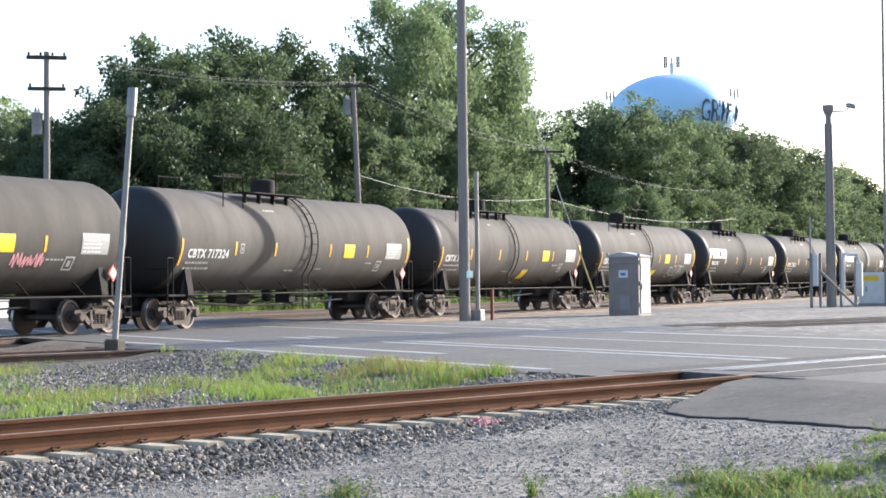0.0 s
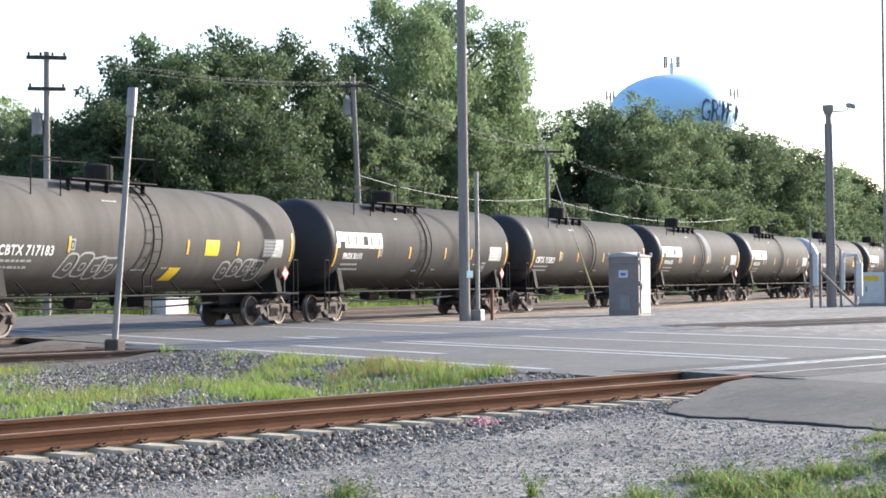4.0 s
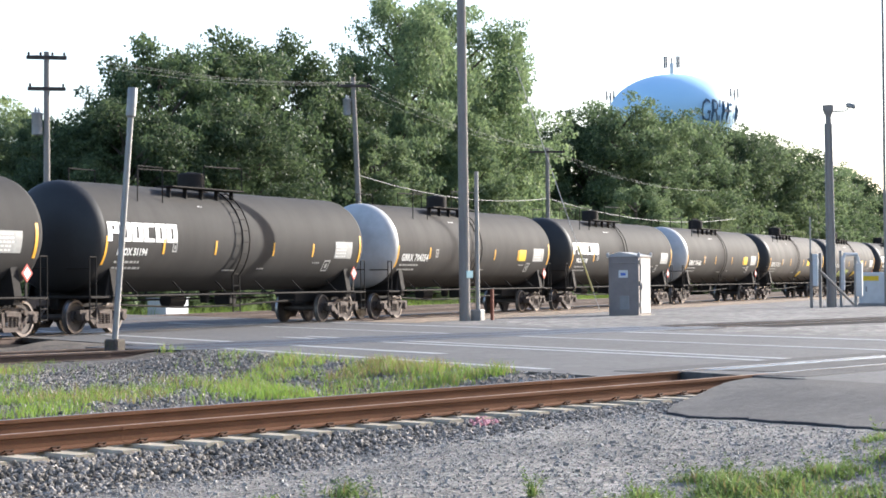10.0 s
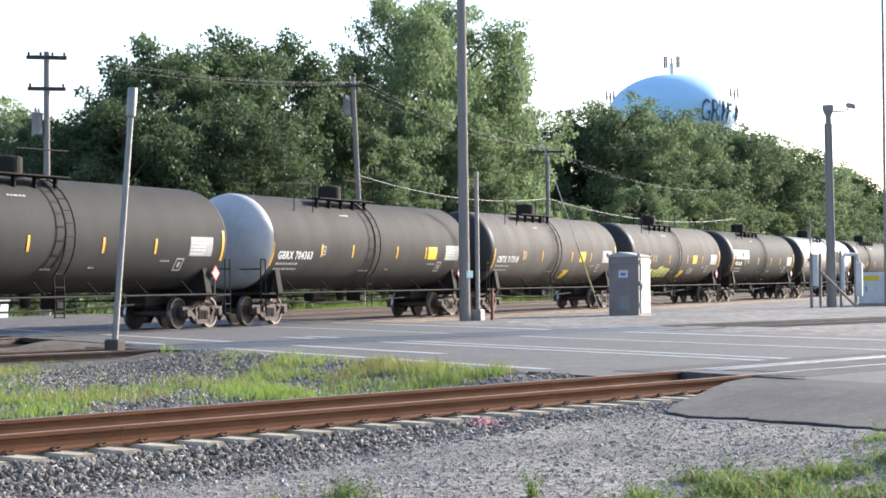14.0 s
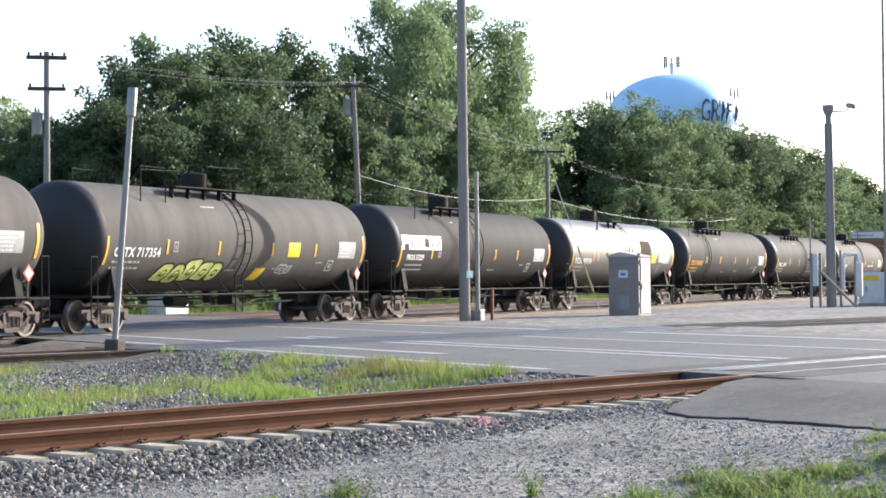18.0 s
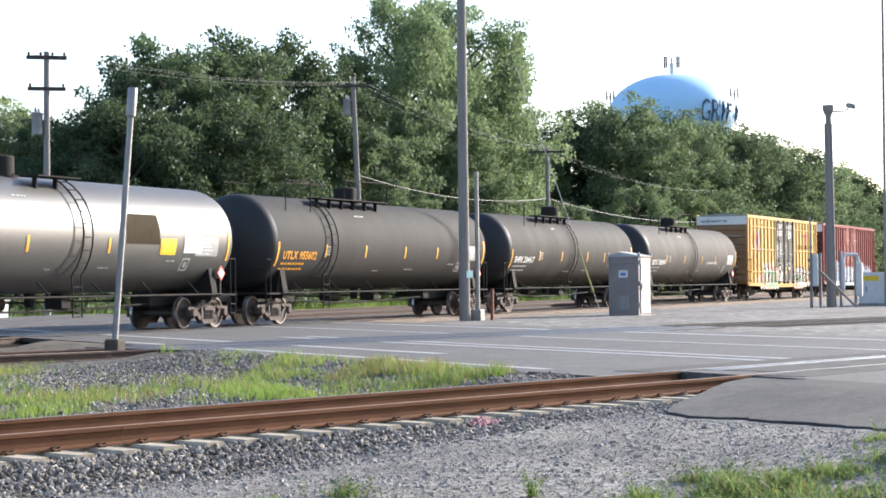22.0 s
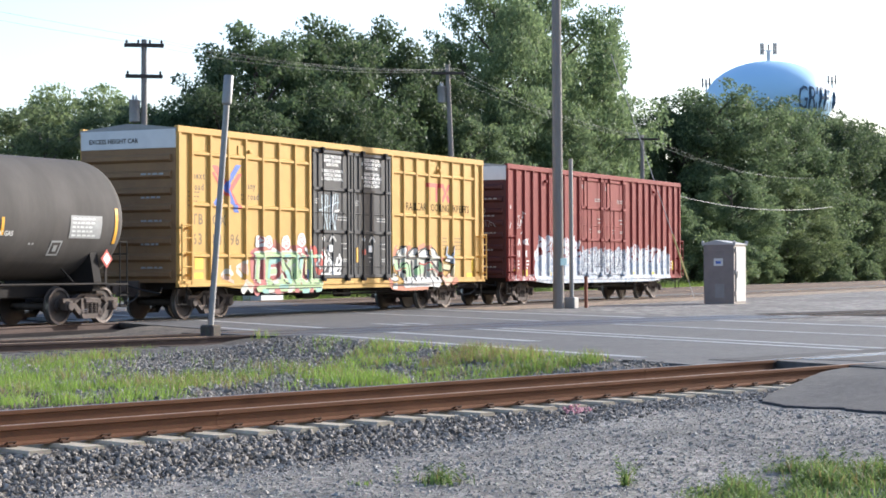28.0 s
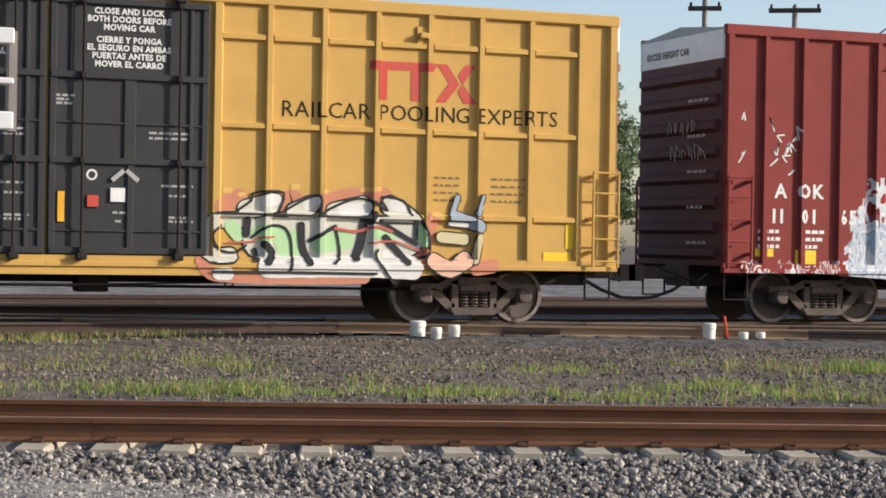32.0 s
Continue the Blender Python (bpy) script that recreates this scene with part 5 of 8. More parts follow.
    for j, (xx, zz) in enumerate(((tx - 3.4, 1.95), (0.9 + rnd.uniform(-1, 1), 1.75), (-1.2, 1.7), (-2.5, 3.55))):
        on_shell(bars(rnd.randint(2, 5), 0.12, 0.05, 0.05, k * 13 + j), "stencil_line", "mark_grey", root, xx, zz)
    if lpg:
        on_shell(words("LIQUEFIED PETROLEUM GAS", 0.17, 0.004), "stencil_line", "mark_white", root, tx - 6.2, 2.15)
    # hazard placard on a holder at each end
    g = Geo()
    g.box(-0.17, -0.012, -0.17, 0.17, 0.012, 0.17, 0.004, pose(0, 0, 0, 0, 45, 0))
    pl = part("hazard_placard", g, "mark_red", root, "red diamond placard with a white centre", at=pose(tx - 0.35, -1.40, 1.62))
    g = Geo()
    g.box(-0.11, -0.018, -0.11, 0.11, -0.010, 0.11, 0.0, pose(0, 0, 0, 0, 45, 0))
    part("placard_centre", g, "mark_white", pl)
    g = Geo()
    g.box(tx - 0.40, -1.385, 1.0, tx - 0.30, -1.36, 1.62, 0.006)
    part("placard_holder", g, "frame_black", root)
    if patch_at is not None:
        a, b = patch_at
        g = Geo()
        n = 18
        for i in range(n + 1):
            g.v += [(0, -0.4 + i * 1.9 / n), (b - a, -0.4 + i * 1.9 / n)]
        g.f = [(2 * i, 2 * i + 1, 2 * i + 3, 2 * i + 2) for i in range(n)]
        on_shell(g, "repaint_patch", "patch_grey", root, a, 2.6, 0.008, "pale grey repainted patch")
    if low_label is not None:
        on_shell(patch(0.62, 0.50, 6, 0.16), "placard", "label_yellow", root, low_label, 1.42, label="yellow label panel")
    for x0, z0, w, h, fill in tags:
        bubble_tag(root, x0, z0, w, h, fill, k)
    if dark_patch:
        on_shell(patch(1.7, 0.85, 12), "worn_patch", "mark_dark", root, 2.2, 2.42, 0.008, "dull dark patch on the gloss paint")
        on_shell(patch(1.0, 0.5), "data_panel", "mark_white", root, 5.2, 2.2, 0.016)
    if spray:
        sm_, sx, sz, sc = spray
        g = Geo()
        pts, x0 = [], 0.0
        for i in range(11):
            pts.append((x0, rnd.uniform(0, 0.12) * sc))
            pts.append((x0 + rnd.uniform(0.02, 0.12) * sc, rnd.uniform(0.28, 0.5) * sc))
            x0 += rnd.uniform(0.08, 0.2) * sc
        fine = []
        for i in range(len(pts) - 1):
            p0, p1, p2, p3 = pts[max(i - 1, 0)], pts[i], pts[i + 1], pts[min(i + 2, len(pts) - 1)]
            for q in (0, 0.25, 0.5, 0.75):
                fine.append(tuple(0.5 * (2 * b + (c - a) * q + (2 * a - 5 * b + 4 * c - d) * q * q + (3 * b - a - 3 * c + d) * q ** 3) for a, b, c, d in zip(p0, p1, p2, p3)))
        wd = 0.028 * sc
        for (xa, za), (xb, zb) in zip(fine, fine[1:]):
            ln = math.hypot(xb - xa, zb - za) + 1e-6
            ox, oz = -(zb - za) / ln * wd, (xb - xa) / ln * wd
            g.add([(xa - ox, za - oz), (xb - ox, zb - oz), (xb + ox, zb + oz), (xa + ox, za + oz)], [(0, 1, 2, 3)])
        on_shell(g, "sprayed_tag", sm_, root, sx, sz, label="sprayed graffiti tag")
    return root


SPEED, COUPLER_0 = 11.528, 44.95
CAR_L = [18.62] * 4 + [18.52] * 5 + [18.35] + [18.45, 18.45, 18.7, 18.35, 18.6, 20.05, 19.0, 19.77]
W_, O_ = "mark_white", "mark_orange"
TANKS = [
    dict(label="dirty black tank car with yellow label and pink tag", shell="tank_brown", label_x=2.2, spray=("spray_pink", 3.0, 1.75, 0.9)),
    dict(label="dirty black tank car with yellow label and white reporting mark", mark="CBTX 717324", shell="tank_brown", label_x=2.6, dome=-0.3, rails=(-4.8, -3.6, -3.4, 0.4), ladder=0.2),
    dict(label="dirty black tank car with two yellow labels", mark="CBTX 717337", shell="tank_brown", label_x=3.0, low_label=1.0),
    dict(label="dirty grey-black tank car with silver graffiti outlines", mark="CBTX 717183", label_x=2.4, shell="tank_brown", low_label=0.6, tags=((-4.6, 1.45, 2.6, 0.85, ""), (3.5, 1.45, 2.6, 0.75, ""))),
    dict(label="black tank car with white block maker's mark", logo=True, mark="PROX 51111"),
    dict(label="black tank car with yellow tilted label", mark="CBTX 715823", shell="tank_dark", label_x=4.1, dome=-0.75, rails=(-4.9, -3.8, -3.2, 0.5), ladder=-0.2),
    dict(label="black tank car with maker's mark and pale repainted patch", logo=True, mark="PROX 51151", patch_at=(0.7, 1.6)),
    dict(label="black tank car with white block maker's mark", logo=True, mark="PROX 51194"),
    dict(label="dark tank car with white-painted end and yellow label", white_end=True, mark="GBRX 704354", label_x=4.2, shell="tank_dark"),
    dict(label="black tank car with white block maker's mark", logo=True, mark="PROX 51198"),
    dict(label="dark tank car with white-painted end and yellow label", white_end=True, mark="GBRX 704363", label_x=4.2, shell="tank_dark"),
    dict(label="weathered brown-black tank car with faded marks", mark="CBTX 717319", shell="tank_brown", label_x=2.6, dome=-0.3, low_label=0.9),
    dict(label="weathered brown tank car with lime graffiti tag", mark="CBTX 717354", shell="tank_brown", label_x=2.4, low_label=0.5, tags=((-4.9, 1.36, 3.5, 0.86, "spray_lime"), (2.0, 1.6, 0.9, 0.35, ""))),
    dict(label="black tank car with white block maker's mark", logo=True, mark="PROX 51229"),
    dict(label="glossy black tank car with white reporting mark", shell="tank_gloss", mark="TCIX 300104", label_x=4.0, rails=(-3.4, -3.3, -1.4, 0.5), dome=-1.4, ladder=0.2, dark_patch=True),
    dict(label="long black tank car with orange reporting mark", mark="UTLX 955602", mark_mat=O_, dome=-0.75, rails=(-7.3, -5.6, -5.0, 0.3), ladder=-4.8),
    dict(label="dark tank car with white reporting mark", mark="SHPX 204417", shell="tank_dark", dome=0.6),
    dict(label="dark grey tank car with stencilled gas lettering", mark="CBTX 788090", shell="tank_brown", lpg=True, dome=-0.2),
]
TRAIN = []
place = COUPLER_0 - CAR_L[0]
for i, spec in enumerate(TANKS):
    ln = CAR_L[i]
    TRAIN.append((tank_car(i, place + ln / 2, ln / 2, **spec), place + ln / 2))
    place += ln


def box_car(x, label, paint, end_shaded_paint, ribs_h, n_ribs, mark, half=10.48, yellow=True):
    """A high-cube box car with double plug doors; near side is -y."""
    root = empty("box_car", pose(x, Y_TRAIN, 0), label, "box car", "freight train")
    hb, yf, z0, z1, dw = 9.465, 1.53, 0.78, 5.15, 2.52
    g = Geo()
    if yellow:
        g.box(-1.0, -yf + 0.004, 1.02, 1.0, yf - 0.004, 5.018, 0.0)
        part("body", g, paint, root)
        for s, pt in ((-1, "box_yellow"), (1, "box_yellow")):
            g = Geo()
            g.box(s * 0.9, -yf, 1.02, s * hb, yf, 5.02, 0.02)
            part("side_panel", g, pt, root)
    else:
        g.box(-hb, -yf, 1.02, hb, yf, 5.02, 0.02)
        part("body", g, paint, root)
    g = Geo()
    g.box(-hb - 0.004, -yf - 0.07, 4.96, hb + 0.004, -yf + 0.05, z1, 0.02)
    g.box(-hb - 0.004, yf - 0.05, 4.96, hb + 0.004, yf + 0.07, z1, 0.02)
    part("top_chord", g, paint, root)
    g = Geo()
    prof = [(-yf - 0.03, 5.09), (0, 5.24), (yf + 0.03, 5.09), (yf + 0.03, 5.0), (-yf - 0.03, 5.0)]
    g.prism(prof, "x", -hb - 0.02, hb + 0.02)
    for i in range(20):
        xx = -hb + 0.45 + i * 0.95
        g.prism([(-yf, 5.10), (0, 5.265), (yf, 5.10), (yf, 5.05), (-yf, 5.05)], "x", xx, xx + 0.08)
    part("roof", g, "galvanised", root)
    # side sills, deeper between the trucks
    for c in (-1, 1):
        g = Geo()
        for s in (-1, 1):
            e = s * (yf + 0.03)
            g.prism([(0.0, 1.05), (c * hb, 1.05), (c * hb, z0 + 0.10), (c * (hb - 2.0), z0 + 0.10), (c * (hb - 3.9), z0 - 0.02), (0.0, z0 - 0.02)], "y", e - 0.04, e + 0.04)
            g.box(0.0, e - 0.02, z0 + 0.10, c * hb, e + 0.075 * s, z0 + 0.18, 0.01)
        part("side_sill", g, "box_yellow" if yellow else paint, root)
    step = (hb - dw) / n_ribs
    rib_at = [hb - 0.06] + [hb - 0.70 - 0.89 * i for i in range(7)] + [dw + 0.08] if yellow else [hb - 0.06 - i * (step - 0.01) for i in range(n_ribs + 1)]
    n_ribs = len(rib_at) - 1
    for s in (-1, 1):
        for side in (-1, 1):
            for i in range(n_ribs + 1):
                xx = side * rib_at[i]
                w = 0.07 if i not in (0, n_ribs) else 0.09
                if i == 0:
                    xx -= side * 0.05
                g = Geo()
                e0, e1 = s * yf, s * (yf + 0.075)
                g.prism([(xx - w, e0), (xx - w * 0.6, e1), (xx + w * 0.6, e1), (xx + w, e0)], "z", 1.0, 4.97)
                part("rib", g, "box_yellow" if yellow else paint, root)
            if ribs_h and s == -1:
                for zz in (4.46, 3.09, 1.72):
                    for i in range(n_ribs):
                        xa = side * (rib_at[i] - 0.07)
                        xb = side * (rib_at[i + 1] + 0.07)
                        if i == 0:
                            continue
                        g = Geo()
                        e0, e1 = s * yf, s * (yf + 0.06)
                        g.prism([(e0, zz - 0.06), (e1, zz - 0.035), (e1, zz + 0.035), (e0, zz + 0.06)], "x", min(xa, xb), max(xa, xb))
                        part("cross_rib", g, "box_yellow" if yellow else paint, root)
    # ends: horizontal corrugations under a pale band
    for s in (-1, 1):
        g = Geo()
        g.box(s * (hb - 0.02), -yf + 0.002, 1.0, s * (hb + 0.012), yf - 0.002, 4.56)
        # end panel and corrugations take the side colour darkened for shade
        en = part("end_panel", g, end_shaded_paint, root)
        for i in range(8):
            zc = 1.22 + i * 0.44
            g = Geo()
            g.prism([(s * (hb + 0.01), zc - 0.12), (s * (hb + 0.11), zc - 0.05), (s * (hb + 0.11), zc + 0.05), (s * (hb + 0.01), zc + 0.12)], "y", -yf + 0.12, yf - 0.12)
            part("corrugation", g, end_shaded_paint, en)
        g = Geo()
        g.box(s * (hb - 0.02), -yf - 0.002, 4.56, s * (hb + 0.03), yf + 0.002, 5.06, 0.01)
        band = part("end_band", g, "roof_white", root, "pale band across the top of the end")
        v, f = lettering("EXCESS HEIGHT CAR", 0.17, 0.004)
        tg = Geo()
        tg.add([(s * (hb + 0.036), -s * -1 * (a - 1.25), 4.72 + b) for a, b in v], f)
        part("lettering", tg, "mark_dark", band)
        for j in range(5):
            bb = bars(4, 0.14, 0.05, 0.05, 900 + j)
            tg = Geo()
            tg.add([(s * (hb + 0.125), -0.5 + a * (1 if s < 0 else -1) * -1, 3.85 - 0.62 * j + b) for a, b, *_ in bb.v], bb.f)
            part("stencil_line", tg, "mark_grey", root)
        if not yellow:
            rnd = random.Random(77)
            for zz, y0, n in ((3.30, 0.2, 5), (2.86, 0.1, 6)):
                for i in range(n):
                    g = Geo()
                    yy = y0 - 0.22 * i
                    pts = [(s * (hb + 0.13), yy + rnd.uniform(-0.04, 0.04), zz + rnd.uniform(0, 0.05)), (s * (hb + 0.13), yy + rnd.uniform(-0.05, 0.05), zz + rnd.uniform(0.18, 0.26)),
                           (s * (hb + 0.13), yy - rnd.uniform(0.08, 0.16), zz + rnd.uniform(0.1, 0.24)), (s * (hb + 0.13), yy - rnd.uniform(0.02, 0.18), zz + rnd.uniform(-0.02, 0.06))]
                    g.tube(pts, 0.010, 5)
                    part("chalk_scribble", g, "mark_grey", root)
    # plug doors
    dmat = "door_black" if yellow else paint
    for s in (-1, 1):
        for d in (-1, 1):
            e0, e1 = s * (yf - 0.03), s * (yf + 0.05)
            a, b = (0.02, dw - 0.06) if d > 0 else (-dw + 0.06, -0.02)
            g = Geo()
            g.box(a, e0, 1.06, b, e1, 4.93, 0.015)
            door = part("door", g, "door_sprayed" if yellow and d < 0 and s < 0 else dmat, root, "black plug door with locking rods" if yellow else "red plug door with locking rods")
            for zz, hw, out in ((1.12, 0.05, 0.05), (1.42, 0.02, 0.025), (2.47, 0.05, 0.05), (3.04, 0.02, 0.025), (3.75, 0.05, 0.05), (4.87, 0.05, 0.05)):
                g = Geo()
                g.box(a + 0.02, e1, zz - hw, b - 0.02, e1 + s * out, zz + hw, 0.01)
                part("door_rail", g, dmat, door)
            for xx, hw, z0_, z1_ in ((a + 0.06, 0.05, 1.08, 4.90), (b - 0.06, 0.05, 1.08, 4.90), (a + 0.34, 0.03, 3.77, 4.86), (b - 0.28, 0.03, 1.13, 4.86), ((a + b) / 2, 0.09, 2.49, 3.73), ((a + b) / 2 + 0.02, 0.05, 1.13, 2.45)):
                g = Geo()
                g.box(xx - hw, e1, z0_, xx + hw, e1 + s * 0.03, z1_, 0.01)
                part("door_post", g, "door_sprayed" if yellow and d < 0 and s < 0 else dmat, door)
            for xx in (a + 0.50, b - 0.47):
                for z0_, z1_, dd in ((0.98, 1.08, 0.17), (4.90, 4.99, 0.14)):
                    g = Geo()
                    g.box(xx - 0.08, e1 + s * 0.02, z0_, xx + 0.08, e1 + s * dd, z1_, 0.02)
                    part("rod_bracket", g, "frame_black" if yellow else paint, door)
                g = Geo()
                g.tube([(xx, e1 + s * 0.09, 0.98), (xx, e1 + s * 0.09, 4.98)], 0.022, 8)
                for zz in (1.12, 2.47, 3.75, 4.87):
                    g.box(xx - 0.04, e1 + s * 0.03, zz - 0.05, xx + 0.04, e1 + s * 0.115, zz + 0.05, 0.01)
                part("locking_rod", g, "frame_black" if yellow else paint, door)
            if s == -1:
                lines = (("CLOSE THIS DOOR", "BEFORE CLOSING", "MAIN DOOR", "", "CIERRE ESTA PUERTA", "ANTES DE CERRAR", "LA PUERTA PRINCIPAL") if d < 0 else
                         ("CLOSE AND LOCK", "BOTH DOORS BEFORE", "MOVING CAR", "", "CIERRE Y PONGA", "EL SEGURO EN AMBAS", "PUERTAS ANTES DE", "MOVER EL CARRO"))
                cx = (a + b) / 2 - 0.02
                if yellow:
                    zz = 4.69
                    for w in lines:
                        if w:
                            v, f = lettering(w, 0.125, 0.005, 1.08)
                            wd = max(p[0] for p in v)
                            k = min(1.0, 1.28 / wd) if len(w) > 16 else 0.95
                            for lv, lf in letters_of(v, f):
                                tg = Geo()
                                tg.add([(cx + (q - wd / 2) * k, e1 - 0.004, zz + h) for q, h in lv], lf)
                                part("lettering", tg, "mark_white", door)
                        zz -= 0.122 if w else 0.065
                    # a white ring mark and two crossed tags
                    g = Geo()
                    for q in range(14):
                        u0, u1 = 6.283 * q / 14, 6.283 * (q + 1) / 14
                        g.add([(a + 0.66 + r * math.cos(u), e1 - 0.004, 2.26 + r * math.sin(u)) for u, r in ((u0, 0.085), (u1, 0.085), (u1, 0.055), (u0, 0.055))], [(0, 1, 2, 3)])
                    part("ring_mark", g, "mark_white", door)
                    for q in (-1, 1):
                        g = Geo()
                        g.box(-0.12, -0.002, -0.035, 0.12, 0.002, 0.035, 0, pose(a + 1.16 + q * 0.11, e1 - 0.032, 2.26, 0, q * 40, 0))
                        part("taped_tag", g, "mark_grey", door)
                for j, (qx, qz, qw, qh, mm) in enumerate(((0.94, 1.86, 0.22, 0.21, "mark_white"), (0.59, 1.78, 0.17, 0.17, "mark_red" if d > 0 else "mark_grey"), (0.15, 1.55, 0.10, 0.45, "mark_yellow"))):
                    if yellow and (d > 0 or j == 0):
                        tg = Geo()
                        tg.box(a + qx, e1 - 0.034, qz, a + qx + qw, e1 - 0.002, qz + qh)
                        part("decal", tg, mm, door)
                for j, (qx, qz, n) in enumerate(((0.10, 3.42, 3), (0.10, 3.36, 2), (0.10, 3.30, 2), (1.52, 2.90, 5), (1.52, 2.82, 5), (1.72, 2.10, 4), (1.84, 1.95, 3), (1.84, 1.62, 3), (1.84, 1.56, 3), (0.98, 1.68, 2), (1.02, 1.55, 1))):
                    bb = bars(n, 0.10, 0.035, 0.03, 50 + j + d)
                    tg = Geo()
                    tg.add([(a + qx + q, e1 - 0.004 if qx < 1.5 else e1 - 0.005, qz + h + (0.0 if yellow else 1.2)) for q, h, *_ in bb.v], bb.f)
                    part("stencil_line", tg, "mark_grey", door)
    # ladders at the corners, sill steps, brackets
    for s in (-1, 1):
        for c in (-1, 1):
            g = Geo()
            xa, e = c * (hb - 0.03), s * (yf + 0.17)
            for xx in (xa, xa - c * 0.46):
                g.tube([(xx, e, 0.95), (xx, e, 2.55)], 0.022, 6)
                for zz in (1.2, 1.75, 2.45):
                    g.box(xx - 0.03, e - s * 0.16, zz - 0.03, xx + 0.03, e, zz + 0.03, 0.006)
            for zz in (1.05, 1.42, 1.80, 2.18, 2.52):
                g.tube([(xa, e, zz), (xa - c * 0.46, e, zz)], 0.018, 6)
            part("ladder", g, paint, root)
            g = Geo()
            g.tube([(xa - c * 0.05, s * 1.5, 0.9), (xa - c * 0.05, s * 1.5, 0.42), (xa - c * 0.5, s * 1.5, 0.42), (xa - c * 0.5, s * 1.5, 0.9)], 0.022, 6)
            part("sill_step", g, "frame_black", root)
            g = Geo()
            xx = c * (hb - 3.3)
            g.box(xx - 0.3, s * (yf + 0.004), 4.50, xx + 0.3, s * (yf + 0.03), 4.78, 0.004)
            g.box(xx - c * 0.2 - 0.08, s * yf, 4.58, xx - c * 0.2 + 0.08, s * (yf + 0.13), 4.68, 0.02)
            part("bracket", g, paint, root)
    # underframe, couplers
    g = Geo()
    g.box(-half + 1.0, -0.32, 0.62, half - 1.0, 0.32, 1.03, 0.02)
    for xx in np.linspace(-hb + 0.4, hb - 0.4, 13):
        g.box(xx - 0.06, -1.48, 0.82, xx + 0.06, 1.48, 1.02)
    part("underframe", g, "frame_black", root)
    g = Geo()
    g.lathe([(-1.9, 0.02), (-1.88, 0.2), (-0.9, 0.2), (-0.88, 0.02)], "x", 16, (0, -0.75, 0.66))
    g.box(0.6, -0.9, 0.48, 1.1, -0.5, 0.82, 0.03)
    g.tube([(-6, -0.9, 0.62), (6, -0.9, 0.55)], 0.025, 6)
    for xx in (-3.6, -1.0, 2.8):
        g.tube([(xx, -1.45, 0.85), (xx, -1.45, 0.60), (xx + 0.12, -1.45, 0.60), (xx + 0.12, -1.45, 0.85)], 0.018, 6)
    g.tube([(-5.6, -1.42, 0.70), (0, -1.42, 0.60), (5.6, -1.42, 0.70)], 0.014, 6)
    part("brake_gear", g, "frame_black", root)
    for s in (-1, 1):
        g = Geo()
        g.box(s * (half - 1.1), -0.10, 0.74, s * (half - 0.12), 0.10, 0.96, 0.03)
        g.box(s * (half - 1.05), -0.38, 0.62, s * (half - 0.95), 0.38, 1.05, 0.03)
        g.prism([(s * (half - 0.24), -0.2), (s * (half + 0.06), -0.2), (s * (half + 0.06), -0.02), (s * (half - 0.08), 0.04), (s * (half - 0.08), 0.18), (s * (half - 0.24), 0.2)], "z", 0.70, 0.99)
        part("coupler", g, "truck_iron", root)
        g = Geo()
        g.tube([(s * (half - 1.0), -0.35, 0.72), (s * (half - 0.7), -0.4, 0.55), (s * (half - 0.3), -0.38, 0.42), (s * (half + 0.05), -0.3, 0.40)], 0.032, 8)
        g.tube([(s * (half - 1.0), -1.1, 0.86), (s * (half - 0.75), -1.2, 0.72), (s * (half - 0.6), -0.8, 0.80), (s * (half - 0.45), -0.2, 0.98)], 0.02, 6)
        part("brake_hose", g, "cable_black", root)
    add_trucks(root, 7.12)
    yp = -yf - 0.006
    rib_x = [c * r for c in (-1, 1) for r in rib_at]
    cross_z = (4.46, 3.09, 1.72) if ribs_h else ()

    def drape(vs, fs, out):
        """Lays a flat outline on the panels and over the ribs that stand proud of them."""
        bm = bmesh.new()
        pts = [bm.verts.new((x, 0, z)) for x, z in vs]
        for q in fs:
            if len(set(q)) > 2:
                bm.faces.new([pts[i] for i in q])
        lo, hi = min(v[0] for v in vs), max(v[0] for v in vs)
        for r in rib_x:
            for k in (-0.07, -0.042, 0.042, 0.07):
                if lo < r + k < hi:
                    bmesh.ops.bisect_plane(bm, geom=bm.verts[:] + bm.edges[:] + bm.faces[:], plane_co=(r + k, 0, 0), plane_no=(1, 0, 0))
        low, top = min(v[1] for v in vs), max(v[1] for v in vs)
        for k in [zz + e for zz in cross_z for e in (-0.06, -0.035, 0.035, 0.06)] + [0.86, 0.88, 0.96, 0.98, 1.05, 1.07]:
            if low < k < top:
                bmesh.ops.bisect_plane(bm, geom=bm.verts[:] + bm.edges[:] + bm.faces[:], plane_co=(0, 0, k), plane_no=(0, 0, 1))
        for v in bm.verts:
            q = min(abs(v.co.x - r) for r in rib_x)
            proud = 0.075 * max(0.0, min(1.0, (0.07 - q) / 0.028))
            for zz in cross_z:
                proud = max(proud, 0.06 * max(0.0, min(1.0, (0.06 - abs(v.co.z - zz)) / 0.025)))
            if v.co.z < 1.06:
                proud = max(proud, 0.107 if 0.87 < v.co.z < 0.97 else 0.072)
            v.co.y = -yf - out - proud
        bm.verts.index_update()
        tg = Geo()
        tg.v, tg.f = [tuple(v.co) for v in bm.verts], [tuple(v.index for v in q.verts) for q in bm.faces]
        bm.free()
        return tg

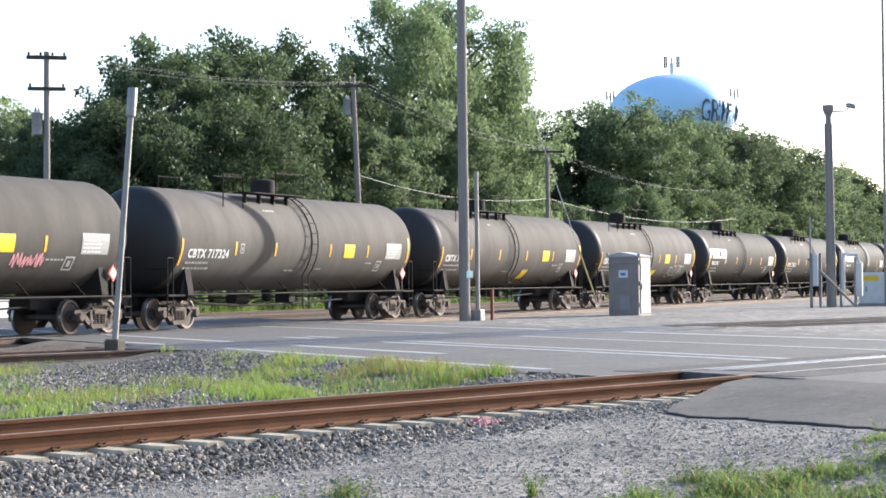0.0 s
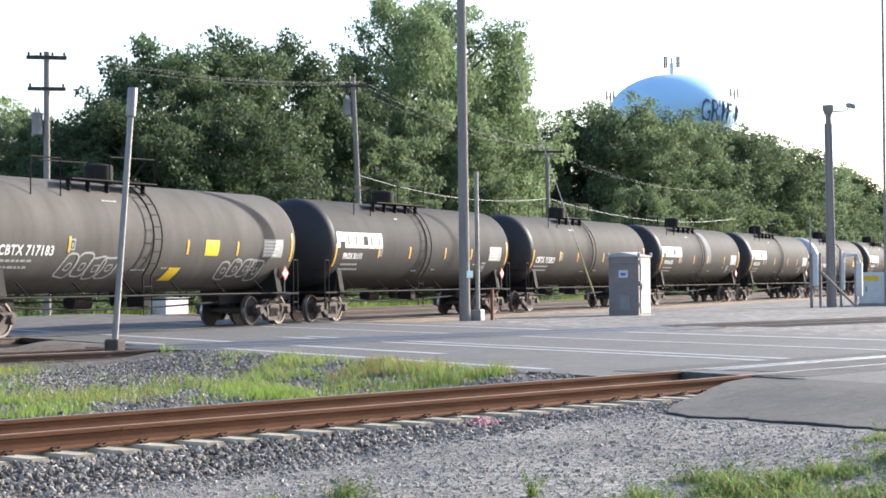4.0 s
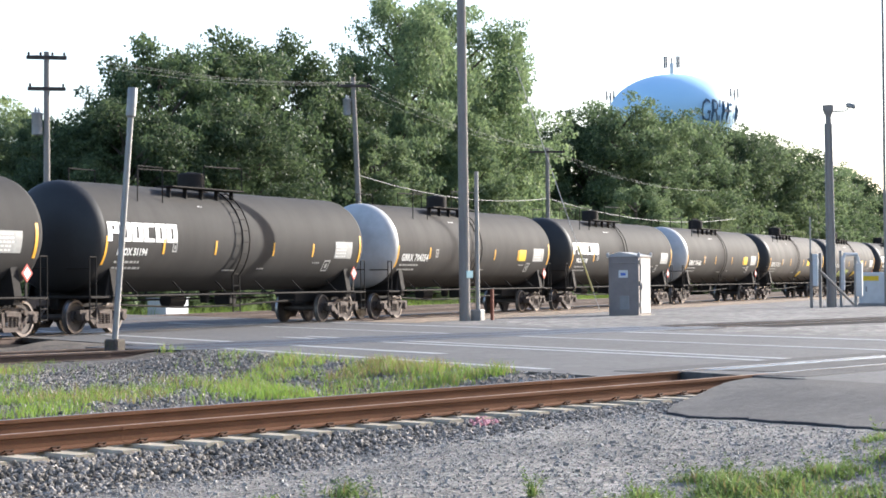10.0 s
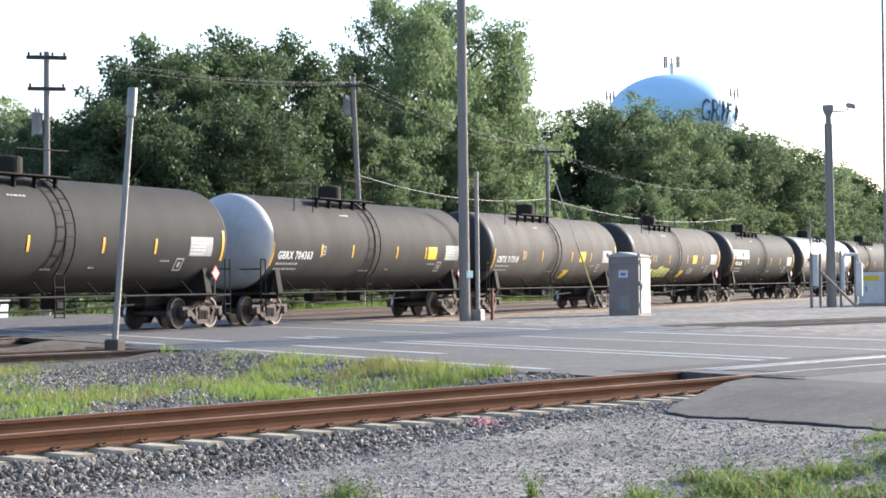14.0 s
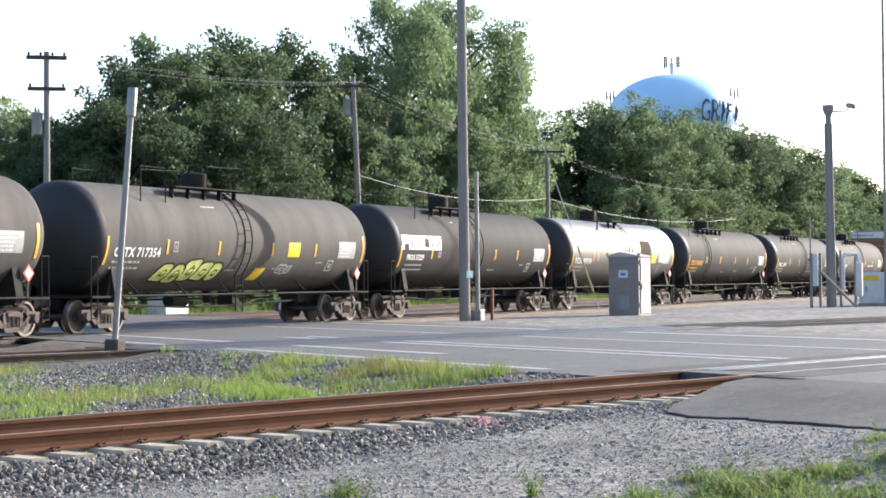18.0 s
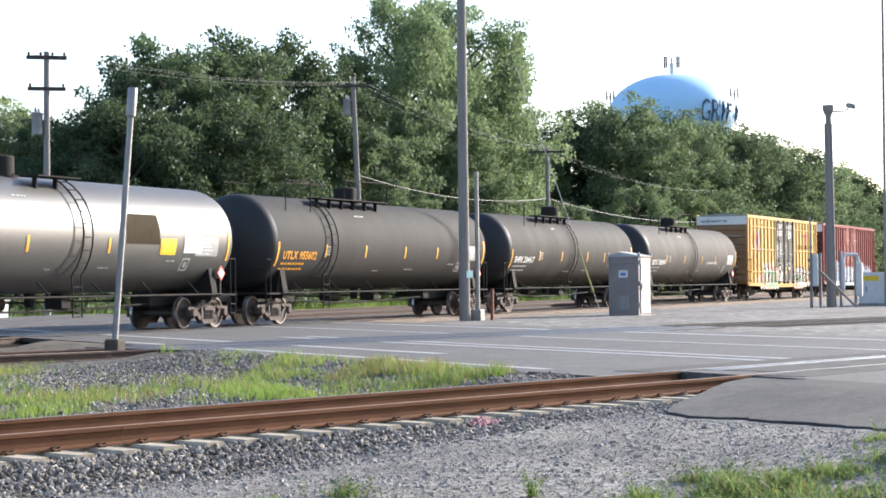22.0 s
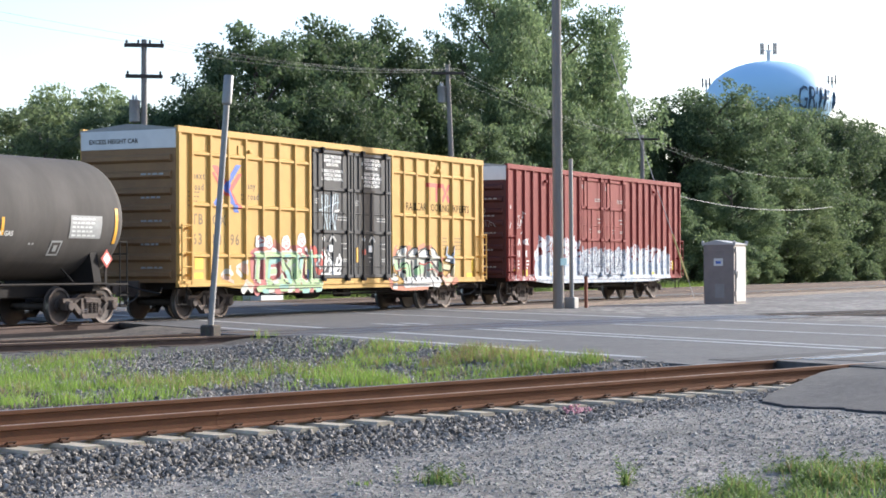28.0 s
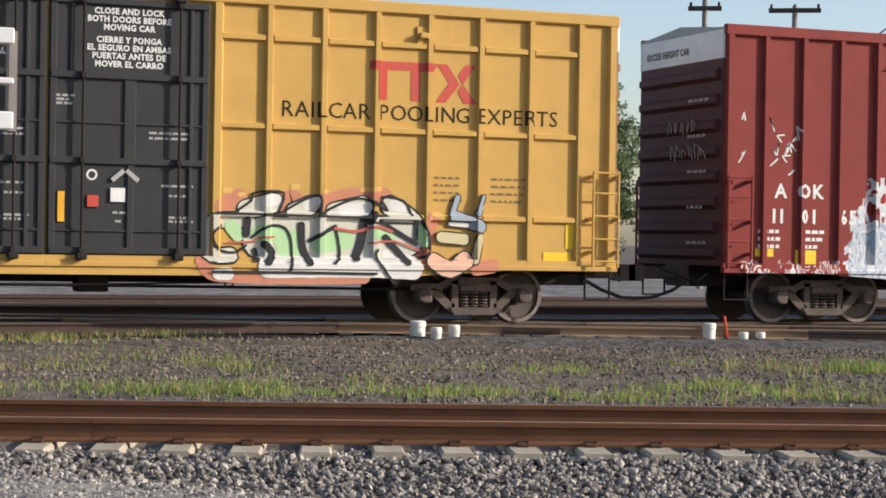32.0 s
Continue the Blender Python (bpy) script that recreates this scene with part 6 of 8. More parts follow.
    def stencil(text, size, xs, z, material, name="lettering", bold=0.0, spread=1.0):
        """Letters one by one, painted over panels and ribs."""
        v0 = xs
        for ch in text:
            if ch != " ":
                v, f = lettering(ch, size, bold)
                w = max(p[0] for p in v)
                part(name, drape([(v0 + a, z + b) for a, b in v], f, 0.005), material, root)
                v0 += (w + size * 0.14) * spread
            else:
                v0 += size * 0.36 * spread

    depth = [0.004]

    def ribbon(r, pts):
        """A sprayed stroke as one strip of faces: a smooth line through the points, with rounded ends."""
        if len(pts) == 1:
            pts = ((pts[0][0] - r * 0.6, pts[0][1]), (pts[0][0] + r * 0.6, pts[0][1]))
        fine = []
        for i in range(len(pts) - 1):
            p0, p1, p2, p3 = pts[max(i - 1, 0)], pts[i], pts[i + 1], pts[min(i + 2, len(pts) - 1)]
            n = max(3, int(math.dist(p1, p2) / 0.10))
            for q in range(n):
                u = q / n
                fine.append(tuple(0.5 * (2 * b + (c - a) * u + (2 * a - 5 * b + 4 * c - d) * u * u + (3 * b - a - 3 * c + d) * u ** 3) for a, b, c, d in zip(p0, p1, p2, p3)))
        fine.append(pts[-1])
        line = [Vector((x, z)) for x, z in fine]
        t0, t1 = (line[0] - line[1]).normalized(), (line[-1] - line[-2]).normalized()
        caps = [(math.sin(k), math.cos(k)) for k in (1.4, 1.05, 0.7, 0.35)]
        rows = [(line[0] + t0 * r * sn, r * cs) for sn, cs in caps] + [(p, r) for p in line] + [(line[-1] + t1 * r * sn, r * cs) for sn, cs in reversed(caps)]
        vs, wob = [], depth[0] * 911
        for i, (p, w) in enumerate(rows):
            t = (rows[min(i + 1, len(rows) - 1)][0] - rows[max(i - 1, 0)][0]).normalized()
            o = Vector((-t.y, t.x)) * w * (1 + 0.10 * noise.noise(Vector((p.x * 4, p.y * 4, wob))))
            vs += [(p.x - o.x, p.y - o.y), (p.x + o.x, p.y + o.y)]
        return vs, [(2 * i, 2 * i + 1, 2 * i + 3, 2 * i + 2) for i in range(len(rows) - 1)]

    def ribbons(paint_name, rim, strokes):
        for grow, material in ((rim, "paint_ink"), (0.0, paint_name)):
            if grow or material == paint_name:
                for r, pts in strokes:
                    part("sprayed_stroke", drape(*ribbon(r + grow, pts), depth[0]), material, root)
                    depth[0] += 0.0004

    if yellow:
        # bulging letters with round heads over them, beside the doors
        ribbons('paint_cream', 0, ((0.125, ((-6.29, 0.78), (-6.08, 0.91), (-5.87, 0.8))), (0.056, ((-6.5, 1.41), (-6.24, 1.49), (-6.03, 1.57))), (0.069, ((-7.26, 1.19), (-7.06, 1.3), (-6.85, 1.19))), (0.069, ((-6.5, 1.3), (-6.29, 1.18))), (0.056, ((-6.96, 1.41), (-6.75, 1.22)))))
        ribbons('paint_salmon', 0, ((0.125, ((-6.24, 1.41), (-6.03, 1.3))), (0.069, ((-7.21, 1.15), (-6.85, 1.02))), (0.083, ((-6.13, 0.99), (-5.92, 0.87)))))
        ribbons('paint_rose', 0, ((0.194, ((-5.66, 1.65), (-5.6, 1.18), (-5.58, 0.79))), (0.181, ((-5.66, 1.73), (-5.28, 1.85))), (0.153, ((-5.39, 1.88), (-4.96, 1.85))), (0.167, ((-5.39, 1.53), (-5.39, 0.95)))))
        ribbons('paint_rose', 0, ((0.185, ((-5.19, 1.91), (-4.84, 1.86), (-4.43, 1.9))), (0.176, ((-4.2, 1.82), (-3.79, 1.86), (-3.32, 1.88))), (0.167, ((-3.17, 1.87), (-2.74, 1.86), (-2.49, 1.9))), (0.278, ((-4.52, 1.47), (-4.45, 1.11))), (0.208, ((-5.23, 1.47), (-5.22, 0.97))), (0.185, ((-4.01, 1.08), (-3.55, 1.48))), (0.231, ((-3.02, 1.34), (-2.92, 1.0))), (0.06, ((-5.18, 0.72), (-4.19, 0.72), (-2.53, 0.72)))))
        ribbons('paint_flame', 0, ((0.074, ((-5.08, 1.95), (-4.97, 1.89))), (0.083, ((-4.52, 2.12), (-4.36, 1.96))), (0.069, ((-3.6, 1.97), (-3.43, 1.86))), (0.069, ((-2.49, 1.93), (-2.39, 1.99)))))
        ribbons('paint_white', 0, ((0.153, ((-4.9, 2.13), (-4.84, 2.08))), (0.093, ((-4.97, 2.07), (-4.94, 2.17))), (0.093, ((-4.76, 2.16), (-4.74, 2.06))), (0.093, ((-4.92, 2.2), (-4.79, 2.21)))))
        ribbons('paint_rose', 0, ((0.012, ((-4.94, 2.17), (-4.86, 2.19), (-4.77, 2.15), (-4.78, 2.07), (-4.86, 2.04), (-4.92, 2.09), (-4.84, 2.12))), (0.012, ((-4.98, 2.08), (-4.99, 2.15))), (0.012, ((-4.74, 2.13), (-4.71, 2.07), (-4.76, 2.02))), (0.012, ((-4.89, 2.0), (-4.79, 2.01)))))
        ribbons('paint_lime', 0, ((0.014, ((-4.98, 2.12), (-4.95, 2.22), (-4.82, 2.25), (-4.72, 2.18))),))
        ribbons('paint_white', 0, ((0.171, ((-3.96, 2.13), (-3.9, 2.08))), (0.104, ((-4.05, 2.07), (-4.01, 2.17))), (0.104, ((-3.8, 2.16), (-3.78, 2.06))), (0.104, ((-3.98, 2.21), (-3.85, 2.22)))))
        ribbons('paint_rose', 0, ((0.012, ((-4.0, 2.17), (-3.92, 2.19), (-3.83, 2.15), (-3.83, 2.07), (-3.92, 2.03), (-3.98, 2.08), (-3.9, 2.11))), (0.012, ((-4.04, 2.08), (-4.06, 2.15))), (0.012, ((-3.79, 2.13), (-3.76, 2.07), (-3.82, 2.01))), (0.012, ((-3.96, 2.0), (-3.84, 2.01)))))
        ribbons('paint_lime', 0, ((0.014, ((-4.05, 2.12), (-4.01, 2.22), (-3.87, 2.25), (-3.77, 2.18))),))
        ribbons('paint_white', 0, ((0.171, ((-3.08, 2.21), (-3.03, 2.16))), (0.104, ((-3.18, 2.14), (-3.14, 2.25))), (0.104, ((-2.92, 2.24), (-2.9, 2.14))), (0.104, ((-3.11, 2.29), (-2.97, 2.3)))))
        ribbons('paint_rose', 0, ((0.012, ((-3.13, 2.25), (-3.05, 2.27), (-2.95, 2.23), (-2.96, 2.14), (-3.04, 2.11), (-3.11, 2.16), (-3.03, 2.19))), (0.012, ((-3.17, 2.15), (-3.19, 2.23))), (0.012, ((-2.91, 2.21), (-2.88, 2.14), (-2.94, 2.09))), (0.012, ((-3.08, 2.07), (-2.97, 2.08)))))
        ribbons('paint_lime', 0, ((0.014, ((-3.18, 2.2), (-3.14, 2.3), (-3.0, 2.33), (-2.89, 2.26))),))
        ribbons('paint_white', 0, ((0.125, ((-5.44, 2.18), (-5.26, 2.14))), (0.083, ((-5.5, 2.04), (-5.2, 2.07)))))
        ribbons('paint_rose', 0, ((0.021, ((-5.45, 2.18), (-5.31, 2.26), (-5.22, 2.14), (-5.37, 2.07))),))
        ribbons('paint_white', 0, ((0.065, ((-4.66, 1.9), (-4.45, 1.85))), (0.06, ((-3.24, 1.9), (-3.09, 1.89))), (0.046, ((-3.69, 1.9), (-3.58, 1.84))), (0.056, ((-2.81, 1.93), (-2.69, 1.89)))))
        ribbons('paint_cream', 0, ((0.142, ((-5.01, 1.7), (-4.94, 1.33), (-5.03, 0.87))), (0.134, ((-5.14, 1.73), (-4.79, 1.75), (-4.43, 1.74))), (0.116, ((-4.88, 1.58), (-4.47, 1.61))), (0.123, ((-4.87, 1.27), (-4.54, 1.29))), (0.134, ((-4.96, 0.89), (-4.65, 0.89), (-4.35, 0.97))), (0.153, ((-4.2, 1.74), (-4.13, 1.48), (-3.83, 1.3), (-3.76, 1.01), (-4.06, 0.92), (-4.22, 1.11))), (0.138, ((-4.16, 1.75), (-3.79, 1.74))), (0.123, ((-3.78, 1.48), (-3.53, 1.59))), (0.134, ((-3.79, 1.74), (-3.36, 1.73))), (0.153, ((-3.36, 1.66), (-3.38, 1.33), (-3.45, 0.89))), (0.116, ((-3.57, 1.37), (-3.61, 0.97))), (0.134, ((-3.03, 1.69), (-3.12, 1.37), (-3.14, 1.04), (-2.92, 0.87), (-2.68, 0.96))), (0.138, ((-2.59, 1.77), (-2.66, 1.37), (-2.68, 0.96))), (0.138, ((-2.59, 1.78), (-2.37, 1.64), (-2.36, 1.11), (-2.33, 1.0))), (0.123, ((-2.53, 0.96), (-2.09, 0.96))), (0.131, ((-2.19, 1.83), (-2.09, 1.6))), (0.116, ((-5.32, 1.73), (-5.45, 1.61), (-5.53, 1.05))), (0.123, ((-5.58, 1.73), (-5.28, 1.74)))))
        ribbons('paint_lime', 0, ((0.1, ((-5.01, 1.7), (-4.94, 1.33), (-5.03, 0.87))), (0.093, ((-5.14, 1.73), (-4.79, 1.75), (-4.43, 1.74))), (0.074, ((-4.88, 1.58), (-4.47, 1.61))), (0.081, ((-4.87, 1.27), (-4.54, 1.29))), (0.093, ((-4.96, 0.89), (-4.65, 0.89), (-4.35, 0.97))), (0.111, ((-4.2, 1.74), (-4.13, 1.48), (-3.83, 1.3), (-3.76, 1.01), (-4.06, 0.92), (-4.22, 1.11))), (0.096, ((-4.16, 1.75), (-3.79, 1.74))), (0.081, ((-3.78, 1.48), (-3.53, 1.59))), (0.093, ((-3.79, 1.74), (-3.36, 1.73))), (0.111, ((-3.36, 1.66), (-3.38, 1.33), (-3.45, 0.89))), (0.074, ((-3.57, 1.37), (-3.61, 0.97))), (0.093, ((-3.03, 1.69), (-3.12, 1.37), (-3.14, 1.04), (-2.92, 0.87), (-2.68, 0.96))), (0.096, ((-2.59, 1.77), (-2.66, 1.37), (-2.68, 0.96))), (0.096, ((-2.59, 1.78), (-2.37, 1.64), (-2.36, 1.11), (-2.33, 1.0))), (0.081, ((-2.53, 0.96), (-2.09, 0.96))), (0.089, ((-2.19, 1.83), (-2.09, 1.6))), (0.074, ((-5.32, 1.73), (-5.45, 1.61), (-5.53, 1.05))), (0.081, ((-5.58, 1.73), (-5.28, 1.74)))))
        ribbons('paint_aqua', 0, ((0.074, ((-4.83, 1.56), (-4.43, 1.61))), (0.065, ((-4.85, 1.47), (-4.9, 1.12))), (0.079, ((-3.92, 1.26), (-3.78, 1.11), (-3.87, 0.99))), (0.074, ((-3.36, 1.72), (-3.34, 1.48))), (0.083, ((-3.07, 1.65), (-3.13, 1.41))), (0.065, ((-2.59, 1.75), (-2.54, 1.49))), (0.065, ((-2.14, 1.75), (-2.09, 1.58))), (0.065, ((-4.06, 1.71), (-3.83, 1.72)))))
        ribbons('paint_ink', 0, ((0.019, ((-5.03, 1.67), (-4.74, 1.68), (-4.32, 1.69))), (0.019, ((-4.15, 1.67), (-3.55, 1.68))), (0.019, ((-3.17, 1.68), (-2.73, 1.69))), (0.014, ((-4.87, 0.92), (-4.78, 0.86))), (0.019, ((-3.92, 1.66), (-3.97, 1.48), (-3.73, 1.3), (-3.66, 1.04))), (0.014, ((-3.17, 1.3), (-3.13, 1.21))), (0.019, ((-2.53, 0.92), (-2.08, 0.91))), (0.019, ((-3.55, 1.22), (-3.61, 0.93))), (0.019, ((-2.83, 1.37), (-2.79, 1.11), (-2.73, 0.93))), (0.019, ((-4.24, 1.15), (-4.14, 0.97), (-3.96, 0.93)))))
        ribbons('paint_straw', 0, ((0.046, ((-2.83, 1.6), (-2.84, 1.22))),))
        ribbons('paint_blue', 0, ((0.046, ((-2.73, 1.3), (-2.72, 1.11))),))
        ribbons('paint_lime', 0, ((0.093, ((-5.57, 0.8), (-4.87, 0.8), (-3.96, 0.8), (-2.92, 0.81), (-2.08, 0.83))),))
        ribbons('paint_aqua', 0, ((0.065, ((-5.31, 0.73), (-5.05, 0.72))), (0.06, ((-4.42, 0.86), (-4.01, 0.83))), (0.065, ((-3.11, 0.7), (-2.82, 0.71))), (0.06, ((-2.33, 0.72), (-2.08, 0.74)))))
        ribbons('paint_cream', 0, ((0.06, ((-4.78, 0.97), (-4.6, 0.99))), (0.046, ((-3.87, 0.79), (-3.64, 0.8))), (0.046, ((-5.0, 0.72), (-4.78, 0.72))), (0.046, ((-3.96, 0.71), (-3.78, 0.72)))))
        ribbons('paint_rose', 0, ((0.074, ((-4.65, 0.72), (-4.47, 0.7))), (0.056, ((-3.54, 0.72), (-3.4, 0.72))), (0.056, ((-2.68, 0.71), (-2.58, 0.72)))))
        ribbons('paint_ink', 0, ((0.016, ((-5.18, 0.79), (-4.19, 0.79), (-3.11, 0.79), (-2.08, 0.8))),))
        depth[0] = 0.004
        # a wild-style piece of overlapping letters beside the doors
        ribbons('paint_flame', 0, ((0.129, ((2.7, 1.83), (2.98, 1.98),)), (0.119, ((3.59, 1.78), (3.82, 2.0), (3.95, 1.91),)), (0.109, ((4.26, 1.92), (4.88, 2.07), (5.38, 2.07),)), (0.099, ((2.37, 0.99), (2.53, 0.79), (3.04, 0.74), (3.99, 0.73), (5.02, 0.75),)), (0.119, ((5.91, 0.92), (6.19, 1.69),)), (0.119, ((6.94, 0.91), (7.21, 0.95),)),))
        ribbons('paint_orange', 0, ((0.05, ((2.79, 2.08),)), (0.04, ((3.02, 2.02),)), (0.05, ((3.88, 2.16),)), (0.04, ((4.37, 2.1),)), (0.04, ((4.99, 2.14), (5.28, 2.16),)), (0.05, ((6.25, 1.77),)),))
        ribbons('paint_cream', 0.03, ((0.109, ((3.12, 1.62), (2.63, 1.61), (2.45, 1.46), (2.41, 1.26), (2.54, 1.08), (2.84, 1.08),)), (0.149, ((3.1, 1.79), (3.5, 1.9),)), (0.139, ((3.87, 1.76), (4.13, 1.88),)), (0.149, ((4.53, 1.77), (5.0, 1.88),)), (0.149, ((5.46, 1.89), (5.79, 1.7), (5.93, 1.45),)), (0.337, ((3.38, 1.34), (4.18, 1.36), (5.01, 1.37), (5.69, 1.4),)),))
        ribbons('paint_white', 0, ((0.168, ((3.44, 0.9), (4.38, 0.91), (5.01, 0.92), (5.84, 0.89),)), (0.099, ((2.65, 0.79), (2.79, 0.79),)), (0.089, ((3.42, 1.93), (3.57, 1.95),)), (0.089, ((4.09, 1.89), (4.19, 1.95),)), (0.099, ((4.67, 1.81), (5.04, 1.84),)), (0.089, ((5.52, 1.91), (5.65, 1.89),)), (0.099, ((5.43, 1.11), (5.85, 1.0),)), (0.089, ((3.83, 1.05), (3.99, 1.0),)),))
        ribbons('paint_green', 0, ((0.109, ((2.86, 1.52), (2.96, 1.4),)), (0.129, ((3.29, 1.42), (3.6, 1.42), (3.71, 1.2),)), (0.149, ((4.3, 1.28), (4.71, 1.33),)), (0.119, ((3.88, 1.37), (3.9, 1.19),)), (0.079, ((5.23, 1.45), (5.48, 1.37),)), (0.069, ((5.96, 1.57), (6.04, 1.31),)),))
        ribbons('paint_ink', 0, ((0.018, ((2.61, 1.72), (3.18, 1.72), (4.08, 1.71), (5.0, 1.7),)), (0.018, ((5.17, 1.62), (5.95, 1.62),)), (0.02, ((2.9, 1.74), (3.17, 1.93), (3.21, 2.05), (3.69, 2.06), (3.62, 1.75), (3.96, 1.93), (4.27, 2.03), (4.28, 1.75),)), (0.02, ((4.28, 1.73), (4.58, 1.89), (4.91, 2.0), (5.2, 1.94), (5.42, 1.81), (5.3, 2.03), (5.68, 1.98), (5.82, 1.76),)), (0.02, ((2.69, 1.53), (2.54, 1.39), (2.65, 1.17), (2.91, 1.12), (3.09, 1.23),)),))
        ribbons('paint_ink', 0, ((0.022, ((3.18, 1.36), (3.43, 1.53), (3.68, 1.53), (3.8, 1.37), (3.83, 1.09), (3.8, 0.86),)), (0.059, ((3.09, 1.41), (3.11, 1.62),)), (0.059, ((3.38, 1.25), (3.51, 1.13), (3.44, 0.98),)), (0.04, ((3.23, 1.16), (3.26, 1.01),)), (0.059, ((3.98, 1.56), (4.0, 1.23), (4.11, 0.98),)), (0.032, ((4.12, 1.32), (4.54, 1.55),)), (0.022, ((4.54, 1.55), (4.62, 1.12), (4.52, 0.97),)), (0.069, ((5.02, 1.67), (4.96, 1.29), (4.88, 1.07),)),))
        ribbons('paint_ink', 0, ((0.02, ((5.26, 1.2), (5.21, 1.07), (5.51, 0.67),)), (0.064, ((5.17, 1.75), (5.12, 1.65),)), (0.054, ((5.38, 1.39), (5.75, 1.0),)), (0.035, ((5.3, 1.64), (5.9, 1.3),)), (0.035, ((5.91, 1.63), (5.9, 1.38),)), (0.02, ((2.55, 0.82), (3.99, 0.82), (5.21, 0.81),)), (0.02, ((6.0, 1.64), (6.12, 1.4), (6.1, 1.14), (5.94, 1.06),)),))
        ribbons('paint_red', 0, ((0.015, ((2.8, 1.28), (3.18, 1.29), (3.28, 1.35), (3.54, 1.37),)), (0.022, ((4.54, 1.52), (4.9, 1.48), (5.23, 1.56), (5.49, 1.49),)), (0.016, ((5.09, 1.29), (5.53, 1.33), (5.96, 1.19), (6.09, 1.19),)),))
        ribbons('paint_steel', 0.018, ((0.04, ((6.51, 1.75), (6.61, 2.06),)), (0.04, ((6.96, 1.8), (7.05, 2.07),)), (0.099, ((6.57, 1.74), (7.01, 1.59),)),))
        ribbons('paint_white', 0.015, ((0.035, ((6.49, 1.63), (6.79, 1.61),)),))
        ribbons('paint_straw', 0.02, ((0.089, ((6.34, 1.41), (6.73, 1.38),)), (0.05, ((6.99, 1.42), (6.91, 1.03),)),))
        ribbons('paint_salmon', 0.02, ((0.129, ((6.2, 1.02), (6.48, 0.89), (6.74, 1.05),)),))
        stencil("RAILCAR POOLING EXPERTS", 0.36, 3.62, 3.26, "mark_dark", spread=0.862)
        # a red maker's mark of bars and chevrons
        for q, poly in enumerate(([(5.08, 4.20), (6.25, 4.20), (6.16, 4.06), (5.08, 4.06)], [(5.22, 4.06), (5.38, 4.06), (5.38, 3.58), (5.22, 3.58)], [(5.78, 4.06), (5.94, 4.06), (5.94, 3.58), (5.78, 3.58)],
                     [(6.22, 4.20), (6.40, 4.20), (6.62, 3.89), (6.53, 3.76)], [(6.20, 3.58), (6.38, 3.58), (6.62, 3.89), (6.53, 4.02)],
                     [(6.72, 4.20), (6.90, 4.20), (6.68, 3.89), (6.59, 4.02)], [(6.70, 3.58), (6.92, 3.58), (6.68, 3.89), (6.59, 3.76)])):
            part("logo_stroke", drape(poly, [(0, 1, 2, 3)], 0.004 + 0.0006 * q), "mark_red", root)
        for text, size, xs, z in (("TB", 0.40, -8.72, 2.56), ("OX", 0.40, -7.74, 2.56), ("63", 0.42, -8.70, 2.02), ("83", 0.42, -7.74, 2.02), ("96", 0.42, -6.86, 2.02),
                                  ("next", 0.25, -8.68, 3.78), ("load", 0.25, -8.68, 3.48), ("any", 0.25, -5.96, 3.60), ("road", 0.25, -5.96, 3.30)):
            stencil(text, size, xs, z, "mark_worn", bold=0.008, spread=1.0)

        def slash(x0, z0, x1, z1, w):
            return [(x0 - w, z0), (x0 + w, z0), (x1 + w, z1), (x1 - w, z1)]

        for q, (poly, mm) in enumerate(((slash(-7.62, 4.18, -6.42, 3.02, 0.15), "mark_red"), (slash(-6.42, 4.24, -7.62, 3.08, 0.13), "spray_blue"),
                                        (slash(-6.34, 4.00, -7.02, 3.36, 0.11), "mark_red"), (slash(-6.98, 3.52, -6.52, 2.92, 0.12), "spray_blue"), (slash(-7.72, 4.0, -7.1, 3.4, 0.07), "mark_red"))):
            part("sprayed_stroke", drape(poly, [(0, 1, 2, 3)], 0.004 + 0.001 * q), mm, root)
        for j in range(4):
            for xx, n in ((-8.9, 4), (-6.3, 3), (6.2, 4), (7.2, 5)):
                bb = bars(n, 0.10, 0.035, 0.04, int(400 + j * 10 + xx))
                tg = Geo()
                tg.add([(xx + a, yp, (3.4 if xx < 0 else 2.35) - 0.12 * j + b) for a, b, *_ in bb.v], bb.f)
                part("stencil_line", tg, "mark_worn", root)
        for xx, zz, w, h in ((8.15, 0.98, 0.5, 0.16), (8.55, 1.2, 0.22, 0.5), (-8.7, 1.05, 0.5, 0.16), (-8.6, 1.3, 0.4, 0.4)):
            g = Geo()
            g.box(xx, yp - 0.004, zz + 0.05, xx + w, yp, zz + 0.05 + h)
            part("placard", g, "label_yellow", root)
    else:
        for text, xs, z in (("A", -8.42, 2.20), ("OK", -7.98, 2.20), ("11", -8.52, 1.76), ("01", -7.92, 1.76), ("65", -7.12, 1.76)):
            stencil(text, 0.34, xs, z, "mark_white", bold=0.01, spread=0.95)
        for j in range(3):
            for xx in (-8.75, -7.95, 8.2):
                bb = bars(4, 0.10, 0.06, 0.03, int(700 + j * 10 + xx))
                tg = Geo()
                tg.add([(xx + a, yp, 1.58 - 0.13 * j + b) for a, b, *_ in bb.v], bb.f)
                part("stencil_line", tg, "mark_white", root)
        for xx, zz, w, h in ((-8.0, 1.0, 0.42, 0.24), (-8.8, 1.12, 0.36, 0.14), (-5.6, 1.0, 0.3, 0.12), (-3.4, 1.0, 0.3, 0.12), (3.4, 1.0, 0.3, 0.12), (5.8, 1.0, 0.3, 0.12), (8.4, 1.2, 0.4, 0.4)):
            g = Geo()
            g.box(xx, yp - 0.004, zz + 0.05, xx + w, yp, zz + 0.05 + h)
            part("placard", g, "label_yellow", root)
        rnd = random.Random(5)
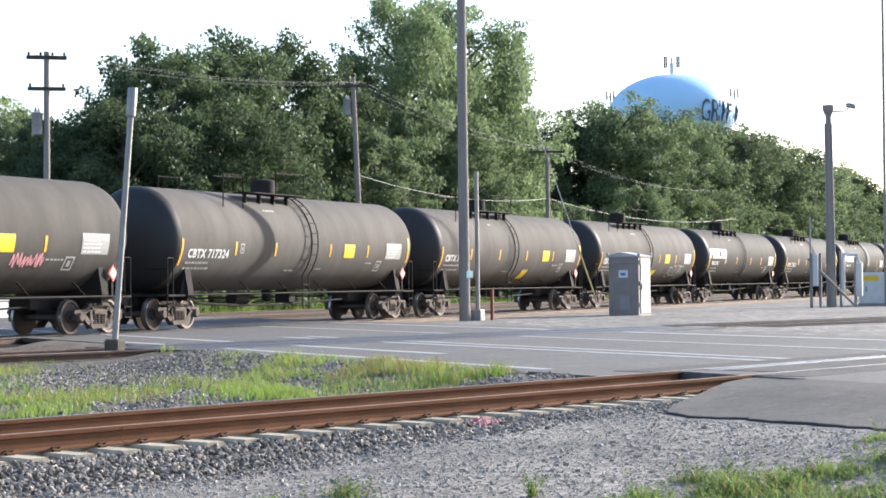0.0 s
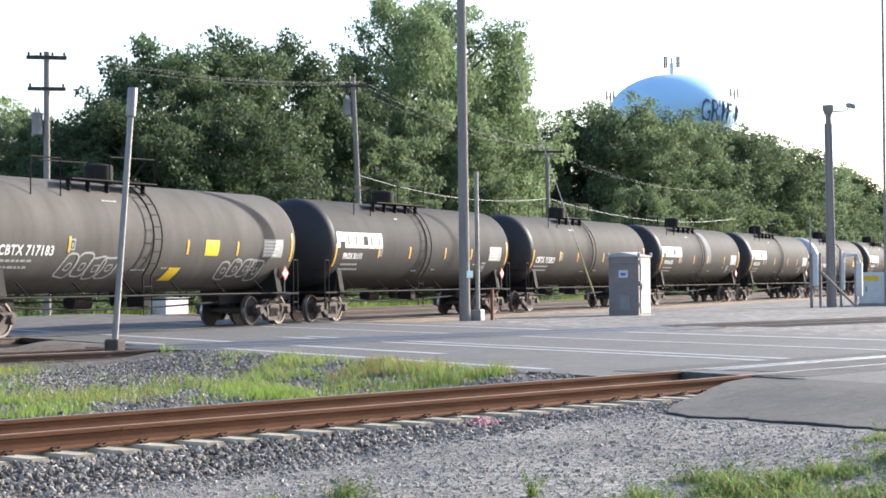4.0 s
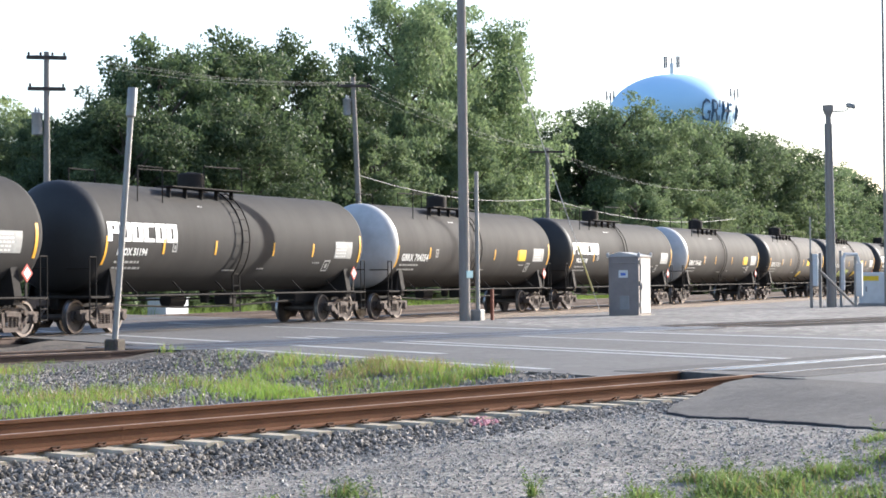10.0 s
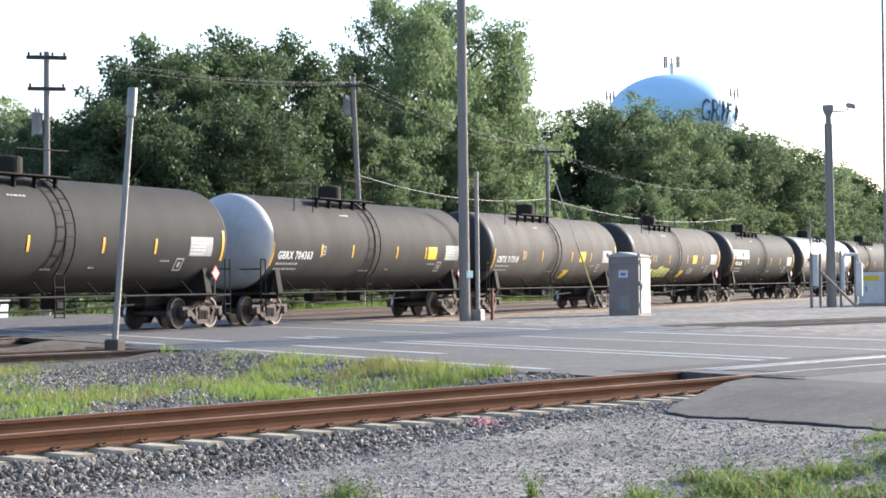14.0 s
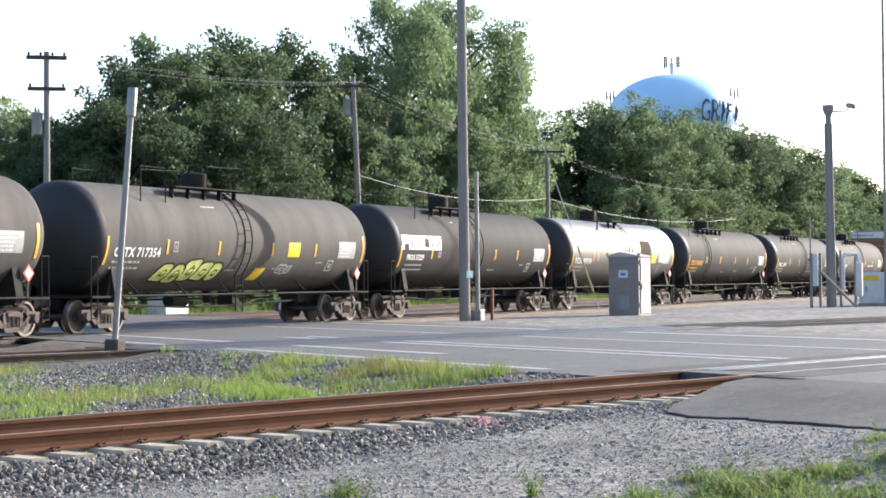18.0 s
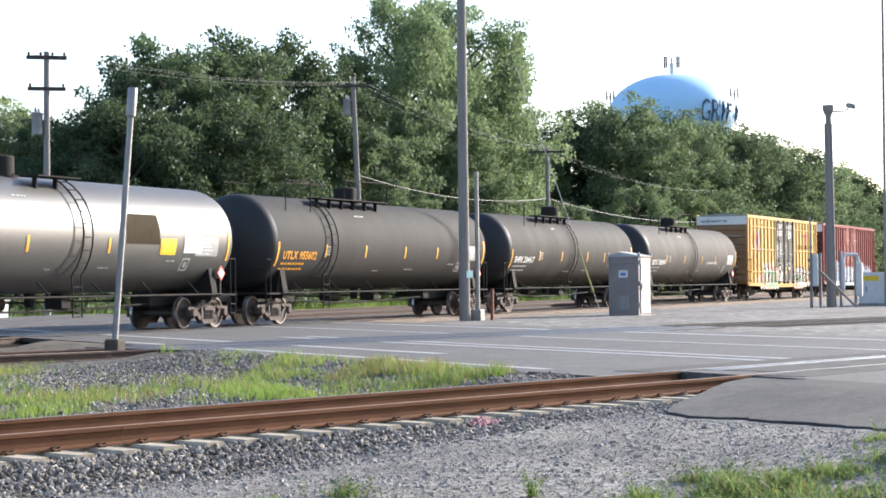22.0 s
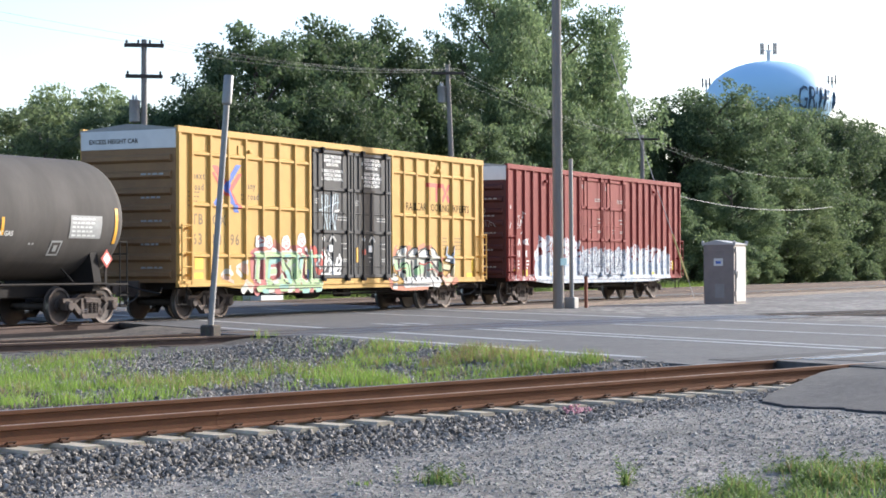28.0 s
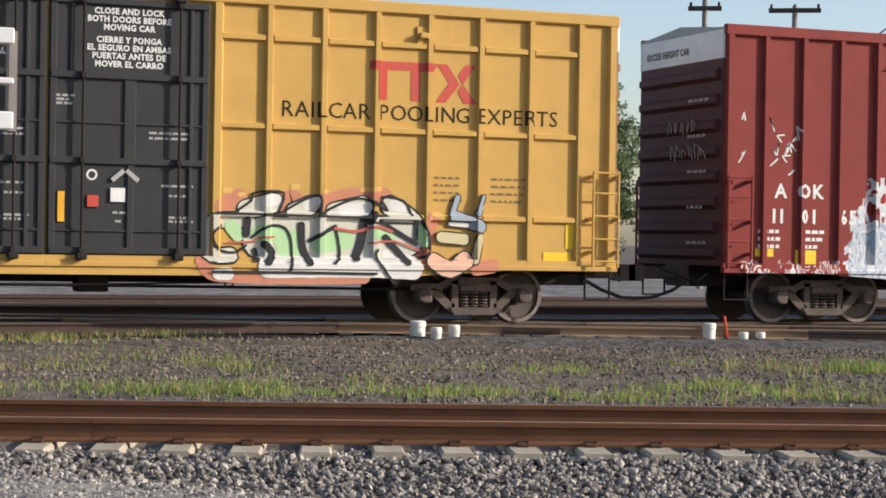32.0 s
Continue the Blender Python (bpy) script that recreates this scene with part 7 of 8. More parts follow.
        for j in range(14):
            xx, zz = rnd.choice((-9.1, -8.4, -8.2)) + rnd.uniform(-0.15, 0.3), rnd.uniform(2.55, 3.6)
            ps = [(xx, zz), (xx + rnd.uniform(-0.1, 0.15), zz + rnd.uniform(0.08, 0.25)), (xx + rnd.uniform(0, 0.2), zz + rnd.uniform(-0.05, 0.15))]
            vs, fs = [], []
            for (xa, za), (xb, zb) in zip(ps, ps[1:]):
                ln = math.hypot(xb - xa, zb - za) + 1e-6
                ox, oz = -(zb - za) / ln * 0.013, (xb - xa) / ln * 0.013
                fs.append(tuple(range(len(vs), len(vs) + 4)))
                vs += [(xa - ox, za - oz), (xb - ox, zb - oz), (xb + ox, zb + oz), (xa + ox, za + oz)]
            part("chalk_scribble", drape(vs, fs, 0.004), "mark_white", root)
    return root


BOX_L = 20.96
for lab, paint, endp, rh, nr, mk, yl in (("mustard-yellow high box car with black doors and graffiti", "box_yellow", "box_yellow_end_shaded", True, 7, "", True),
                                         ("oxide-red box car with white graffiti along the bottom", "box_red", "box_red_end_shaded", False, 9, "", False)):
    TRAIN.append((box_car(place + BOX_L / 2, lab, paint, endp, rh, nr, mk, yellow=yl), place + BOX_L / 2))
    place += BOX_L


# ---- poles, cabinets, tower ----
def lean_tube(x, y, z0, h, r0, r1, dx=0.0, dy=0.0, seg=12):
    g = Geo()
    n = 6
    g.tube([(x + dx * i / n, y + dy * i / n, z0 + h * i / n) for i in range(n + 1)], [r0 + (r1 - r0) * i / n for i in range(n + 1)], seg)
    return g


def transformer(root, x, y, z):
    g = Geo()
    g.lathe([(0, 0.20), (0.02, 0.24), (0.85, 0.24), (0.90, 0.27), (0.93, 0.27), (0.98, 0.15)], "z", 16, (x, y, z))
    part("transformer", g, "galvanised", root, "grey cylindrical pole transformer", smooth=True)
    g = Geo()
    for d in (-0.12, 0.12):
        g.lathe([(z + 0.95, 0.03), (z + 1.0, 0.06), (z + 1.08, 0.06), (z + 1.2, 0.02)], "z", 8, (x + d, y, 0))
    part("bushing", g, "tank_white", root)


def crossarm(root, x, y, z, half, yaw, pins=4):
    g = Geo()
    m = pose(x, y, z, 0, 0, yaw)
    for e in (-0.13, 0.13):
        g.box(-half, e - 0.05, -0.07, half, e + 0.05, 0.07, 0.01, m)
    g.box(-0.10, -0.16, -0.05, 0.10, 0.16, 0.05, 0.01, m)
    part("crossarm", g, "arm_wood", root)
    for i in range(pins):
        g = Geo()
        p = m @ Vector((-half + 0.1 + i * (2 * half - 0.2) / (pins - 1), 0, 0))
        g.lathe([(0.05, 0.02), (0.12, 0.05), (0.20, 0.05), (0.24, 0.02)], "z", 8, tuple(p))
        part("insulator", g, "frame_black", root)


def utility_pole(x, y, h, dx, dy, label, arms=(), tr=None, r0=0.17, r1=0.12, z0=-0.35, name="utility_pole"):
    root = empty(name, pose(x, y, 0), label, "utility pole")
    if tr:
        tr = (tr[0] - x, tr[1] - y, tr[2])
    x = y = 0.0
    part("pole", lean_tube(x, y, z0, h - z0, r0, r1, dx, dy), "pole_wood", root, smooth=True)
    for z, half, yaw, pins in arms:
        f = (z - z0) / (h - z0)
        crossarm(root, x + dx * f, y + dy * f, z, half, yaw, pins)
    if tr:
        transformer(root, *tr)
    return root


utility_pole(67.55, 48.0, 11.35, 0.05, 0, "tall wooden utility pole with two crossarms and a transformer", ((11.1, 0.85, -52, 4), (9.75, 0.8, -52, 3)), (67.33, 48.31, 7.75))
utility_pole(98.5, 48.0, 13.1, -1.1, 0, "leaning wooden utility pole with a transformer", ((12.6, 0.95, -58, 3),), (97.36, 48.36, 10.9), 0.2, 0.13)
utility_pole(129.4, 48.0, 11.0, 0.0, 0, "wooden utility pole behind the train", ((10.7, 1.3, -60, 3),), None, 0.2, 0.14)
utility_pole(58.85, 24.85, 14.5, -0.12, 0.0, "tall weathered wooden pole by the crossing", (), None, 0.19, 0.14, -0.05)
utility_pole(44.5, 45.2, 15.0, 0.2, 0, "tall dark steel pole behind the train", (), None, 0.30, 0.22)
utility_pole(33.4, 60.0, 10.3, 0.05, 0, "distant utility pole with a short bracket", ((9.9, 0.6, -30, 3),), None, 0.13, 0.10)
utility_pole(37.2, 60.0, 10.2, 0, 0, "distant utility pole with a crossarm", ((10.05, 0.95, -32, 3),), None, 0.13, 0.10)
utility_pole(44.2, 60.0, 14.5, 0.3, 0, "distant slim utility pole", (), None, 0.14, 0.11)
utility_pole(90.48, 16.52, 15.5, 0.02, 0, "slim weathered pole in the yard", (), None, 0.075, 0.06, -0.05)
flood = utility_pole(86.7, 18.3, 9.15, -0.30, 0.0, "weathered wooden pole with floodlight and meter boxes", (), None, 0.185, 0.13, -0.05)
g = Geo()
g.lathe([(8.75, 0.14), (9.0, 0.25), (9.25, 0.26)], "z", 10, (-0.30, 0, 0))
part("pole_cap", g, "pole_wood", flood)
g = Geo()
g.tube([(-0.3, -0.1, 8.95), (0.05, -0.75, 8.98), (0.08, -0.85, 9.12)], 0.035, 6)
part("lamp_arm", g, "galvanised", flood)
g = Geo()
g.box(-0.14, -0.24, -0.10, 0.14, 0.2, 0.12, 0.05, pose(0.08, -0.95, 9.2, 15, 0, 0))
part("lamp_head", g, "galvanised", flood, smooth=True)
for dx, dy in ((-0.02, -0.20), (-0.06, 0.19)):
    g = Geo()
    g.tube([(dx, dy, 0), (-0.29 + dx, dy * 0.75, 8.4)], 0.035, 6)
    part("conduit", g, "galvanised", flood)

# guarded guy wire
guy = empty("guy_wire", pose(0, 0, 0), "guy wire with pale yellow guard, staked to the ground", "guy wire")
GA, GB = Vector((79.4, 27.0, -0.15)), Vector((77.6, 29.0, 7.3))
g = Geo()
g.tube([GA, GA + (GB - GA) * 1.45], 0.018, 6)
part("wire", g, "cable_grey", guy)
g = Geo()
g.tube([GA + (GB - GA) * 0.13, GA + (GB - GA) * 0.40], 0.04, 8)
part("guard", g, "guard_yellow", guy)

# slim pole and rusty post by the tall pole
slim = empty("conduit_pole", pose(0, 0, 0), "slim galvanised conduit pole beside the tall wooden pole", "pole")
part("pole", lean_tube(59.4, 24.6, -0.05, 5.1, 0.075, 0.07, -0.05, 0), "galvanised", slim, smooth=True)
g = Geo()
g.box(59.2, 24.42, -0.05, 59.6, 24.8, 0.35, 0.03)
part("base_box", g, "galvanised", slim)
g = Geo()
g.box(-0.05, -0.05, -0.05, 0.05, 0.05, 1.05, 0.01)
tagged(part("marker_post", g, "rust_post", at=pose(60.2, 24.4, 0)), "rusty red steel marker post", "post")
sg = empty("pole_sign", pose(58.82, 24.66, 1.55), "small pale blue sign plate on the tall pole", "sign")
g = Geo()
g.box(-0.16, -0.02, -0.12, 0.16, 0.0, 0.12, 0.004, pose(0, 0, 0, 0, 0, -20))
part("plate", g, "sign_blue", sg)

# signal-less post at the second track
post = empty("crossing_post", pose(32.2, 21.25, -0.12), "galvanised steel post with capped top on a concrete foot", "post")
g = Geo()
g.box(-0.16, -0.16, -0.1, 0.16, 0.16, 0.34, 0.03)
part("foot", g, "bark", post)
L0 = Vector((0.0, 0.0, 0.3))
L1 = Vector((0.15, -0.31, 4.84))
g = Geo()
g.tube([L0, L1], 0.062, 14)
part("shaft", g, "galvanised", post, smooth=True)
g = Geo()
d = (L1 - L0).normalized()
g.tube([L1 - d * 0.05, L1, L1 + d * 0.02, L1 + d * 0.55, L1 + d * 0.57], [0.06, 0.10, 0.10, 0.10, 0.085], 16)
part("cap", g, "galvanised", post, "wider grey cap", smooth=True)

# relay cabinet
cab = empty("relay_cabinet", pose(68.0, 21.6, -0.05), "grey metal trackside relay cabinet with a peaked roof", "cabinet")
# shaded front darker, sunlit door side paler: the light is put into the colours
g = Geo()
g.box(-0.05, 0, 0, 1.45, 1.18, 2.28, 0.015)
part("body", g, "cabinet_grey", cab)
g = Geo()
g.prism([(-0.05, 2.28), (0.75, 2.42), (1.23, 2.28), (1.23, 2.24), (-0.05, 2.24)], "x", -0.09, 1.49)
part("roof", g, "cabinet_sunlit", cab)
for lx, ly in ((-0.06, -0.02), (1.46, -0.02), (-0.06, 1.20), (1.46, 1.20)):
    g = Geo()
    g.lathe([(2.20, 0.03), (2.30, 0.06), (2.36, 0.06), (2.40, 0.02)], "z", 8, (lx, ly, 0))
    part("lifting_lug", g, "cabinet_sunlit", cab)
for hz in (0.35, 1.15, 1.95):
    g = Geo()
    g.box(0.02, -0.06, hz, 0.10, -0.01, hz + 0.16, 0.01)
    part("hinge", g, "galvanised", cab)
g = Geo()
g.box(-0.075, 0.10, 1.98, -0.05, 1.08, 2.03, 0.005)
part("drip_rail", g, "cabinet_grey", cab)
g = Geo()
g.box(0.16, -0.035, 0.1, 1.32, 0.0, 2.16, 0.01)
part("door", g, "cabinet_sunlit", cab)
g = Geo()
g.box(0.11, -0.012, 0.1, 0.155, 0.0, 2.16, 0.004)
part("door_gap", g, "frame_black", cab, "dark gap along the cabinet door")
g = Geo()
g.box(0.2, -0.07, 1.0, 0.26, -0.03, 1.25, 0.01)
part("handle", g, "galvanised", cab)
for yy, zz, hh, mm in ((0.42, 1.45, 0.28, "mark_white"), (0.38, 0.25, 0.52, "galvanised")):
    g = Geo()
    g.box(-0.065, yy, zz, -0.05, yy + 0.36, zz + hh, 0.003)
    part("sign_plate", g, mm, cab)
g = Geo()
g.box(-0.07, 0.50, 1.53, -0.064, 0.70, 1.63)
part("sign_print", g, "spray_blue", cab)
g = Geo()
g.box(-0.2, -0.15, -0.2, 1.6, 1.33, 0.03, 0.02)
part("slab", g, "concrete_tie", cab)

# equipment by the floodlight pole
def meter_frame(x, y):
    root = empty("meter_stand", pose(x, y, 0), "weathered timber frame with white meter boxes", "meter frame")
    for px, py in ((0, 0.55), (0.3, 0.2)):
        g = Geo()
        g.box(px - 0.06, py - 0.06, -0.05, px + 0.06, py + 0.06, 2.45, 0.01)
        part("timber", g, "pole_wood", root)
    g = Geo()
    g.tube([(0, 0.58, 2.3), (0, 0.58, 4.1)], 0.035, 6)
    part("conduit", g, "galvanised", root)
    g = Geo()
    g.tube([(0, 0.7, 2.2), (0.9, -1.2, 0.1)], 0.06, 6)
    part("brace", g, "pole_wood", root)
    g = Geo()
    g.box(-0.02, 0.25, 0.95, 0.14, 0.49, 2.4, 0.02)
    part("meter_box", g, "cabinet_white", root)
    return root


meter_frame(85.2, 18.35)
for bh, (x, y, z, h, w) in enumerate(((87.6, 17.9, 0.55, 1.5, 0.14), (88.2, 17.2, 0.25, 1.55, 0.28))):
    bx = empty("meter_box", pose(x, y, 0), "white metal meter box on a steel stand", "meter box", "meter boxes")
    g = Geo()
    g.box(0, 0, z + 0.2, 0.25, w, z + 0.2 + h, 0.02)
    part("box", g, "cabinet_white", bx)
    g = Geo()
    g.box(0.08, w - 0.02, -0.1, 0.18, w + 0.10, z + 0.9 + h * 0.75, 0.01)
    part("stand", g, "galvanised", bx)
g = Geo()
g.tube([(87.7, 17.98, 2.2), (87.75, 17.9, 2.40), (88.25, 17.45, 2.40), (88.3, 17.34, 2.0)], 0.09, 8)
tagged(part("conduit_bend", g, "cabinet_white"), "white bent conduit joining the meter boxes", "conduit")
gen = empty("equipment_box", pose(91.0, 15.6, -0.05), "white steel equipment enclosure with a yellow label", "equipment box")
g = Geo()
g.box(0, 0, 0.12, 2.6, 2.3, 1.62, 0.04)
part("body", g, "cabinet_white", gen)
g = Geo()
g.box(-0.05, -0.05, 0, 2.65, 2.35, 0.14, 0.01)
part("skid", g, "galvanised", gen)
g = Geo()
g.box(-0.012, 1.35, 1.22, -0.002, 2.1, 1.45)
part("label", g, "label_yellow", gen)
g = Geo()
g.box(-0.03, 1.9, 0.7, 0.0, 1.98, 0.95, 0.006)
part("handle", g, "galvanised", gen)

# white boxes and pots along the tracks
for x, y, w, h, lab in ((74.2, 46.2, 2.0, 0.85, "white trackside case beyond the siding"), (62.5, 47.0, 1.0, 0.9, "small white trackside case")):
    bx = empty("trackside_case", pose(x, y, -0.25), lab, "case")
    g = Geo()
    g.box(0, 0, 0, w, 1.0, h, 0.03)
    part("body", g, "cabinet_white", bx)
    g = Geo()
    g.box(-0.06, -0.06, h, w + 0.06, 1.06, h + 0.07, 0.02)
    part("lid", g, "galvanised", bx)


def pot(x, y, r, h):
    g = Geo()
    g.lathe([(-0.3, r), (h - 0.1, r), (h - 0.09, r * 1.08), (h - 0.02, r * 1.08), (h, r * 0.9)], "z", 16)
    ob = part("marker_pipe", g, "pvc_white", at=pose(x, y, -0.22), smooth=True)
    return tagged(ob, "capped white plastic standpipe in the ballast", "standpipe", "standpipes")


for x, y, r, h in ((10.54, 28.0, 0.12, 0.30), (10.74, 27.7, 0.085, 0.21), (11.10, 27.85, 0.09, 0.24), (15.17, 26.9, 0.105, 0.31), (15.72, 26.75, 0.075, 0.17), (16.02, 26.72, 0.075, 0.17), (23.85, 24.5, 0.09, 0.16)):
    pot(x, y, r, h)
g = Geo()
g.tube([(15.58, 26.98, -0.3), (15.48, 26.95, 0.20)], 0.022, 6)
tagged(part("marker_stake", g, "stake_red"), "thin red plastic marker stake", "stake")

# white glazed frame on its own post, beside the near track
fr = empty("framed_box", pose(1.30, 11.93, 0), "white steel box frame with dark panes on a post", "box frame")
g = Geo()
g.box(-0.32, -0.05, -0.5, -0.22, 0.05, 2.75, 0.01)
part("post", g, "cabinet_white", fr)
for z0, z1 in ((2.52, 2.62), (2.27, 2.31), (1.99, 2.10)):
    g = Geo()
    g.box(-0.24, -0.06, z0, 0.47, 0.05, z1, 0.008)
    part("cross_bar", g, "cabinet_white", fr)
for xx in (-0.2, 0.44):
    g = Geo()
    g.prism([(xx, -0.05), (xx + 0.05, -0.05), (xx + 0.07, 0.20), (xx + 0.02, 0.20)], "z", 1.98, 2.60)
    part("side_plate", g, "cabinet_grey", fr)

# water tower
TW = Vector((272 * math.sin(radians(73.43)), 272 * math.cos(radians(73.43)), 0))
tower = empty("water_tower", pose(TW.x, TW.y, 0), "pale blue water tower with dark lettering and roof antennas", "water tower")
g = Geo()
TZ, TR, TH = 25.0, 9.1, 5.62
prof = [(13.5, 1.8), (16.5, 2.6), (19.3, 5.6), (21.6, 7.7), (23.0, 8.5)] + [(TZ + TH * math.sin(a), TR * math.cos(a)) for a in np.linspace(-0.25, 1.53, 20)]
g.lathe(prof, "z", 56)
part("tank", g, "tower_blue_hazed", tower, smooth=True)
g = Geo()
g.lathe([(-0.3, 3.2), (2, 2.0), (13.8, 1.8)], "z", 24)
part("stem", g, "tower_blue_hazed", tower, smooth=True)
back = math.atan2(-TW.y, -TW.x)
v, f = lettering("GRIFFITH", 4.7, 0.0, 1.0)
tg = Geo()
for a, b in v:
    th = back + 0.43 + a * 0.50 / TR
    zz = 23.1 + b
    q = max(-0.95, min(0.95, (zz - TZ) / TH))
    rr = TR * math.sqrt(1 - q * q) + 0.32
    tg.v.append((math.cos(th) * rr, math.sin(th) * rr, zz))
tg.f = f
part("lettering", tg, "tower_letter_hazed", tower)
sx, sy = -math.sin(back), math.cos(back)
for ang, rr, hh, ds in ((back, 0.3, 2.75, (-1.05, -0.75, 0.0, 0.75, 1.05)), (back + 1.45, 8.85, 2.2, (-0.5, 0.0, 0.5)), (back - 1.45, 8.85, 2.2, (-0.5, 0.0, 0.5))):
    cx, cy = math.cos(ang) * rr, math.sin(ang) * rr
    z0 = TZ + TH * math.sqrt(1 - (rr / TR) ** 2) - 0.15
    ant = Geo()
    ant.tube([(cx, cy, z0), (cx, cy, z0 + hh * 0.62)], 0.30 if rr < 1 else 0.12, 8)
    ant.tube([(cx - sx * ds[-1], cy - sy * ds[-1], z0 + hh * 0.6), (cx + sx * ds[-1], cy + sy * ds[-1], z0 + hh * 0.6)], 0.07, 6)
    mast_ob = part("antenna", ant, "cabinet_white", tower)
    for d in ds:
        g = Geo()
        g.box(cx + sx * d - 0.12, cy + sy * d - 0.12, z0 + hh * 0.38, cx + sx * d + 0.12, cy + sy * d + 0.12, z0 + hh * (1.0 - 0.08 * (d == 0)), 0.04)
        part("antenna_panel", g, "cabinet_grey", mast_ob)


# overhead wires
def wire(points, r, label, name="overhead_wire"):
    g = Geo()
    for p, q, sag in points:
        p, q = Vector(p), Vector(q)
        g.tube([p + (q - p) * i / 16 - Vector((0, 0, 4 * sag * (i / 16) * (1 - i / 16))) for i in range(17)], r, 5)
    return tagged(part(name, g, "cable_black" if "dark" in label else "wire_metal"), label, "wire")


for d in (-0.9, -0.3, 0.9):
    wire([((67.55 + d * 0.5, 48 + d * 0.87, 11.3), (97.5 + d * 0.5, 48 + d * 0.87, 12.8), 0.5), ((97.5 + d * 0.5, 48 + d * 0.87, 12.8), (129.4 + d, 48 + d * 0.6, 10.9), 0.6)], 0.006, "thin overhead wire between utility poles")
for d in (-0.9, 0.9):
    wire([((129.4 + d, 48 + d * 0.6, 10.9), (172.0, 47, 9.6), 0.9)], 0.006, "thin overhead wire between utility poles")
    wire([((24.0, 48.0 + d, 12.6), (67.55 + d * 0.5, 48 + d * 0.87, 11.3), 0.5)], 0.006, "thin overhead wire between utility poles")
wire([((129.4, 48, 7.3), (175, 46, 7.0), 0.9), ((98.0, 48, 7.5), (129.4, 48, 7.3), 0.7)], 0.022, "sagging grey telephone cable")
wire([((38.4, 60, 7.85), (45.3, 60, 12.3), 0.05)], 0.03, "dark overhead cable on slanting run")
wire([((38.9, 60, 7.85), (45.8, 60, 12.1), 0.05)], 0.03, "dark overhead cable on slanting run")
mast = empty("mast_arm", pose(44.7, 45.2, 0), "dark steel bracket arm on the tall pole", "mast arm")
for z0, z1, ln in ((9.67, 12.1, 5.6), (9.14, 11.85, 5.6)):
    g = Geo()
    g.tube([(0.15, 0, z0), (ln, 0, z1)], 0.045, 8)
    part("arm_tube", g, "cable_black", mast)
for q in (1.9, 3.8):
    g = Geo()
    g.tube([(q, 0, 9.14 + q * 0.484), (q, 0, 9.67 + q * 0.434)], 0.03, 6)
    part("strut", g, "cable_black", mast)


# ---- trees ----
def tree_mesh(seed, height, radius, leaf, boughs=30, per=70, base=0.12, leafmat="leaf_mid", shape="round"):
    """A tapered trunk with limbs; every limb ends in a bough of leaf clumps, with gaps between the boughs."""
    rnd = np.random.RandomState(seed)
    wood = Geo()
    wood.tube([(0, 0, -0.3), (rnd.uniform(-.2, .2), rnd.uniform(-.2, .2), height * 0.4), (rnd.uniform(-.5, .5), rnd.uniform(-.5, .5), height * 0.85)], [height * 0.022, height * 0.015, height * 0.004], 8)
    clumps = []
    for i in range(boughs):
        u = (i + rnd.uniform(0.1, 0.9)) / boughs
        z = height * (base + (0.97 - base) * u)
        if shape == "round":
            prof = math.sqrt(max(0.02, 1 - ((u - 0.42) / 0.60) ** 2))
        else:
            prof = max(0.12, (1 - u) ** 0.6 * min(1, u * 4 + 0.55))
        a = i * 2.4 + rnd.uniform(-0.5, 0.5)
        rr = radius * prof * rnd.uniform(0.62, 1.0)
        tip = np.array((math.cos(a) * rr, math.sin(a) * rr, z))
        size = radius * rnd.uniform(0.26, 0.44) * (0.75 + 0.25 * prof)
        zt = max(height * 0.10, z - rr * 0.75)
        wood.tube([(0, 0, zt), (tip[0] * 0.55, tip[1] * 0.55, (zt + z) / 2 + 0.15), tuple(tip)], [height * 0.008, height * 0.005, 0.02], 5, False)
        for k in range(9):
            o = rnd.normal(0, 1, 3)
            o *= size / np.linalg.norm(o) * rnd.uniform(0.25, 1.0) * np.array((1.0, 1.0, 0.72))
            clumps.append((tip + o, size * rnd.uniform(0.26, 0.48)))
        if i % 3 == 0:
            o = rnd.normal(0, 1, 3)
            out = tip / (np.linalg.norm(tip[:2]) + 0.5)
            clumps.append((tip + np.array((out[0], out[1], 0.35)) * size * 1.15, size * 0.22))
    for _ in range(boughs):
        u, a = rnd.uniform(0.05, 0.7), rnd.uniform(0, 6.283)
        clumps.append((np.array((math.cos(a) * radius * 0.45, math.sin(a) * radius * 0.45, height * (base + (0.9 - base) * u))), radius * 0.2))
    vs, fs = [], []
    for c, s in clumps:
        m = max(12, int(per * (s / (radius * 0.13)) ** 1.6))
        p = rnd.normal(0, 1, (m, 3))
        p /= np.linalg.norm(p, axis=1)[:, None]
        p *= (rnd.uniform(0.15, 1.15, m) ** 0.5)[:, None] * s * np.array((1.2, 1.2, 0.8))
        p += c
        d = rnd.normal(0, 1, (m, 3)) + np.array((0, 0, -0.4))
        d /= np.linalg.norm(d, axis=1)[:, None]
        e = np.cross(d, rnd.normal(0, 1, (m, 3)))
        e /= np.linalg.norm(e, axis=1)[:, None] + 1e-6
        L = rnd.uniform(0.6, 1.35, m)[:, None] * leaf
        k = len(vs)
        q = np.stack((p + e * L * 0.42, p + d * L * 1.1, p - e * L * 0.42), axis=1)
        vs += q.reshape(-1, 3).tolist()
        fs += [(k + 3 * i, k + 3 * i + 1, k + 3 * i + 2) for i in range(m)]
    me = bpy.data.meshes.new("crown")
    me.from_pydata(vs, [], fs)
    me.materials.append(MATS[leafmat])
    return wood.mesh("trunk", "bark"), me


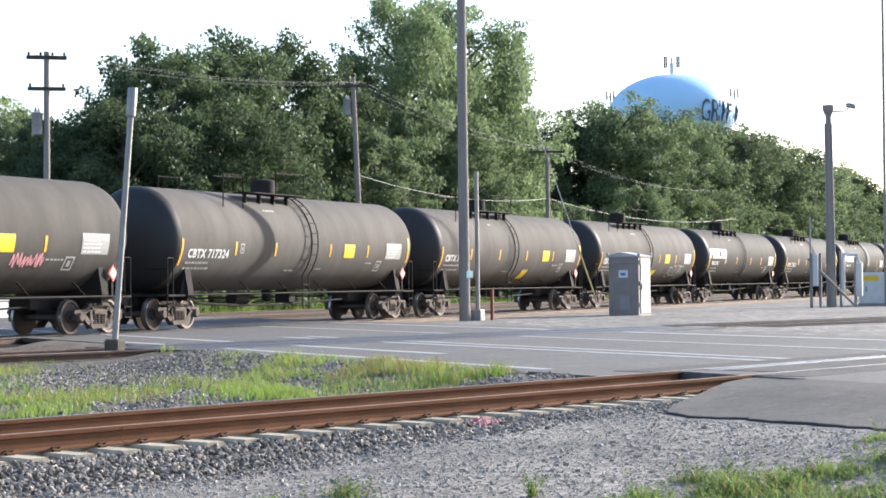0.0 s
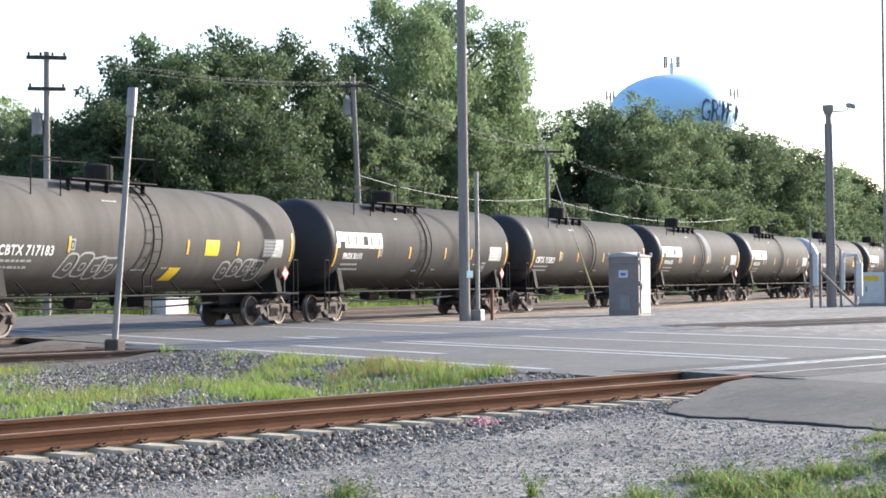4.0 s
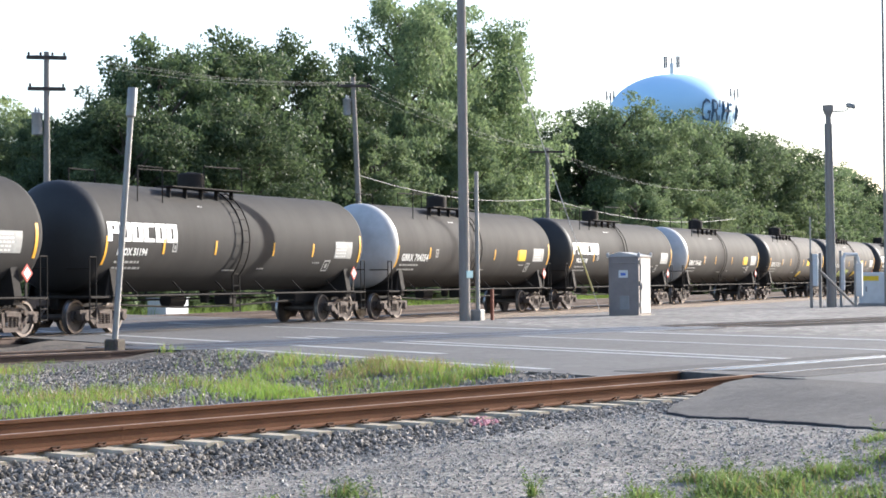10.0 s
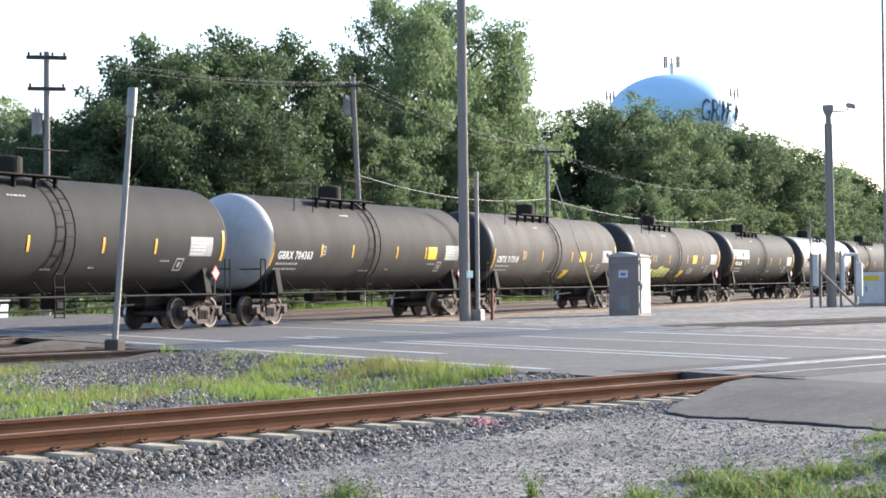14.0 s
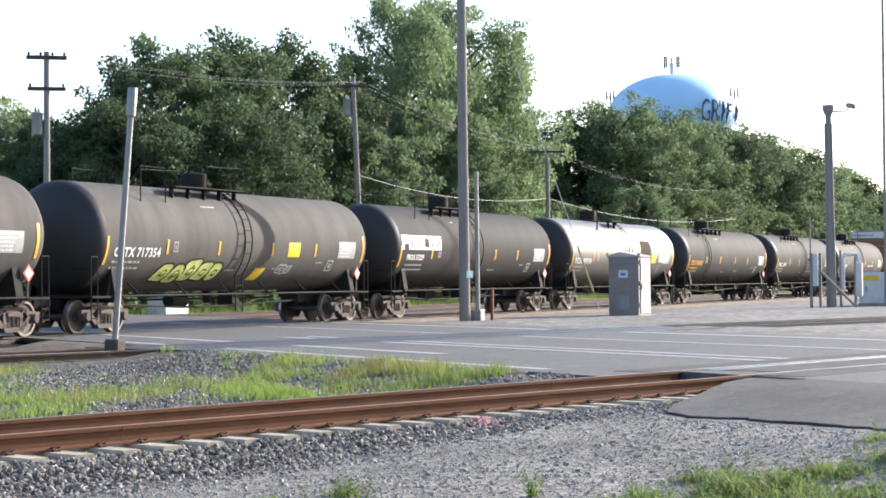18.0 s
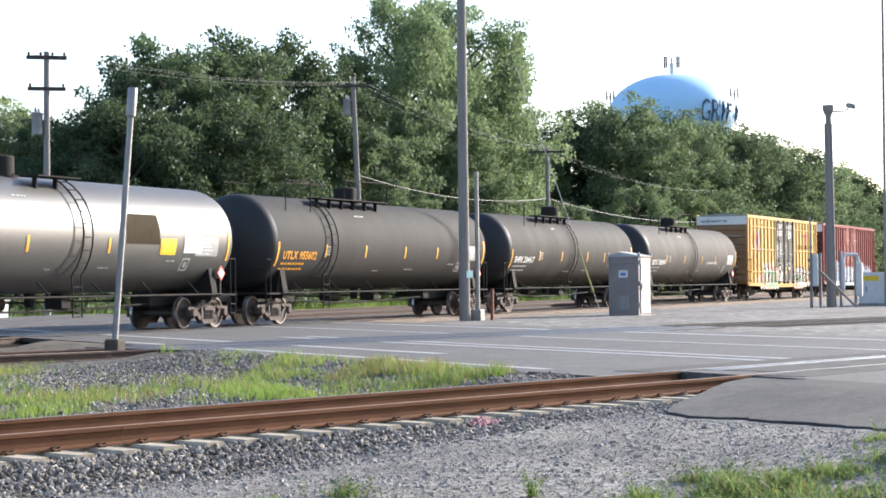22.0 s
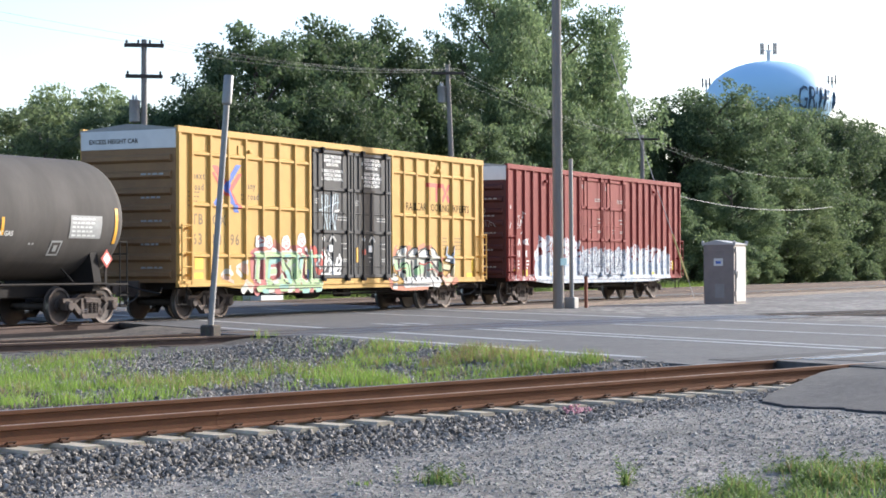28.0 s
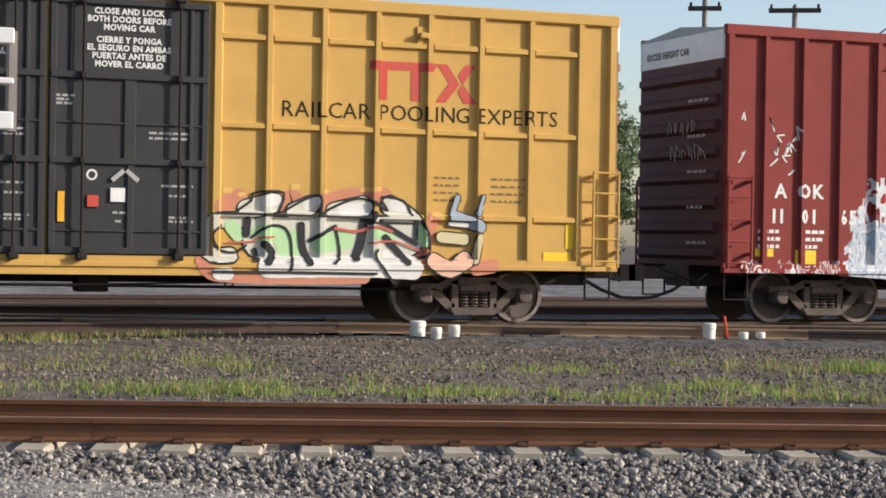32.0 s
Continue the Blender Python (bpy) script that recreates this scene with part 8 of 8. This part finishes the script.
KINDS = {
    "a": tree_mesh(11, 16, 6.2, 0.23, 36, 128, 0.05, "leaf_dark"),
    "b": tree_mesh(12, 16, 5.6, 0.22, 36, 128, 0.05, "leaf_mid"),
    "c": tree_mesh(13, 23, 8.2, 0.26, 56, 128, 0.04, "leaf_mid"),
    "d": tree_mesh(14, 18, 7.0, 0.24, 38, 128, 0.03, "leaf_dark"),
    "e": tree_mesh(15, 12, 5.0, 0.19, 28, 110, 0.05, "leaf_light"),
    "f": tree_mesh(16, 18, 7.5, 0.25, 40, 128, 0.03, "leaf_mid"),
    "g": tree_mesh(17, 6, 4.0, 0.20, 20, 100, 0.0, "leaf_mid"),
    "h": tree_mesh(18, 12, 3.0, 0.24, 26, 90, 0.05, "leaf_dark", "cone"),
}


def tree(kind, x, y, h, label, turn=0.0, wide=1.0, name="tree", group="trees behind the railway"):
    wood, crown = KINDS[kind]
    base = {"a": 16, "b": 16, "c": 23, "d": 18, "e": 12, "f": 18, "g": 6, "h": 12}[kind]
    s = h / base
    root = empty(name, pose(x, y, -0.25, 0, 0, turn), label, name, group)
    for nm, me in (("trunk", wood), ("crown", crown)):
        ob = part(nm, me, "", root)
        ob.scale = (s * wide, s * wide, s)
    return root


def at_angle(az, y):
    """A spot on the line y metres beyond the camera, at az degrees to the right of +y."""
    return y * math.tan(radians(az)), y


# azimuth, y, height, kind, width
TREES = [(68.55, 66, 25.2, "b", 0.28), (51.6, 70, 11.0, "e", 1.2), (53.4, 72, 12.2, "e", 1.1), (54.6, 66, 11.4, "b", 1.0), (55.7, 60, 10.2, "d", 1.0), (56.9, 57, 11.5, "a", 1.0), (58.0, 58, 15.2, "a", 0.85), (59.7, 59, 16.4, "a", 0.95), (61.2, 60, 17.4, "a", 0.85),
         (60.2, 54, 11.5, "d", 1.0), (62.6, 60, 16.4, "d", 0.8), (63.8, 62, 17.2, "f", 0.7), (65.4, 58, 22.4, "c", 0.66), (66.6, 60, 23.6, "c", 0.85), (64.4, 54, 11.5, "b", 1.0),
         (67.9, 60, 20.4, "b", 0.62), (67.2, 54, 13.0, "b", 0.9), (69.2, 64, 15.8, "d", 0.6), (70.2, 64, 16.2, "a", 0.75), (71.0, 60, 17.6, "d", 1.0), (71.9, 58, 18.8, "f", 1.0), (72.8, 58, 18.6, "d", 1.0), (73.7, 58, 18.2, "f", 1.0),
         (74.5, 58, 18.9, "d", 1.0), (75.3, 58, 19.2, "f", 1.1), (76.0, 58, 18.8, "a", 1.3), (76.7, 58, 18.0, "f", 1.2), (77.3, 58, 17.4, "d", 1.2), (77.9, 58, 17.0, "f", 1.2), (78.5, 58, 16.6, "a", 1.3),
         (79.1, 58, 15.5, "f", 1.2), (79.7, 58, 14.8, "d", 1.2), (80.3, 58, 14.5, "f", 1.2), (72.3, 52, 10.0, "b", 1.1), (74.0, 52, 9.5, "e", 1.2), (76.3, 52, 9.0, "e", 1.2), (70.4, 54, 8.0, "b", 1.1), (78.2, 52, 8.5, "b", 1.2)]
FAR_TREES = [(37.2, 110, 16.6, "e"), (39.4, 110, 17.2, "e"), (41.8, 112, 17.2, "e"), (44.8, 115, 16.8, "b"), (46.6, 112, 18.4, "e"), (47.9, 110, 17.4, "b"), (50.6, 105, 13.8, "e"), (51.5, 120, 17.6, "h"),
             (33.5, 115, 13.0, "e"), (30.0, 118, 12.5, "e"), (25.0, 115, 13.2, "b"), (19.0, 110, 13, "e"), (53.0, 100, 16.4, "e"), (35.0, 95, 11, "e"), (22.0, 112, 12, "e"), (12.0, 110, 13, "b")]
for i, (az, y, h, kd, w) in enumerate(TREES):
    x, y = at_angle(az, y)
    tree(kd, x, y, h, "tall leafy green tree in the wood beyond the tracks" if h > 14 else "low leafy tree at the edge of the wood", i * 67.0, w)
for i, (az, y, h, kd) in enumerate(FAR_TREES):
    x, y = at_angle(az, y)
    tree(kd, x, y, h * 1.05, "distant leafy tree beyond the railway yard", i * 41.0, 1.0)
for i in range(26):
    az = 53.5 + i * 1.02
    x, y = at_angle(az, 50.5 + (i % 3))
    tree("g", x, y, 3.2 + (i * 37 % 10) * 0.22, "bushy green undergrowth at the foot of the trees", i * 53.0, 1.1, "bush", "bushes along the wood")


# ---- motion ----
def motions():
    for car, x in TRAIN:
        walk(car, [(t, pose(x - SPEED * t, Y_TRAIN, 0)) for t in (0, 8, 16, 24, 32)])
    turn = math.degrees(SPEED / 0.457)
    made = {}
    for w, a in WHEELS:
        if a not in made:
            walk(w, [(i / FPS, pose(a, 0, 0.457, 0, -turn * i / FPS, 0)) for i in range(32 * FPS + 1)])
            made[a] = w.animation_data
        else:
            w.rotation_mode = "QUATERNION"
            keys = w.animation_data_create()
            keys.action, keys.action_slot = made[a].action, made[a].action_slot


motions()
